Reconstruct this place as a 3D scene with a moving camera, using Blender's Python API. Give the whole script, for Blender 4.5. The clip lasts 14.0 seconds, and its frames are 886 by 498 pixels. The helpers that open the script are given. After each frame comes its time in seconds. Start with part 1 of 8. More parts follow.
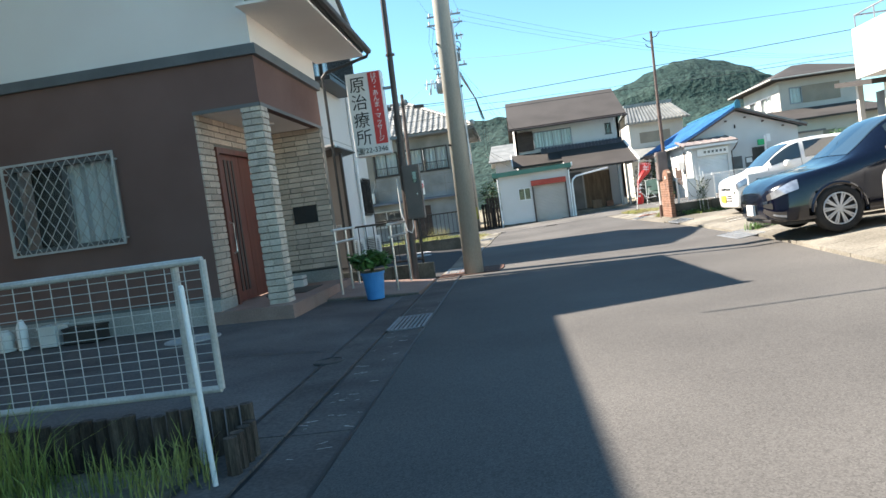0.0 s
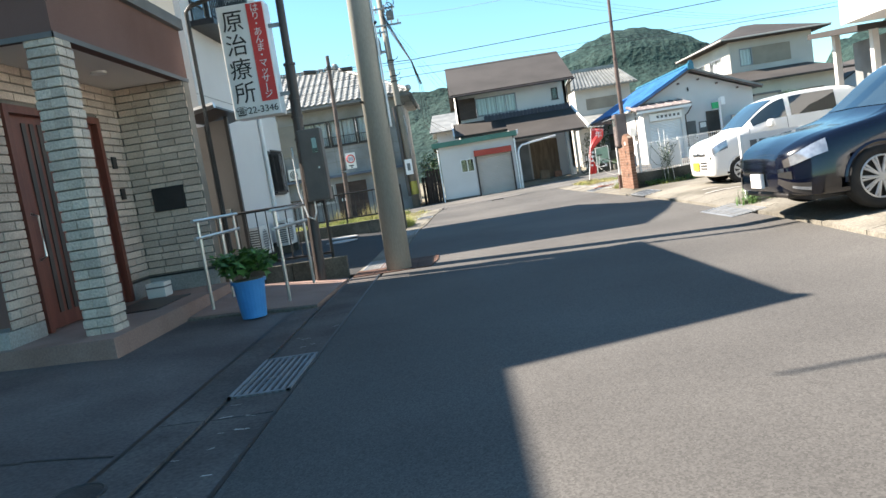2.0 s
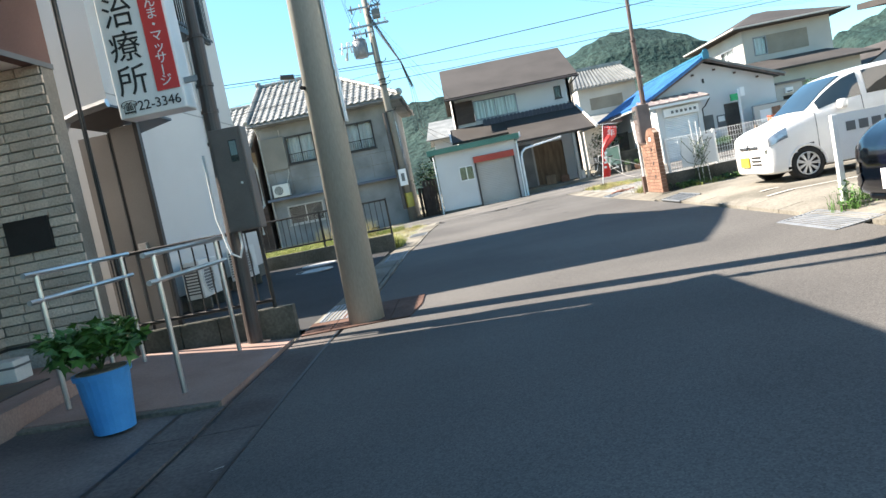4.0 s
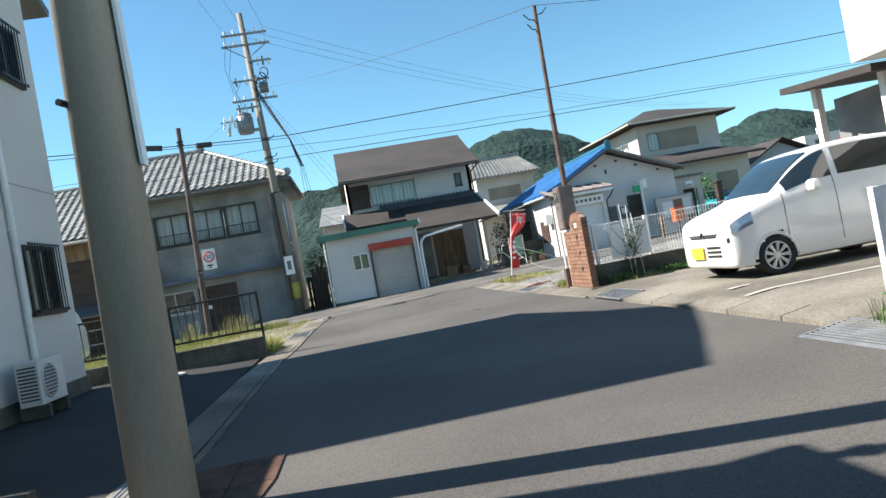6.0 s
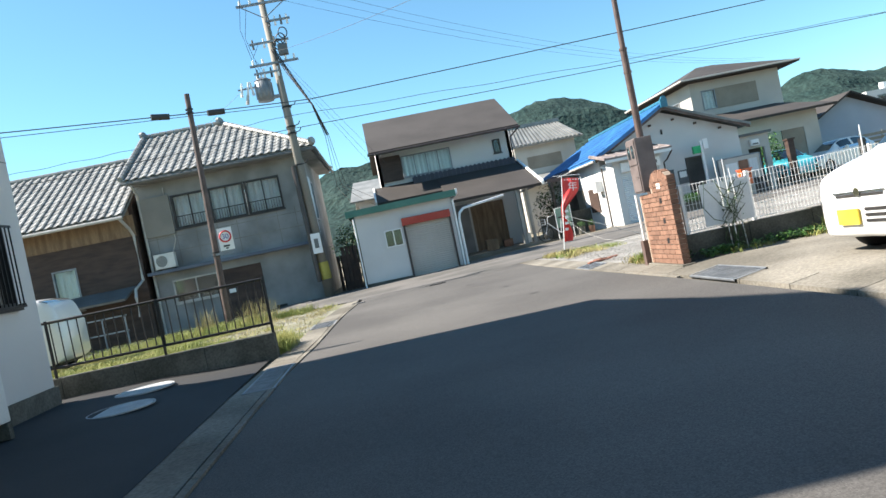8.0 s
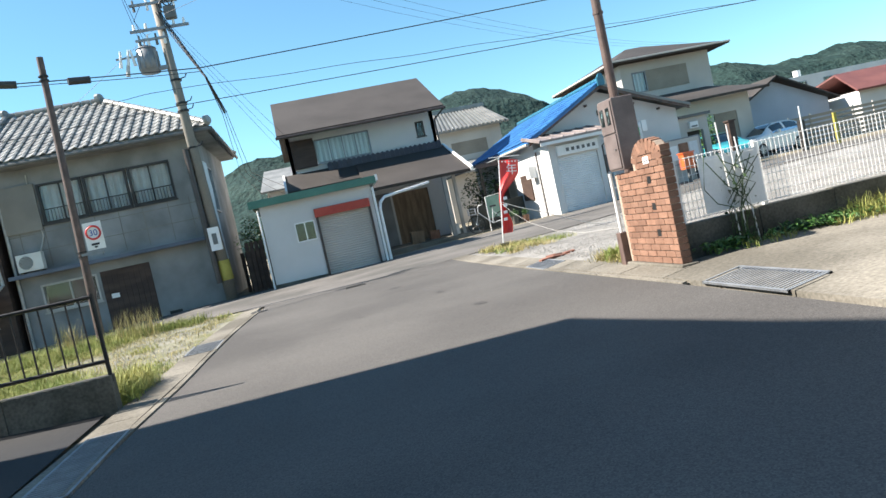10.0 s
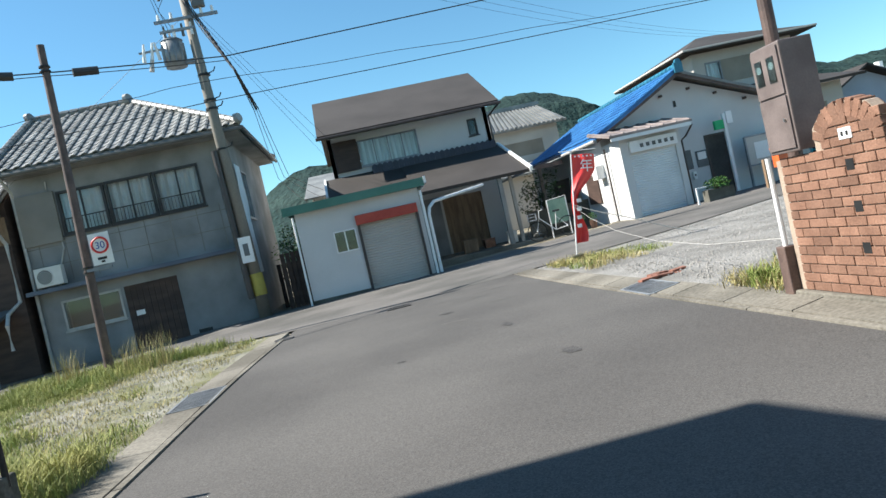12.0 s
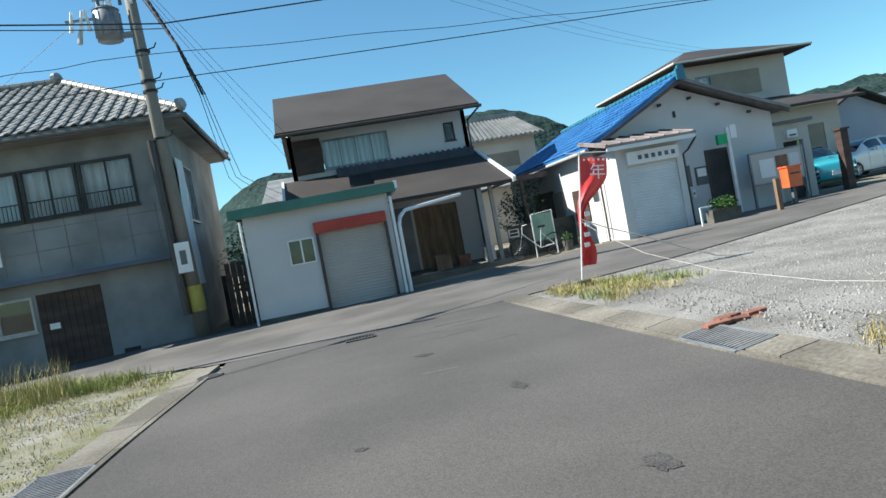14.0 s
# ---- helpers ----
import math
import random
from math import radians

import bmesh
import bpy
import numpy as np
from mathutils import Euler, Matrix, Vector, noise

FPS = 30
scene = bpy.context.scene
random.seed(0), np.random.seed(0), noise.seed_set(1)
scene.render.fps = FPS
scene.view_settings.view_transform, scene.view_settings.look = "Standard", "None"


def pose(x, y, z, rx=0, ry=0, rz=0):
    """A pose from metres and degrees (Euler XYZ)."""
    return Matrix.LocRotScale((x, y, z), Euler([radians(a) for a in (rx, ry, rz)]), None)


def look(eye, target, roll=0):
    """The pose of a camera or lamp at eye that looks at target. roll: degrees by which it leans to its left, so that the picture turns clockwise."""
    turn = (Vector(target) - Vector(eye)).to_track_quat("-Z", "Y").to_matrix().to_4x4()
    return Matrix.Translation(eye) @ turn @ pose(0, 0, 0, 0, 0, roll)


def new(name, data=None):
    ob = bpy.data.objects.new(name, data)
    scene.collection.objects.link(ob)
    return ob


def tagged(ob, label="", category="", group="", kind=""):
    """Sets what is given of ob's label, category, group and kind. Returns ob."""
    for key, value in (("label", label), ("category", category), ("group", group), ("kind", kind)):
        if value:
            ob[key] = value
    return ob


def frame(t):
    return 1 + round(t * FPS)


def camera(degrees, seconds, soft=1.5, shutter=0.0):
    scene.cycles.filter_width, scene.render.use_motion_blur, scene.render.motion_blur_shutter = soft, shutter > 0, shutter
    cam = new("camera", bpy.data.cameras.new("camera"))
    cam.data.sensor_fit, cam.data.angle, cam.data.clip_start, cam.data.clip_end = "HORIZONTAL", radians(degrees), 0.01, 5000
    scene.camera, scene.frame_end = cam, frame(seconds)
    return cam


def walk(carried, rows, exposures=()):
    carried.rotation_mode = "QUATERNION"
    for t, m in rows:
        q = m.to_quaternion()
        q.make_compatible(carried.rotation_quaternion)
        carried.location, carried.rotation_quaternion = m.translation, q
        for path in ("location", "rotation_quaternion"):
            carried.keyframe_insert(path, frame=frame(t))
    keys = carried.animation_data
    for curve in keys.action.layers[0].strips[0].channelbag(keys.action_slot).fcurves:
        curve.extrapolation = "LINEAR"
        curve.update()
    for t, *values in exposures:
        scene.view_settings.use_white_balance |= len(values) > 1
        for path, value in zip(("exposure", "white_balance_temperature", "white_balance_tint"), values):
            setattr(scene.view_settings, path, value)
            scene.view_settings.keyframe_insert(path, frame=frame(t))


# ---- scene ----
cam = camera(64.4, 14.0)
METRES, EYE, TILT, LEAN, TURN = 19.68, 1.2, 0.0, 0.0, 5.9
ROWS = [
    (0.0, 0.0, 0.0, 0.0, -0.41, -3.03, 7.79),
    (0.5, 0.0077, 0.04, -0.0002, -4.15, -4.19, 11.77),
    (1.0, 0.0125, 0.0766, 0.0002, -4.01, -4.72, 9.75),
    (1.5, 0.0194, 0.1149, 0.001, -4.85, -5.01, 11.42),
    (2.0, 0.0246, 0.1515, 0.0001, -4.87, -5.89, 8.96),
    (4.5, 0.0533, 0.3349, -0.0006, -4.87, -4.44, 11.75),
    (5.0, 0.0562, 0.3721, -0.0002, -7.51, -1.8, 9.81),
    (5.5, 0.0643, 0.4074, 0.0012, -9.33, 2.58, 10.56),
    (6.0, 0.0679, 0.4427, -0.0003, -13.29, 0.53, 10.37),
    (6.5, 0.0735, 0.4809, 0.0016, -4.58, 0.03, 9.05),
    (7.0, 0.0782, 0.5089, -0.0004, -9.32, 0.05, 11.18),
    (9.5, 0.1086, 0.68, 0.0026, -11.59, -2.88, 12.17),
    (10.0, 0.1176, 0.7148, 0.0017, -16.93, -3.1, 12.36),
    (10.5, 0.1227, 0.748, 0.0033, -17.22, -1.89, 9.94),
    (11.0, 0.1305, 0.7818, 0.0033, -16.96, -2.52, 12.16),
    (11.5, 0.1385, 0.817, 0.0044, -9.95, -0.46, 11.03),
    (12.0, 0.1479, 0.8494, 0.0038, -12.76, -1.7, 12.82),
    (12.5, 0.1547, 0.8806, 0.004, -11.34, -1.01, 10.88),
    (13.0, 0.1604, 0.9147, 0.0047, -14.55, -1.66, 9.98),
    (13.5, 0.1657, 0.9472, 0.006, -15.19, -0.03, 9.88),
    (14.0, 0.1684, 0.9826, 0.0056, -15.72, -1.19, 10.57),
]
walk(cam, [(t, pose(0, 0, EYE, TILT, LEAN, TURN) @ pose(METRES * x, METRES * y, METRES * z, 90 + pitch, roll, yaw)) for t, x, y, z, yaw, pitch, roll in ROWS],
     [(0.0, 1.78, 7000, 13), (2.0, 1.78, 7000, 13), (4.5, 1.9, 7000, 13), (5.0, 1.7, 7000, 13), (5.5, 1.32, 6800, 12), (6.0, 1.22, 6700, 11), (6.5, 1.46, 6700, 11), (7.0, 1.42, 6700, 11),
      (9.5, 1.52, 6850, 13), (10.5, 1.3, 6600, 11), (11.5, 1.2, 6500, 10), (12.5, 1.03, 6420, 9), (14.0, 0.95, 6350, 8)])

# ---- exposure and daylight ----
SUN_EL, SUN_AZ = 43.0, 282.0
world = bpy.data.worlds.new("sky_world")
scene.world = world
world.use_nodes = True
wn = world.node_tree.nodes
sky = wn.new("ShaderNodeTexSky")
sky.sky_type = "NISHITA"
sky.sun_disc = False
sky.sun_elevation, sky.sun_rotation = radians(SUN_EL), radians(SUN_AZ)
sky.air_density, sky.dust_density, sky.ozone_density = 1.0, 0.1, 2.5
wn["Background"].inputs["Strength"].default_value = 0.075
tint = wn.new("ShaderNodeVectorMath")
tint.operation = "MULTIPLY"
tint.inputs[1].default_value = (0.71, 1.07, 1.09)
world.node_tree.links.new(sky.outputs["Color"], tint.inputs[0])
world.node_tree.links.new(tint.outputs[0], wn["Background"].inputs["Color"])
sun = new("sun", bpy.data.lights.new("sun", "SUN"))
sun.data.energy, sun.data.angle, sun.data.color = 5.0, radians(0.53), (1.0, 0.95, 0.87)
sdir = Vector((math.sin(radians(SUN_AZ)) * math.cos(radians(SUN_EL)), math.cos(radians(SUN_AZ)) * math.cos(radians(SUN_EL)), math.sin(radians(SUN_EL))))
sun.matrix_world = look(sdir * 60, (0, 0, 0))


# ---- materials ----
def pmat(name, a, b, scale=2.0, rough=0.8, bump=0.15, fine=60.0, metal=0.0, vary=0.0, grain=0.18, dist=0.01, stretch=None, island=0.0, sharp=0.25, cells=False):
    """Two-scale procedural surface: broad stains from a to b, fine grain, relief."""
    m = bpy.data.materials.new(name)
    m.use_nodes = True
    n, l = m.node_tree.nodes, m.node_tree.links
    p = n["Principled BSDF"]
    geo = n.new("ShaderNodeNewGeometry")
    vec = geo.outputs["Position"]
    if stretch:
        mp = n.new("ShaderNodeVectorMath")
        mp.operation = "MULTIPLY"
        mp.inputs[1].default_value = stretch
        l.new(vec, mp.inputs[0])
        vec = mp.outputs[0]
    big, small = n.new("ShaderNodeTexNoise"), n.new("ShaderNodeTexVoronoi" if cells else "ShaderNodeTexNoise")
    for t, s, d in ((big, scale, 6.0), (small, fine, 0.0 if cells else 3.0)):
        t.inputs["Scale"].default_value, t.inputs["Detail"].default_value = s, d
        l.new(vec, t.inputs["Vector"])
    grains, height = (small.outputs["Color"], small.outputs["Distance"]) if cells else (small.outputs["Fac"], small.outputs["Fac"])
    ramp = n.new("ShaderNodeMapRange")
    ramp.inputs["From Min"].default_value, ramp.inputs["From Max"].default_value = 0.36, 0.64
    l.new(big.outputs["Fac"], ramp.inputs["Value"])
    mix = n.new("ShaderNodeMix")
    mix.data_type = "RGBA"
    mix.inputs["A"].default_value, mix.inputs["B"].default_value = (*a, 1), (*b, 1)
    l.new(ramp.outputs["Result"], mix.inputs["Factor"])
    gr = n.new("ShaderNodeMapRange")
    gr.inputs["From Min"].default_value, gr.inputs["From Max"].default_value = 0.5 - sharp, 0.5 + sharp
    gr.inputs["To Min"].default_value, gr.inputs["To Max"].default_value = 1 - grain, 1 + grain
    l.new(grains, gr.inputs["Value"])
    value = gr.outputs["Result"]
    for amount, node, sock in ((vary, "ShaderNodeObjectInfo", "Random"), (island, "ShaderNodeNewGeometry", "Random Per Island")):
        if amount:
            oi, vr, mu = n.new(node), n.new("ShaderNodeMapRange"), n.new("ShaderNodeMath")
            vr.inputs["To Min"].default_value, vr.inputs["To Max"].default_value = 1 - amount, 1 + amount
            mu.operation = "MULTIPLY"
            l.new(oi.outputs[sock], vr.inputs["Value"])
            l.new(vr.outputs["Result"], mu.inputs[0])
            l.new(value, mu.inputs[1])
            value = mu.outputs[0]
    sc = n.new("ShaderNodeVectorMath")
    sc.operation = "SCALE"
    l.new(mix.outputs["Result"], sc.inputs[0])
    l.new(value, sc.inputs["Scale"])
    l.new(sc.outputs[0], p.inputs["Base Color"])
    p.inputs["Roughness"].default_value, p.inputs["Metallic"].default_value = rough, metal
    if bump:
        bp = n.new("ShaderNodeBump")
        bp.inputs["Strength"].default_value, bp.inputs["Distance"].default_value = bump, dist
        l.new(height, bp.inputs["Height"])
        l.new(bp.outputs["Normal"], p.inputs["Normal"])
    return m


def dull(m, level=0.15):
    m.node_tree.nodes["Principled BSDF"].inputs["Specular IOR Level"].default_value = level
    return m


def glassmat(name, tint, rough=0.02):
    m = bpy.data.materials.new(name)
    m.use_nodes = True
    p = m.node_tree.nodes["Principled BSDF"]
    p.inputs["Base Color"].default_value = (*tint, 1)
    p.inputs["Roughness"].default_value = rough
    p.inputs["Transmission Weight"].default_value = 1.0
    p.inputs["IOR"].default_value = 1.45
    return m


def paint(name, c, rough=0.25, coat=0.6, metal=0.0):
    m = pmat(name, c, tuple(v * 0.93 for v in c), 1.5, rough, 0.0, 300, metal, grain=0.04)
    m.node_tree.nodes["Principled BSDF"].inputs["Coat Weight"].default_value = coat
    return m


ASPHALT = pmat("asphalt", (0.083, 0.079, 0.075), (0.117, 0.111, 0.104), 0.35, 0.85, 0.1, 120, grain=0.26, dist=0.006, sharp=0.4, cells=True)
ASPHALT_OLD = pmat("old_asphalt", (0.10, 0.097, 0.09), (0.16, 0.15, 0.14), 0.5, 0.9, 0.3, 80, grain=0.28, dist=0.01)
ASPHALT_NEW = pmat("fresh_asphalt", (0.035, 0.036, 0.038), (0.05, 0.05, 0.05), 0.5, 0.8, 0.4, 110, grain=0.3)
CONCRETE = pmat("concrete", (0.27, 0.265, 0.245), (0.38, 0.37, 0.34), 0.9, 0.85, 0.3, 45, grain=0.22, vary=0.08)
CONCRETE_OLD = pmat("weathered_concrete", (0.125, 0.115, 0.095), (0.225, 0.208, 0.175), 0.7, 0.9, 0.4, 30, grain=0.3, vary=0.1)
CONCRETE_DARK = pmat("mossy_concrete", (0.06, 0.06, 0.048), (0.14, 0.135, 0.115), 1.6, 0.9, 0.4, 35, grain=0.3)
POLE_DARK = pmat("old_pole_concrete", (0.17, 0.155, 0.13), (0.235, 0.215, 0.185), 1.1, 0.8, 0.15, 60, grain=0.15, stretch=(1, 1, 0.25))
POLE_CONC = pmat("pole_concrete", (0.36, 0.345, 0.30), (0.43, 0.41, 0.36), 1.1, 0.75, 0.12, 70, grain=0.1, stretch=(1, 1, 0.25))
FORECOURT = pmat("old_forecourt_concrete", (0.094, 0.082, 0.078), (0.155, 0.138, 0.13), 0.8, 0.9, 0.3, 45, grain=0.25)
STAIN = pmat("oil_stain", (0.06, 0.057, 0.055), (0.085, 0.081, 0.078), 4.0, 0.8, 0.6, 70, grain=0.6)
GUTTER = pmat("gutter_concrete", (0.084, 0.072, 0.067), (0.132, 0.117, 0.108), 1.6, 0.9, 0.4, 40, grain=0.3, vary=0.03)
GRAVEL = pmat("gravel", (0.2, 0.193, 0.178), (0.31, 0.30, 0.28), 1.1, 0.95, 0.8, 60, grain=0.4, dist=0.03)
WEEDY = pmat("weedy_gravel", (0.16, 0.16, 0.08), (0.28, 0.27, 0.225), 1.3, 0.95, 0.7, 50, grain=0.4, dist=0.03)
DIRT = pmat("dirt_ground", (0.15, 0.13, 0.09), (0.26, 0.235, 0.18), 0.5, 0.95, 0.6, 20, grain=0.35, dist=0.03)
TILE_PINK = pmat("porch_tile", (0.25, 0.16, 0.13), (0.31, 0.21, 0.175), 2.2, 0.7, 0.1, 60, vary=0.1)
BROWN_STUCCO = pmat("brown_stucco", (0.155, 0.092, 0.078), (0.19, 0.116, 0.10), 0.7, 0.9, 0.35, 150, grain=0.15)
CREAM = pmat("cream_stucco", (0.77, 0.71, 0.66), (0.82, 0.77, 0.72), 0.6, 0.9, 0.2, 140, grain=0.06)
WHITE_STUCCO = pmat("white_stucco", (0.55, 0.53, 0.50), (0.63, 0.61, 0.58), 0.35, 0.9, 0.2, 120, grain=0.07)
WHITE_WALL = pmat("white_wall", (0.55, 0.545, 0.53), (0.64, 0.63, 0.615), 0.5, 0.8, 0.12, 90, grain=0.06)
GREY_BLOCK = pmat("grey_rendered_wall", (0.188, 0.19, 0.186), (0.305, 0.306, 0.302), 0.8, 0.9, 0.2, 60, grain=0.12)
LATH_WALL = pmat("beige_wall", (0.46, 0.43, 0.385), (0.54, 0.51, 0.46), 0.5, 0.9, 0.2, 60, grain=0.1)
TRIM_GREY = pmat("grey_trim", (0.10, 0.105, 0.105), (0.14, 0.145, 0.145), 1.5, 0.6, 0.1, 80, grain=0.1)
DARK_TRIM = pmat("dark_trim", (0.022, 0.02, 0.019), (0.04, 0.036, 0.034), 3.0, 0.5, 0.1, 80)
BLACK_IRON = pmat("black_iron", (0.014, 0.013, 0.013), (0.03, 0.026, 0.024), 6.0, 0.45, 0.1, 90, metal=0.3)
STEEL = pmat("stainless_steel", (0.5, 0.5, 0.5), (0.62, 0.62, 0.62), 4.0, 0.28, 0.03, 200, metal=0.9, grain=0.06)
GALV = pmat("galvanised_steel", (0.20, 0.215, 0.23), (0.29, 0.305, 0.32), 5.0, 0.5, 0.05, 90, metal=0.35, grain=0.1)
FENCE_GREY = pmat("weathered_white_metal", (0.40, 0.38, 0.35), (0.50, 0.48, 0.45), 5.0, 0.5, 0.1, 60, grain=0.15)
WHITE_METAL = pmat("white_painted_metal", (0.72, 0.72, 0.70), (0.80, 0.80, 0.79), 3.0, 0.4, 0.05, 80, grain=0.05)
BROWN_METAL = pmat("brown_painted_metal", (0.045, 0.034, 0.03), (0.065, 0.05, 0.045), 2.5, 0.45, 0.05, 90, grain=0.1)
BOX_BROWN = pmat("meter_box_brown", (0.10, 0.08, 0.07), (0.135, 0.108, 0.095), 2.5, 0.45, 0.05, 90, grain=0.08)
RUSTY_BROWN = pmat("weathered_brown_metal", (0.07, 0.045, 0.038), (0.13, 0.085, 0.07), 5.0, 0.6, 0.2, 60, grain=0.2)
DOOR_RED = pmat("red_brown_door", (0.13, 0.031, 0.02), (0.18, 0.05, 0.031), 2.0, 0.4, 0.08, 40, stretch=(6, 6, 0.5), grain=0.2)
BRICK_CREAM = pmat("cream_split_brick", (0.52, 0.415, 0.335), (0.62, 0.505, 0.415), 3.0, 0.9, 0.6, 45, vary=0.16, grain=0.18, dist=0.02)
BRICK_GREY = pmat("grey_split_brick", (0.49, 0.42, 0.35), (0.59, 0.515, 0.43), 3.0, 0.9, 0.6, 45, vary=0.16, grain=0.18, dist=0.02)
MORTAR = pmat("mortar", (0.17, 0.155, 0.13), (0.24, 0.22, 0.19), 2.5, 0.95, 0.3, 60)
BRICK_RED = pmat("red_brick", (0.172, 0.088, 0.056), (0.24, 0.13, 0.086), 5.0, 0.9, 0.5, 60, vary=0.2, grain=0.22)
MORTAR_RED = pmat("brick_mortar", (0.31, 0.24, 0.185), (0.40, 0.32, 0.25), 4.0, 0.95, 0.3, 70)
ROOF_GREY = pmat("grey_roof_tile", (0.18, 0.185, 0.178), (0.275, 0.278, 0.265), 1.4, 0.5, 0.15, 30, vary=0.2, grain=0.2)
ROOF_SLATE = pmat("brown_roof_sheet", (0.034, 0.029, 0.026), (0.052, 0.045, 0.041), 0.5, 0.8, 0.25, 50, grain=0.15)
ROOF_DARKBLUE = pmat("dark_blue_ridge_tile", (0.012, 0.015, 0.03), (0.022, 0.026, 0.045), 1.5, 0.45, 0.1, 40, vary=0.15)
ROOF_BLUE = pmat("blue_glazed_tile", (0.02, 0.105, 0.29), (0.038, 0.17, 0.39), 1.2, 0.42, 0.1, 40, vary=0.2, grain=0.12)
GREEN_FASCIA = pmat("green_painted_fascia", (0.05, 0.16, 0.12), (0.075, 0.205, 0.155), 1.2, 0.5, 0.1, 40)
RED_PAINT = pmat("red_painted_metal", (0.36, 0.035, 0.02), (0.44, 0.06, 0.035), 1.8, 0.45, 0.08, 50)
SHUTTER = pmat("beige_shutter", (0.40, 0.37, 0.33), (0.46, 0.43, 0.39), 0.9, 0.5, 0.05, 60, grain=0.06)
BROWN_BOARD = pmat("brown_board", (0.045, 0.026, 0.02), (0.075, 0.045, 0.034), 1.4, 0.7, 0.2, 35, stretch=(1, 1, 5), grain=0.25)
TAN_SHUTTER = pmat("tan_shutter", (0.23, 0.195, 0.15), (0.29, 0.25, 0.195), 1.0, 0.6, 0.08, 60)
WOOD_OLD = pmat("old_wood", (0.16, 0.10, 0.06), (0.27, 0.18, 0.11), 1.6, 0.8, 0.25, 30, stretch=(4, 4, 0.6), grain=0.3)
LOG = pmat("dark_log", (0.045, 0.032, 0.025), (0.10, 0.075, 0.058), 6.0, 0.95, 0.7, 40, stretch=(3, 3, 0.5), vary=0.25, grain=0.35, dist=0.02)
CURTAIN = pmat("pale_curtain", (0.60, 0.62, 0.62), (0.72, 0.73, 0.73), 3.0, 0.9, 0.1, 40, stretch=(8, 8, 0.4))
# room shade as a colour, for sheets behind openings
ROOM_DARK = pmat("room_shade", (0.05, 0.047, 0.042), (0.09, 0.085, 0.078), 1.0, 0.9, 0.0, 20)
GLASS = glassmat("window_glass", (0.93, 0.97, 0.97))
CAR_GLASS = glassmat("car_glass", (0.55, 0.68, 0.70))
GRASS = pmat("grass_blades", (0.14, 0.195, 0.034), (0.33, 0.32, 0.10), 0.9, 0.8, 0.0, 30, grain=0.3, island=0.35)
GRASS_DRY = pmat("dry_grass", (0.30, 0.25, 0.10), (0.42, 0.36, 0.17), 1.1, 0.85, 0.0, 30, grain=0.3, island=0.3)
LEAF = pmat("leaf", (0.035, 0.10, 0.018), (0.085, 0.19, 0.035), 2.5, 0.5, 0.0, 30, grain=0.25, island=0.35)
LEAF_DARK = pmat("dark_leaf", (0.02, 0.05, 0.014), (0.05, 0.095, 0.026), 2.5, 0.6, 0.0, 30, grain=0.25, island=0.35)
# dark green woods with the bluish distance haze mixed into the base colour
FOREST_HAZED = pmat("haze_tinted_hillside", (0.017, 0.037, 0.034), (0.03, 0.054, 0.047), 0.05, 0.95, 0.8, 0.35, grain=0.5, dist=2.5)
BLUE_POT = pmat("blue_plastic", (0.03, 0.22, 0.52), (0.045, 0.28, 0.60), 4.0, 0.4, 0.04, 60, grain=0.06)
SIGN_WHITE = pmat("sign_white", (0.78, 0.77, 0.75), (0.83, 0.82, 0.80), 2.0, 0.35, 0.02, 60, grain=0.03)
SIGN_RED = pmat("sign_red", (0.62, 0.035, 0.035), (0.68, 0.05, 0.045), 2.0, 0.4, 0.02, 60, grain=0.04)
BLACK = pmat("black_lettering", (0.012, 0.012, 0.012), (0.02, 0.02, 0.02), 4.0, 0.5, 0.0, 60)
RUBBER = pmat("tyre_rubber", (0.012, 0.012, 0.012), (0.022, 0.021, 0.02), 8.0, 0.85, 0.2, 90)
AC_WHITE = pmat("air_conditioner_casing", (0.60, 0.59, 0.55), (0.68, 0.67, 0.63), 2.5, 0.5, 0.05, 60, grain=0.06)
CABLE = pmat("cable_sheath", (0.03, 0.03, 0.032), (0.045, 0.045, 0.047), 4.0, 0.6, 0.0, 60)
CAR_NAVY = paint("navy_car_paint", (0.002, 0.003, 0.010), 0.16, 0.5, 0.0)
CAR_WHITE = paint("white_car_paint", (0.78, 0.77, 0.75), 0.3, 0.7)
CAR_TEAL = paint("turquoise_car_paint", (0.05, 0.42, 0.50), 0.3, 0.8)
CHROME = pmat("chrome", (0.75, 0.75, 0.75), (0.82, 0.82, 0.82), 4.0, 0.12, 0.0, 60, metal=1.0, grain=0.02)
LAMP_GLASS = pmat("headlamp_lens", (0.32, 0.34, 0.37), (0.5, 0.52, 0.55), 14.0, 0.08, 0.0, 60, metal=0.6, grain=0.1)
YELLOW = pmat("yellow_plate", (0.75, 0.55, 0.04), (0.8, 0.6, 0.06), 3.0, 0.5, 0.0, 60)
GREEN_SIGN = pmat("green_sign", (0.0, 0.35, 0.12), (0.01, 0.42, 0.16), 3.0, 0.5, 0.0, 60)
ORANGE_RED = pmat("post_box_red", (0.66, 0.11, 0.03), (0.74, 0.15, 0.045), 2.0, 0.4, 0.03, 60)
PALE_SHEET = pmat("translucent_white_sheet", (0.58, 0.61, 0.62), (0.68, 0.71, 0.72), 1.2, 0.4, 0.05, 30, grain=0.05)
MANHOLE = pmat("cast_iron_cover", (0.05, 0.047, 0.045), (0.09, 0.085, 0.08), 6.0, 0.6, 0.4, 60, metal=0.4)
MANHOLE_PALE = pmat("pale_cover", (0.30, 0.31, 0.31), (0.40, 0.41, 0.41), 5.0, 0.6, 0.3, 50)

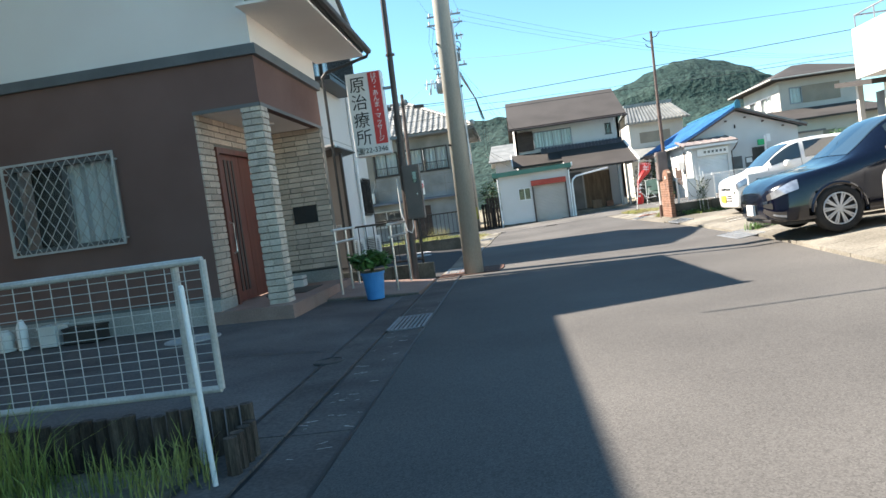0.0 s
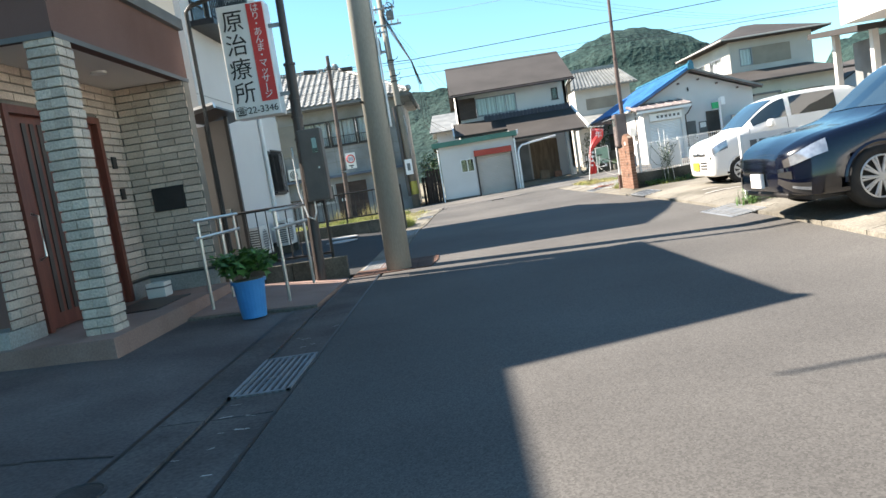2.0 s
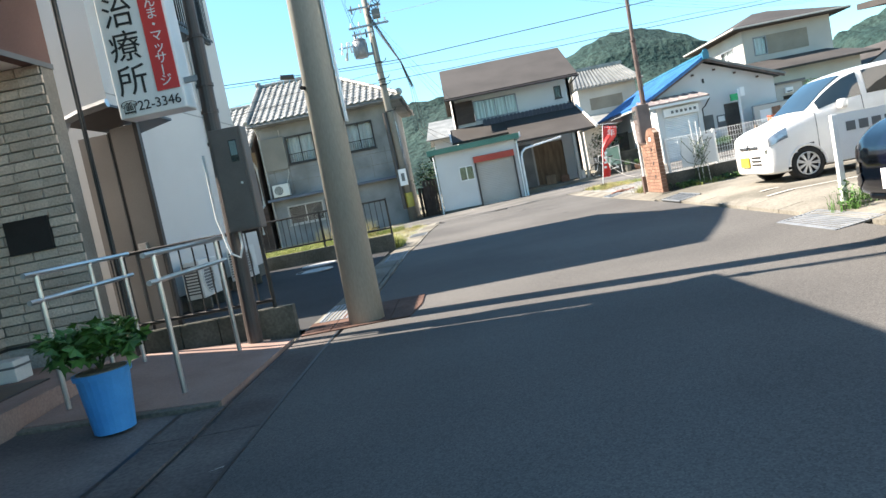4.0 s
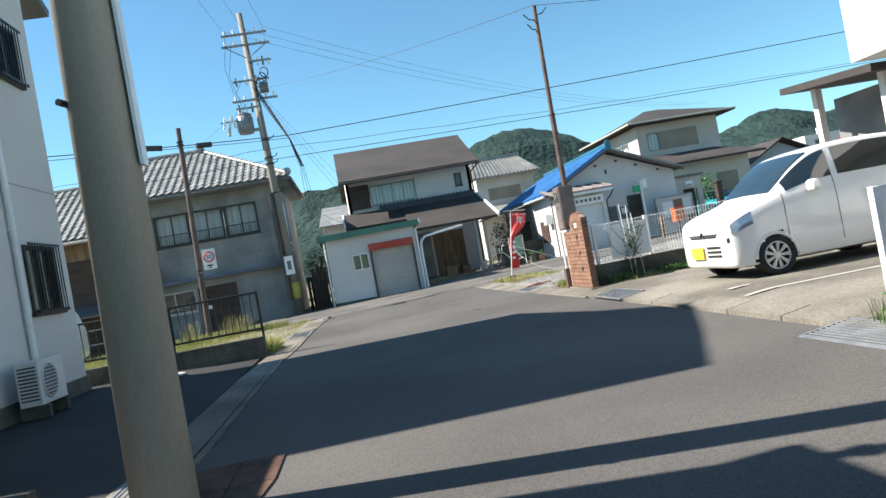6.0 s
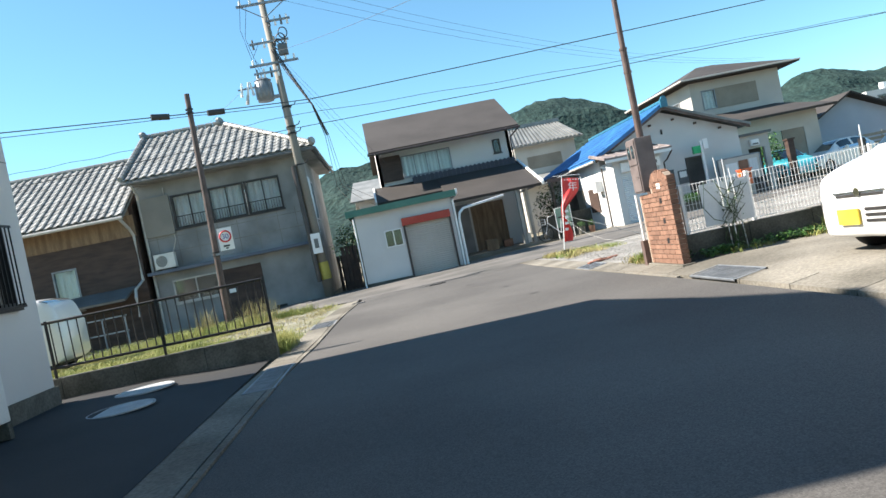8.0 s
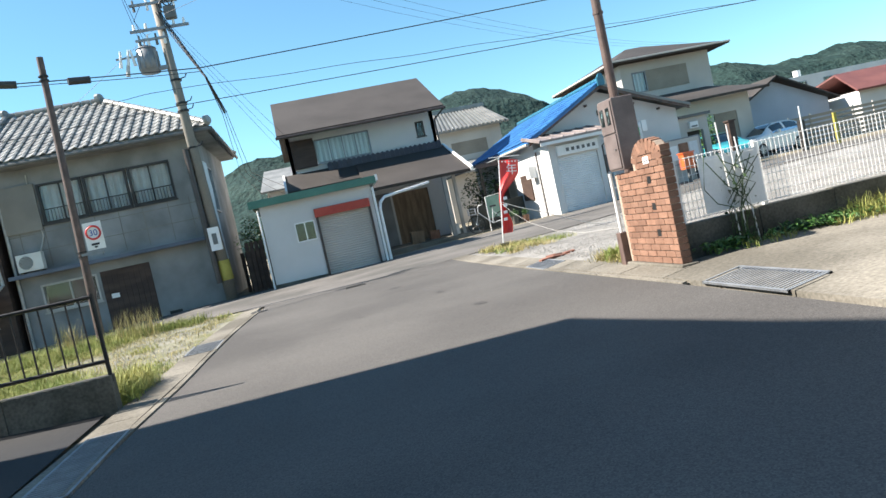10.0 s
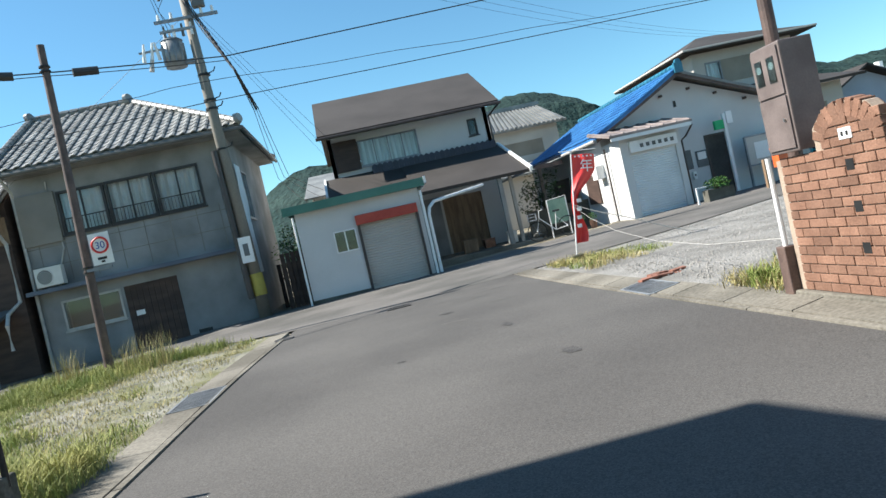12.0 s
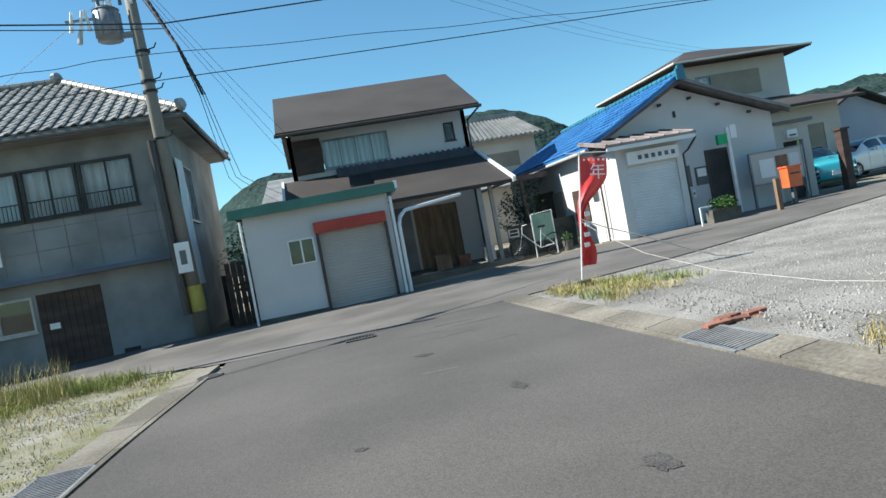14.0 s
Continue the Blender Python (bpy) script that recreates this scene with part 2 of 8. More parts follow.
for m in (FORECOURT, GUTTER, STAIN, ASPHALT, ASPHALT_OLD, ASPHALT_NEW, CONCRETE, CONCRETE_OLD, CONCRETE_DARK, GRAVEL, WEEDY, DIRT, FOREST_HAZED, BROWN_STUCCO, GREY_BLOCK):
    dull(m)


# ---- building helpers ----
def smooth(a, b, v):
    t = min(1.0, max(0.0, (v - a) / (b - a)))
    return t * t * (3 - 2 * t)


def gz(x, y):
    """Height of the ground: the parking side is a little raised, the cross road falls to the west."""
    r = smooth(3.7, 5.2, x) * 0.15 * (1 - smooth(26, 33, y))
    le = smooth(1.6, 3.2, -x) * 0.08 * (1 - smooth(20, 28, y))
    s = smooth(26, 34, y) * min(0.5, max(-0.32, 0.028 * (x - 2)))
    return r + le + s


def bm_new():
    return bmesh.new()


def link(name, bm, material, parent=None, label="", smoothed=False):
    me = bpy.data.meshes.new(name)
    if "wall" in name or "shutter" in name or name == "parapet":
        bmesh.ops.remove_doubles(bm, verts=bm.verts[:], dist=0.0004)
    bm.normal_update()
    if smoothed:
        for f in bm.faces:
            f.smooth = True
    bm.to_mesh(me)
    bm.free()
    me.materials.append(material)
    ob = new(name, me)
    if parent is not None:
        ob.parent = parent
    if label:
        ob["label"] = label
    return ob


def part(name, bm, material, parent, label="", smoothed=False):
    return link(name, bm, material, parent, label, smoothed)


def thing(name, at, label, category, group="", turn=0.0):
    ob = new(name)
    ob.matrix_basis = pose(*at, 0, 0, turn)
    return tagged(ob, label, category, group)


def box(bm, x0, x1, y0, y1, z0, z1, bevel=0.0):
    r = bmesh.ops.create_cube(bm, size=1.0, matrix=Matrix.Translation(((x0 + x1) / 2, (y0 + y1) / 2, (z0 + z1) / 2)) @ Matrix.Diagonal((x1 - x0, y1 - y0, z1 - z0, 1)))
    if bevel:
        es = list({e for v in r["verts"] for e in v.link_edges})
        bmesh.ops.bevel(bm, geom=es, offset=bevel, segments=2, affect="EDGES", profile=0.5)
    return bm


def obox(*a, **k):
    return box(bm_new(), *a, **k)


def rod(bm, p, q, r, r2=None, seg=10):
    p, q = Vector(p), Vector(q)
    d = q - p
    m = Matrix.Translation((p + q) / 2) @ d.to_track_quat("Z", "Y").to_matrix().to_4x4()
    bmesh.ops.create_cone(bm, cap_ends=True, segments=seg, radius1=r, radius2=r if r2 is None else r2, depth=d.length, matrix=m)
    return bm


def prism(bm, pts, axis, a, b):
    """Extrude a polygon of (u, v) along axis from a to b: axis x takes (y, z), y takes (x, z), z takes (x, y)."""
    def at(u, v, w):
        return {"x": (w, u, v), "y": (u, w, v), "z": (u, v, w)}[axis]
    va = [bm.verts.new(at(u, v, a)) for u, v in pts]
    vb = [bm.verts.new(at(u, v, b)) for u, v in pts]
    n = len(pts)
    bm.faces.new(va)
    bm.faces.new(vb[::-1])
    for i in range(n):
        bm.faces.new((va[i], vb[i], vb[(i + 1) % n], va[(i + 1) % n]))
    bmesh.ops.recalc_face_normals(bm, faces=bm.faces[:])
    return bm


def tube(bm, pts, r, seg=6):
    """A round tube along points."""
    rings = []
    pts = [Vector(p) for p in pts]
    for i, p in enumerate(pts):
        d = (pts[min(i + 1, len(pts) - 1)] - pts[max(i - 1, 0)]).normalized()
        q = d.to_track_quat("Z", "Y")
        rings.append([bm.verts.new(p + q @ Vector((r * math.cos(2 * math.pi * k / seg), r * math.sin(2 * math.pi * k / seg), 0))) for k in range(seg)])
    for a, b in zip(rings, rings[1:]):
        for k in range(seg):
            bm.faces.new((a[k], a[(k + 1) % seg], b[(k + 1) % seg], b[k]))
    bm.faces.new(rings[0][::-1])
    bm.faces.new(rings[-1])
    return bm


def slab(bm, quad, thick):
    """A plate from four or more corner points, thickened downwards along its normal."""
    pts = [Vector(p) for p in quad]
    n = (pts[1] - pts[0]).cross(pts[2] - pts[0]).normalized()
    if n.z < 0:
        n = -n
    top = [bm.verts.new(p) for p in pts]
    low = [bm.verts.new(p - n * thick) for p in pts]
    k = len(pts)
    bm.faces.new(top)
    bm.faces.new(low[::-1])
    for i in range(k):
        bm.faces.new((top[i], low[i], low[(i + 1) % k], top[(i + 1) % k]))
    bmesh.ops.recalc_face_normals(bm, faces=bm.faces[:])
    return bm


def wall(bm, axis, face, inward, u0, u1, z0, z1, holes=()):
    """A wall 0.16 m thick with openings (u0, u1, z0, z1) cut through it; axis is the one it faces along."""
    us = sorted({u0, u1, *[h[0] for h in holes], *[h[1] for h in holes]})
    zs = sorted({z0, z1, *[h[2] for h in holes], *[h[3] for h in holes]})
    a, b = sorted((face, face + inward * 0.16))
    for i in range(len(us) - 1):
        run = None
        for j in range(len(zs) - 1):
            uc, zc = (us[i] + us[i + 1]) / 2, (zs[j] + zs[j + 1]) / 2
            solid = not any(h[0] < uc < h[1] and h[2] < zc < h[3] for h in holes)
            if solid:
                run = [zs[j], zs[j + 1]] if run is None else [run[0], zs[j + 1]]
            if run and (not solid or j == len(zs) - 2):
                if axis == "y":
                    box(bm, us[i], us[i + 1], a, b, *run)
                else:
                    box(bm, a, b, us[i], us[i + 1], *run)
                run = None
    return bm


def fbox(bm, axis, face, out, u0, u1, d0, d1, z0, z1):
    """A box on a wall face: d0..d1 measured outwards (direction out = +-1) from the face."""
    a, b = sorted((face + out * d0, face + out * d1))
    return box(bm, u0, u1, a, b, z0, z1) if axis == "y" else box(bm, a, b, u0, u1, z0, z1)


def window(parent, axis, face, out, u0, u1, z0, z1, panes=2, frame_mat=DARK_TRIM, fw=0.05, curtain=True, sill=True, rails=0, label=""):
    """A window set in its opening: frame, panes, sill, curtain or dark sheet behind, and if wanted a low rail in front.
    """
    bm = bm_new()
    for a, b, c, d in ((u0, u1, z0, z0 + fw), (u0, u1, z1 - fw, z1), (u0, u0 + fw, z0 + fw, z1 - fw), (u1 - fw, u1, z0 + fw, z1 - fw)):
        fbox(bm, axis, face, out, a, b, -0.1, 0.03, c, d)
    w = (u1 - u0 - 2 * fw) / panes
    for i in range(1, panes):
        c = u0 + fw + w * i
        fbox(bm, axis, face, out, c - 0.02, c + 0.02, -0.08, 0.0, z0 + fw, z1 - fw)
    wob = part("window", bm, frame_mat, parent, label)
    for i in range(panes):
        g = part("pane", fbox(bm_new(), axis, face, out, u0 + fw + w * i + (0.02 if i else 0), u0 + fw + w * (i + 1) - (0.02 if i < panes - 1 else 0), -0.056, -0.05, z0 + fw, z1 - fw), GLASS, wob)
        g.visible_shadow = False
    if sill:
        part("sill", fbox(bm_new(), axis, face, out, u0 - 0.04, u1 + 0.04, 0.003, 0.07, z0 - 0.05, z0 - 0.002), frame_mat, wob)
    if curtain:
        c = bm_new()
        n = max(8, int((u1 - u0) / 0.06))
        vs = []
        for i in range(n + 1):
            u = u0 + (u1 - u0) * i / n
            off = face - out * (0.2 + 0.025 * math.sin(i * 1.9))
            vs.append([c.verts.new((u, off, z) if axis == "y" else (off, u, z)) for z in (z0, z1)])
        for p, q in zip(vs, vs[1:]):
            c.faces.new((p[0], q[0], q[1], p[1]))
        part("curtain", c, CURTAIN, wob)
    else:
        # dark sheet behind the panes stands for the unlit room
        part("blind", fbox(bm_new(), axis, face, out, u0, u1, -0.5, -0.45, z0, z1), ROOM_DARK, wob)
    if rails:
        zt = z0 + (z1 - z0) * 0.34
        rail_ = part("window_rail", fbox(bm_new(), axis, face, out, u0, u1, 0.04, 0.06, zt, zt + 0.03), frame_mat, wob)
        k = 0
        while u0 + 0.1 * k < u1:
            part("rail_bar", fbox(bm_new(), axis, face, out, u0 + 0.1 * k, u0 + 0.1 * k + 0.015, 0.04, 0.055, z0, zt), frame_mat, wob)
            k += 1
    return wob


def tile_mesh(name, w, ln, h, material):
    """One pantile: a wave across its width, a lip at its lower end."""
    bm = bm_new()
    prof = [(-0.5, 0.0), (-0.3, -0.1), (-0.05, 0.0), (0.15, 0.75), (0.32, 1.0), (0.5, 0.55)]
    rows = []
    for y, dz in ((0.0, 0.02), (ln * 1.08, 0.0)):
        rows.append([bm.verts.new((u * w, y, v * h + dz)) for u, v in prof])
    low = [bm.verts.new((u * w, 0.004, v * h - 0.012)) for u, v in prof]
    for i in range(len(prof) - 1):
        bm.faces.new((rows[0][i], rows[0][i + 1], rows[1][i + 1], rows[1][i]))
        bm.faces.new((low[i], low[i + 1], rows[0][i + 1], rows[0][i]))
    me = bpy.data.meshes.new(name)
    bm.normal_update()
    bm.to_mesh(me)
    bm.free()
    me.materials.append(material)
    return me


def lay_tiles(parent, me, origin, u, v, nu, nv, du, dv, inside=None, stuff=False):
    """Courses of tiles on a slope: from origin along u (eave) and v (up the slope)."""
    u, v = Vector(u).normalized(), Vector(v).normalized()
    n = u.cross(v).normalized()
    rot = Matrix((u, v, n)).transposed().to_4x4()
    big = bm_new() if stuff else None
    for j in range(nv):
        for i in range(nu):
            if inside and not inside((i + 0.5) * du, (j + 0.5) * dv):
                continue
            m = Matrix.Translation(Vector(origin) + u * (i + 0.5) * du + v * j * dv + n * (0.02 + 0.004 * random.random())) @ rot
            if stuff:
                old = len(big.verts)
                big.from_mesh(me)
                big.verts.ensure_lookup_table()
                for k in range(old, len(big.verts)):
                    big.verts[k].co = m @ big.verts[k].co
            else:
                t = new("roof_tile", me)
                t.parent = parent
                t.matrix_basis = m
    if stuff:
        ob = part("roof_tiles", big, me.materials[0], parent)
        ob["kind"] = "stuff"


def sheet(name, x_left, x_right, y0, y1, material, lift=0.0, nx=8, step=0.75, kind="structure", label="", category=""):
    """A ground surface between two edges (functions of y) that follows the ground's height."""
    bm = bm_new()
    ny = max(1, int(round((y1 - y0) / step)))
    rows = []
    for j in range(ny + 1):
        y = y0 + (y1 - y0) * j / ny
        a, b = x_left(y), x_right(y)
        rows.append([bm.verts.new((a + (b - a) * i / nx, y, gz(a + (b - a) * i / nx, y) + lift)) for i in range(nx + 1)])
    for p, q in zip(rows, rows[1:]):
        for i in range(nx):
            bm.faces.new((p[i], p[i + 1], q[i + 1], q[i]))
    return tagged(link(name, bm, material, smoothed=True), label, category, kind=kind)


def lerp(pts):
    xs, vs = [p[0] for p in pts], [p[1] for p in pts]
    return lambda y: float(np.interp(y, xs, vs))


def tuft(bm, x, y, z, h, n, spread, lean=0.5):
    for _ in range(int(n * 1.7)):
        a, d = random.uniform(0, 6.28), spread * math.sqrt(random.random())
        bx, by = x + d * math.cos(a), y + d * math.sin(a)
        hh, w, l = h * random.uniform(0.5, 1.15), random.uniform(0.0018, 0.0055), lean * h * random.uniform(0.1, 1.0)
        b = random.uniform(0, 6.28)
        tx, ty = math.cos(b), math.sin(b)
        p = [bm.verts.new((bx - ty * w, by + tx * w, z)), bm.verts.new((bx + ty * w, by - tx * w, z)),
             bm.verts.new((bx + tx * l * 0.4 + ty * w * 0.8, by + ty * l * 0.4 - tx * w * 0.8, z + hh * 0.65)),
             bm.verts.new((bx + tx * l * 0.4 - ty * w * 0.8, by + ty * l * 0.4 + tx * w * 0.8, z + hh * 0.65)),
             bm.verts.new((bx + tx * l, by + ty * l, z + hh * random.uniform(0.8, 1.0)))]
        bm.faces.new((p[0], p[1], p[2], p[3]))
        bm.faces.new((p[3], p[2], p[4]))


def text(parent, s, size, material, m, name="lettering", extrude=0.003, gap=1.0, line=1.0):
    cu = bpy.data.curves.new(name, "FONT")
    cu.body, cu.size, cu.extrude = s, size, extrude
    cu.align_x, cu.align_y = "CENTER", "CENTER"
    cu.space_character, cu.space_line = gap, line
    cu.materials.append(material)
    ob = new(name, cu)
    ob.parent = parent
    ob.matrix_basis = m
    return ob


# ---- ground, road, pavements ----
ROAD_L = lerp([(-30, -1.08), (12, -1.08), (14, -0.92), (18, -0.92), (20, -0.9), (22.4, -0.76), (25, -0.72), (30.2, -0.46), (31, -0.46)])
ROAD_R = lerp([(-30, 3.8), (8, 3.85), (12, 4.15), (17, 4.24), (20, 4.24), (26, 4.12), (30.5, 4.05), (31, 4.05)])
bm = bm_new()
steps = [-900, -300, -100] + [-40 + 2 * i for i in range(61)] + [110, 200, 400, 900]
rows = [[bm.verts.new((x, y, gz(x, y) - 0.05)) for x in steps] for y in steps]
for p, q in zip(rows, rows[1:]):
    for i in range(len(steps) - 1):
        bm.faces.new((p[i], p[i + 1], q[i + 1], q[i]))
tagged(link("ground", bm, DIRT), "bare dry dirt ground around the houses", "ground", kind="structure")
sheet("road", ROAD_L, ROAD_R, -30, 31, ASPHALT, 0.0, 12, label="worn grey asphalt lane between houses", category="road")
NEAR = lerp([(-60, 36.2), (-8, 35.8), (-5.4, 34.8), (-2.7, 32.8), (-1.5, 31.75), (-0.46, 30.9), (4.2, 30.9), (4.9, 30.9), (7.6, 31.5), (10.7, 32.6), (14.5, 34.0), (60, 35.0)])
bm = bm_new()
rows = []
for i in range(161):
    x = -60 + 0.75 * i
    rows.append([bm.verts.new((x, NEAR(x) + (38.5 - NEAR(x)) * k / 10, gz(x, NEAR(x) + (38.5 - NEAR(x)) * k / 10) + 0.004)) for k in range(11)])
for p, q in zip(rows, rows[1:]):
    for k in range(10):
        bm.faces.new((p[k], q[k], q[k + 1], p[k + 1]))
tagged(link("cross_road", bm, ASPHALT_OLD, smoothed=True), "older pale asphalt road crossing at the end", "road", kind="structure")
# clinic forecourt, gutter and the neighbour's dark forecourt
sheet("forecourt_pavement", lambda y: -14, lambda y: -1.825, 4.0, 13.0, FORECOURT, -0.004, 16, label="smooth grey concrete forecourt", category="pavement")
sheet("asphalt_forecourt", lambda y: -12, lambda y: -1.42, 13.1, 21.75, ASPHALT_NEW, 0.0, 14, label="dark fresh asphalt forecourt", category="pavement")
sheet("parking_pavement", lambda y: ROAD_R(y) + 0.42, lambda y: 14, -12, 21.3, CONCRETE_OLD, 0.0, 16, label="weathered concrete parking area", category="pavement")
sheet("gravel_lot", lambda y: ROAD_R(min(y, 30)) + 0.42, lambda y: 30, 21.9, 36.5, GRAVEL, -0.014, 34, label="pale gravel lot", category="pavement")
sheet("weedy_lot", lambda y: -14, lambda y: ROAD_L(y) - 0.4, 21.85, 37, WEEDY, -0.014, 20, label="gravel lot overgrown with weeds", category="pavement")


def curb_slabs(name, xa, xb, ya, yb, length, material, lift, label):
    """A row of concrete slabs of a gutter or kerb, joint by joint."""
    base = thing(name, (0, 0, 0), label, "gutter")
    y = ya
    while y < yb - 0.05:
        y2 = min(yb, y + length)
        b = bm_new()
        xl, xr, xl2, xr2 = xa(y), xb(y), xa(y2), xb(y2)
        top = [(xl, y + 0.008), (xr, y + 0.008), (xr2, y2 - 0.008), (xl2, y2 - 0.008)]
        vt = [b.verts.new((px, py, gz(px, py) + lift + 0.002 * random.random())) for px, py in top]
        vb = [b.verts.new((px, py, gz(px, py) - 0.12)) for px, py in top]
        b.faces.new(vt)
        for i in range(4):
            b.faces.new((vt[i], vb[i], vb[(i + 1) % 4], vt[(i + 1) % 4]))
        part("slab", b, material, base)
        y = y2
    tagged(base, kind="structure")
    return base


curb_slabs("gutter_inner", lambda y: -1.79, lambda y: -1.508, -8, 10.6, 3.0, GUTTER, 0.006, "narrow concrete gutter covers beside the forecourt")
curb_slabs("gutter_outer", lambda y: -1.47, lambda y: -1.09, -8, 12.9, 3.0, GUTTER, 0.001, "stained concrete gutter edge along the lane")
curb_slabs("gutter_lip_north", lambda y: ROAD_L(y) - 0.075, lambda y: ROAD_L(y) - 0.01, 14.0, 29.6, 2.0, CONCRETE_OLD, 0.014, "narrow raised concrete lip along the lane")
curb_slabs("gutter_lip_east", lambda y: ROAD_R(y) + 0.01, lambda y: ROAD_R(y) + 0.06, 20.5, 30.9, 2.0, CONCRETE_OLD, 0.009, "narrow raised concrete lip beside the gravel")
curb_slabs("gutter_north", lambda y: ROAD_L(y) - 0.48, lambda y: ROAD_L(y) - 0.1, 13.0, 30.95, 2.0, CONCRETE_OLD, 0.007, "pale concrete gutter slabs along the lane")
curb_slabs("gutter_east", lambda y: ROAD_R(y) + 0.09, lambda y: ROAD_R(y) + 0.42, -8, 30.95, 1.0, CONCRETE_OLD, 0.007, "weathered concrete gutter slabs beside the parking")


def grating(x0, x1, y0, y1, along, label, mat_=GALV, z=None):
    """A steel drain grating: frame and bars."""
    zz = (gz((x0 + x1) / 2, (y0 + y1) / 2) if z is None else z) - 0.004
    g = thing("drain_grating", ((x0 + x1) / 2, (y0 + y1) / 2, zz), label, "grating", "drain gratings")
    g.matrix_basis = pose((x0 + x1) / 2, (y0 + y1) / 2, zz, 0, -math.degrees(math.atan2(gz(x1, (y0 + y1) / 2) - gz(x0, (y0 + y1) / 2), x1 - x0)), 0)
    w, h = (x1 - x0) / 2, (y1 - y0) / 2
    b = bm_new()
    for a in ((-w, w, -h, -h + 0.025), (-w, w, h - 0.025, h), (-w, -w + 0.025, -h, h), (w - 0.025, w, -h, h)):
        box(b, *a, 0, 0.02)
    part("grating_frame", b, mat_, g)
    part("drain_pit", obox(-w, w, -h, h, -0.006, -0.001), BLACK, g)
    n = int((2 * h if along == "x" else 2 * w) / 0.05)
    for i in range(1, n):
        c = -(h if along == "x" else w) + i * 0.05
        part("bar", obox(-w, w, c - 0.009, c + 0.009, 0, 0.018) if along == "x" else obox(c - 0.009, c + 0.009, -h, h, 0, 0.018), mat_, g)
    return g


grating(-1.5, -1.09, 7.4, 8.35, "y", "galvanised steel drain grating in the gutter")
grating(-1.28, -0.92, 18.9, 20.5, "x", "galvanised steel grating across the gutter")
grating(-1.2, -0.74, 24.6, 25.6, "x", "galvanised steel grating beside the weedy lot")
grating(4.3, 4.72, 19.05, 20.25, "x", "galvanised steel grating beside the parking")
grating(4.16, 4.54, 24.4, 25.3, "x", "galvanised steel grating beside the gravel lot")
grating(3.9, 4.4, 12.9, 14.2, "y", "galvanised steel grating at the parking entrance")
grating(-1.4, -1.04, 13.3, 14.35, "y", "galvanised steel grating behind the utility pole")
grating(1.4, 1.85, 30.05, 30.35, "y", "dark iron grating in the road", MANHOLE)


# worn red-brown paving round the utility pole
PAVING_RED = dull(pmat("red_brown_paving", (0.075, 0.042, 0.033), (0.125, 0.075, 0.058), 2.2, 0.9, 0.3, 40, grain=0.3, vary=0.06))
red = thing("paved_corner", (0, 0, 0), "worn red-brown paving slabs round the utility pole", "paving")
for i in range(4):
    for j in range(4):
        x0, y0 = -1.46 + i * 0.3, 12.72 + j * 0.315
        if y0 > 13.2 and x0 < -1.2:
            continue
        xe = [min(x0 + 0.292, -0.36 + 0.14 * (v - 12.72)) for v in (y0, y0 + 0.307)]
        z = 0.012 + 0.002 * random.random()
        part("slab", slab(bm_new(), [(x0, y0, z), (xe[0], y0, z), (xe[1], y0 + 0.307, z), (x0, y0 + 0.307, z)], 0.06), PAVING_RED, red)
tagged(red, kind="structure")


def cover(x, y, r, ry, mat_, label):
    c = thing("manhole_cover", (x, y, gz(x, y) + 0.006), label, "manhole cover")
    b = bm_new()
    bmesh.ops.create_cone(b, cap_ends=True, segments=28, radius1=1, radius2=1, depth=0.012, matrix=Matrix.Diagonal((r, ry, 1, 1)))
    part("lid", b, mat_, c)
    b = bm_new()
    tube(b, [(1.07 * r * math.cos(a * 0.2244), 1.07 * ry * math.sin(a * 0.2244), 0.0) for a in range(29)], 0.012, 5)
    part("rim", b, mat_, c)


cover(-1.79, 6.1, 0.12, 0.12, MANHOLE, "dark cast-iron manhole cover in the forecourt")
cover(-4.0, 8.1, 0.3, 0.3, MANHOLE_PALE, "pale round manhole cover in the forecourt")
cover(-2.85, 20.6, 0.33, 0.33, MANHOLE_PALE, "pale round manhole cover in dark asphalt")
cover(-2.7, 19.4, 0.33, 0.33, MANHOLE_PALE, "pale round manhole cover in dark asphalt")
cover(-0.5, 29.65, 0.16, 0.2, MANHOLE, "rusty iron cover at the road edge")

jb = bm_new()
for i in range(14):
    x0, x1 = -9 + i * 0.51, -8.49 + i * 0.51
    vs = [jb.verts.new((x, y, gz(x, 6.6) + 0.0005)) for x, y in ((x0, 6.6 + 0.03 * i / 14), (x1, 6.6), (x1, 6.614), (x0, 6.614 + 0.03 * i / 14))]
    jb.faces.new(vs)
tagged(link("pavement_joint", jb, BLACK), "dark joint across the concrete forecourt", "joint", kind="structure")
jb = obox(-1.832, -1.792, -8, 10.6, -0.04, 0.008)
box(jb, -1.51, -1.468, -8, 12.9, -0.04, -0.008)
box(jb, -1.092, -1.066, -8, 12.9, -0.03, 0.0045)
tagged(link("gutter_joint", jb, BLACK), "dark open joints along the gutter", "joint", kind="structure")

b = bm_new()
random.seed(31)
for _ in range(46):
    x, y = random.uniform(-1.45, -1.12), random.uniform(3.5, 9.5)
    a, l_ = random.uniform(-0.5, 0.5), random.uniform(0.012, 0.05)
    dx, dy, w_ = l_ * math.cos(a), l_ * math.sin(a), random.uniform(0.003, 0.008)
    vs = [b.verts.new((px, py, gz(px, py) + 0.0065)) for px, py in ((x - dx, y - dy - w_), (x + dx, y + dy - w_ * 0.4), (x + dx * 0.8, y + dy + w_), (x - dx * 0.7, y - dy + w_))]
    b.faces.new(vs)
tagged(link("leaf_litter", b, FENCE_GREY), "pale dry leaf scraps scattered in the gutter", "litter", kind="stuff")
b = bm_new()
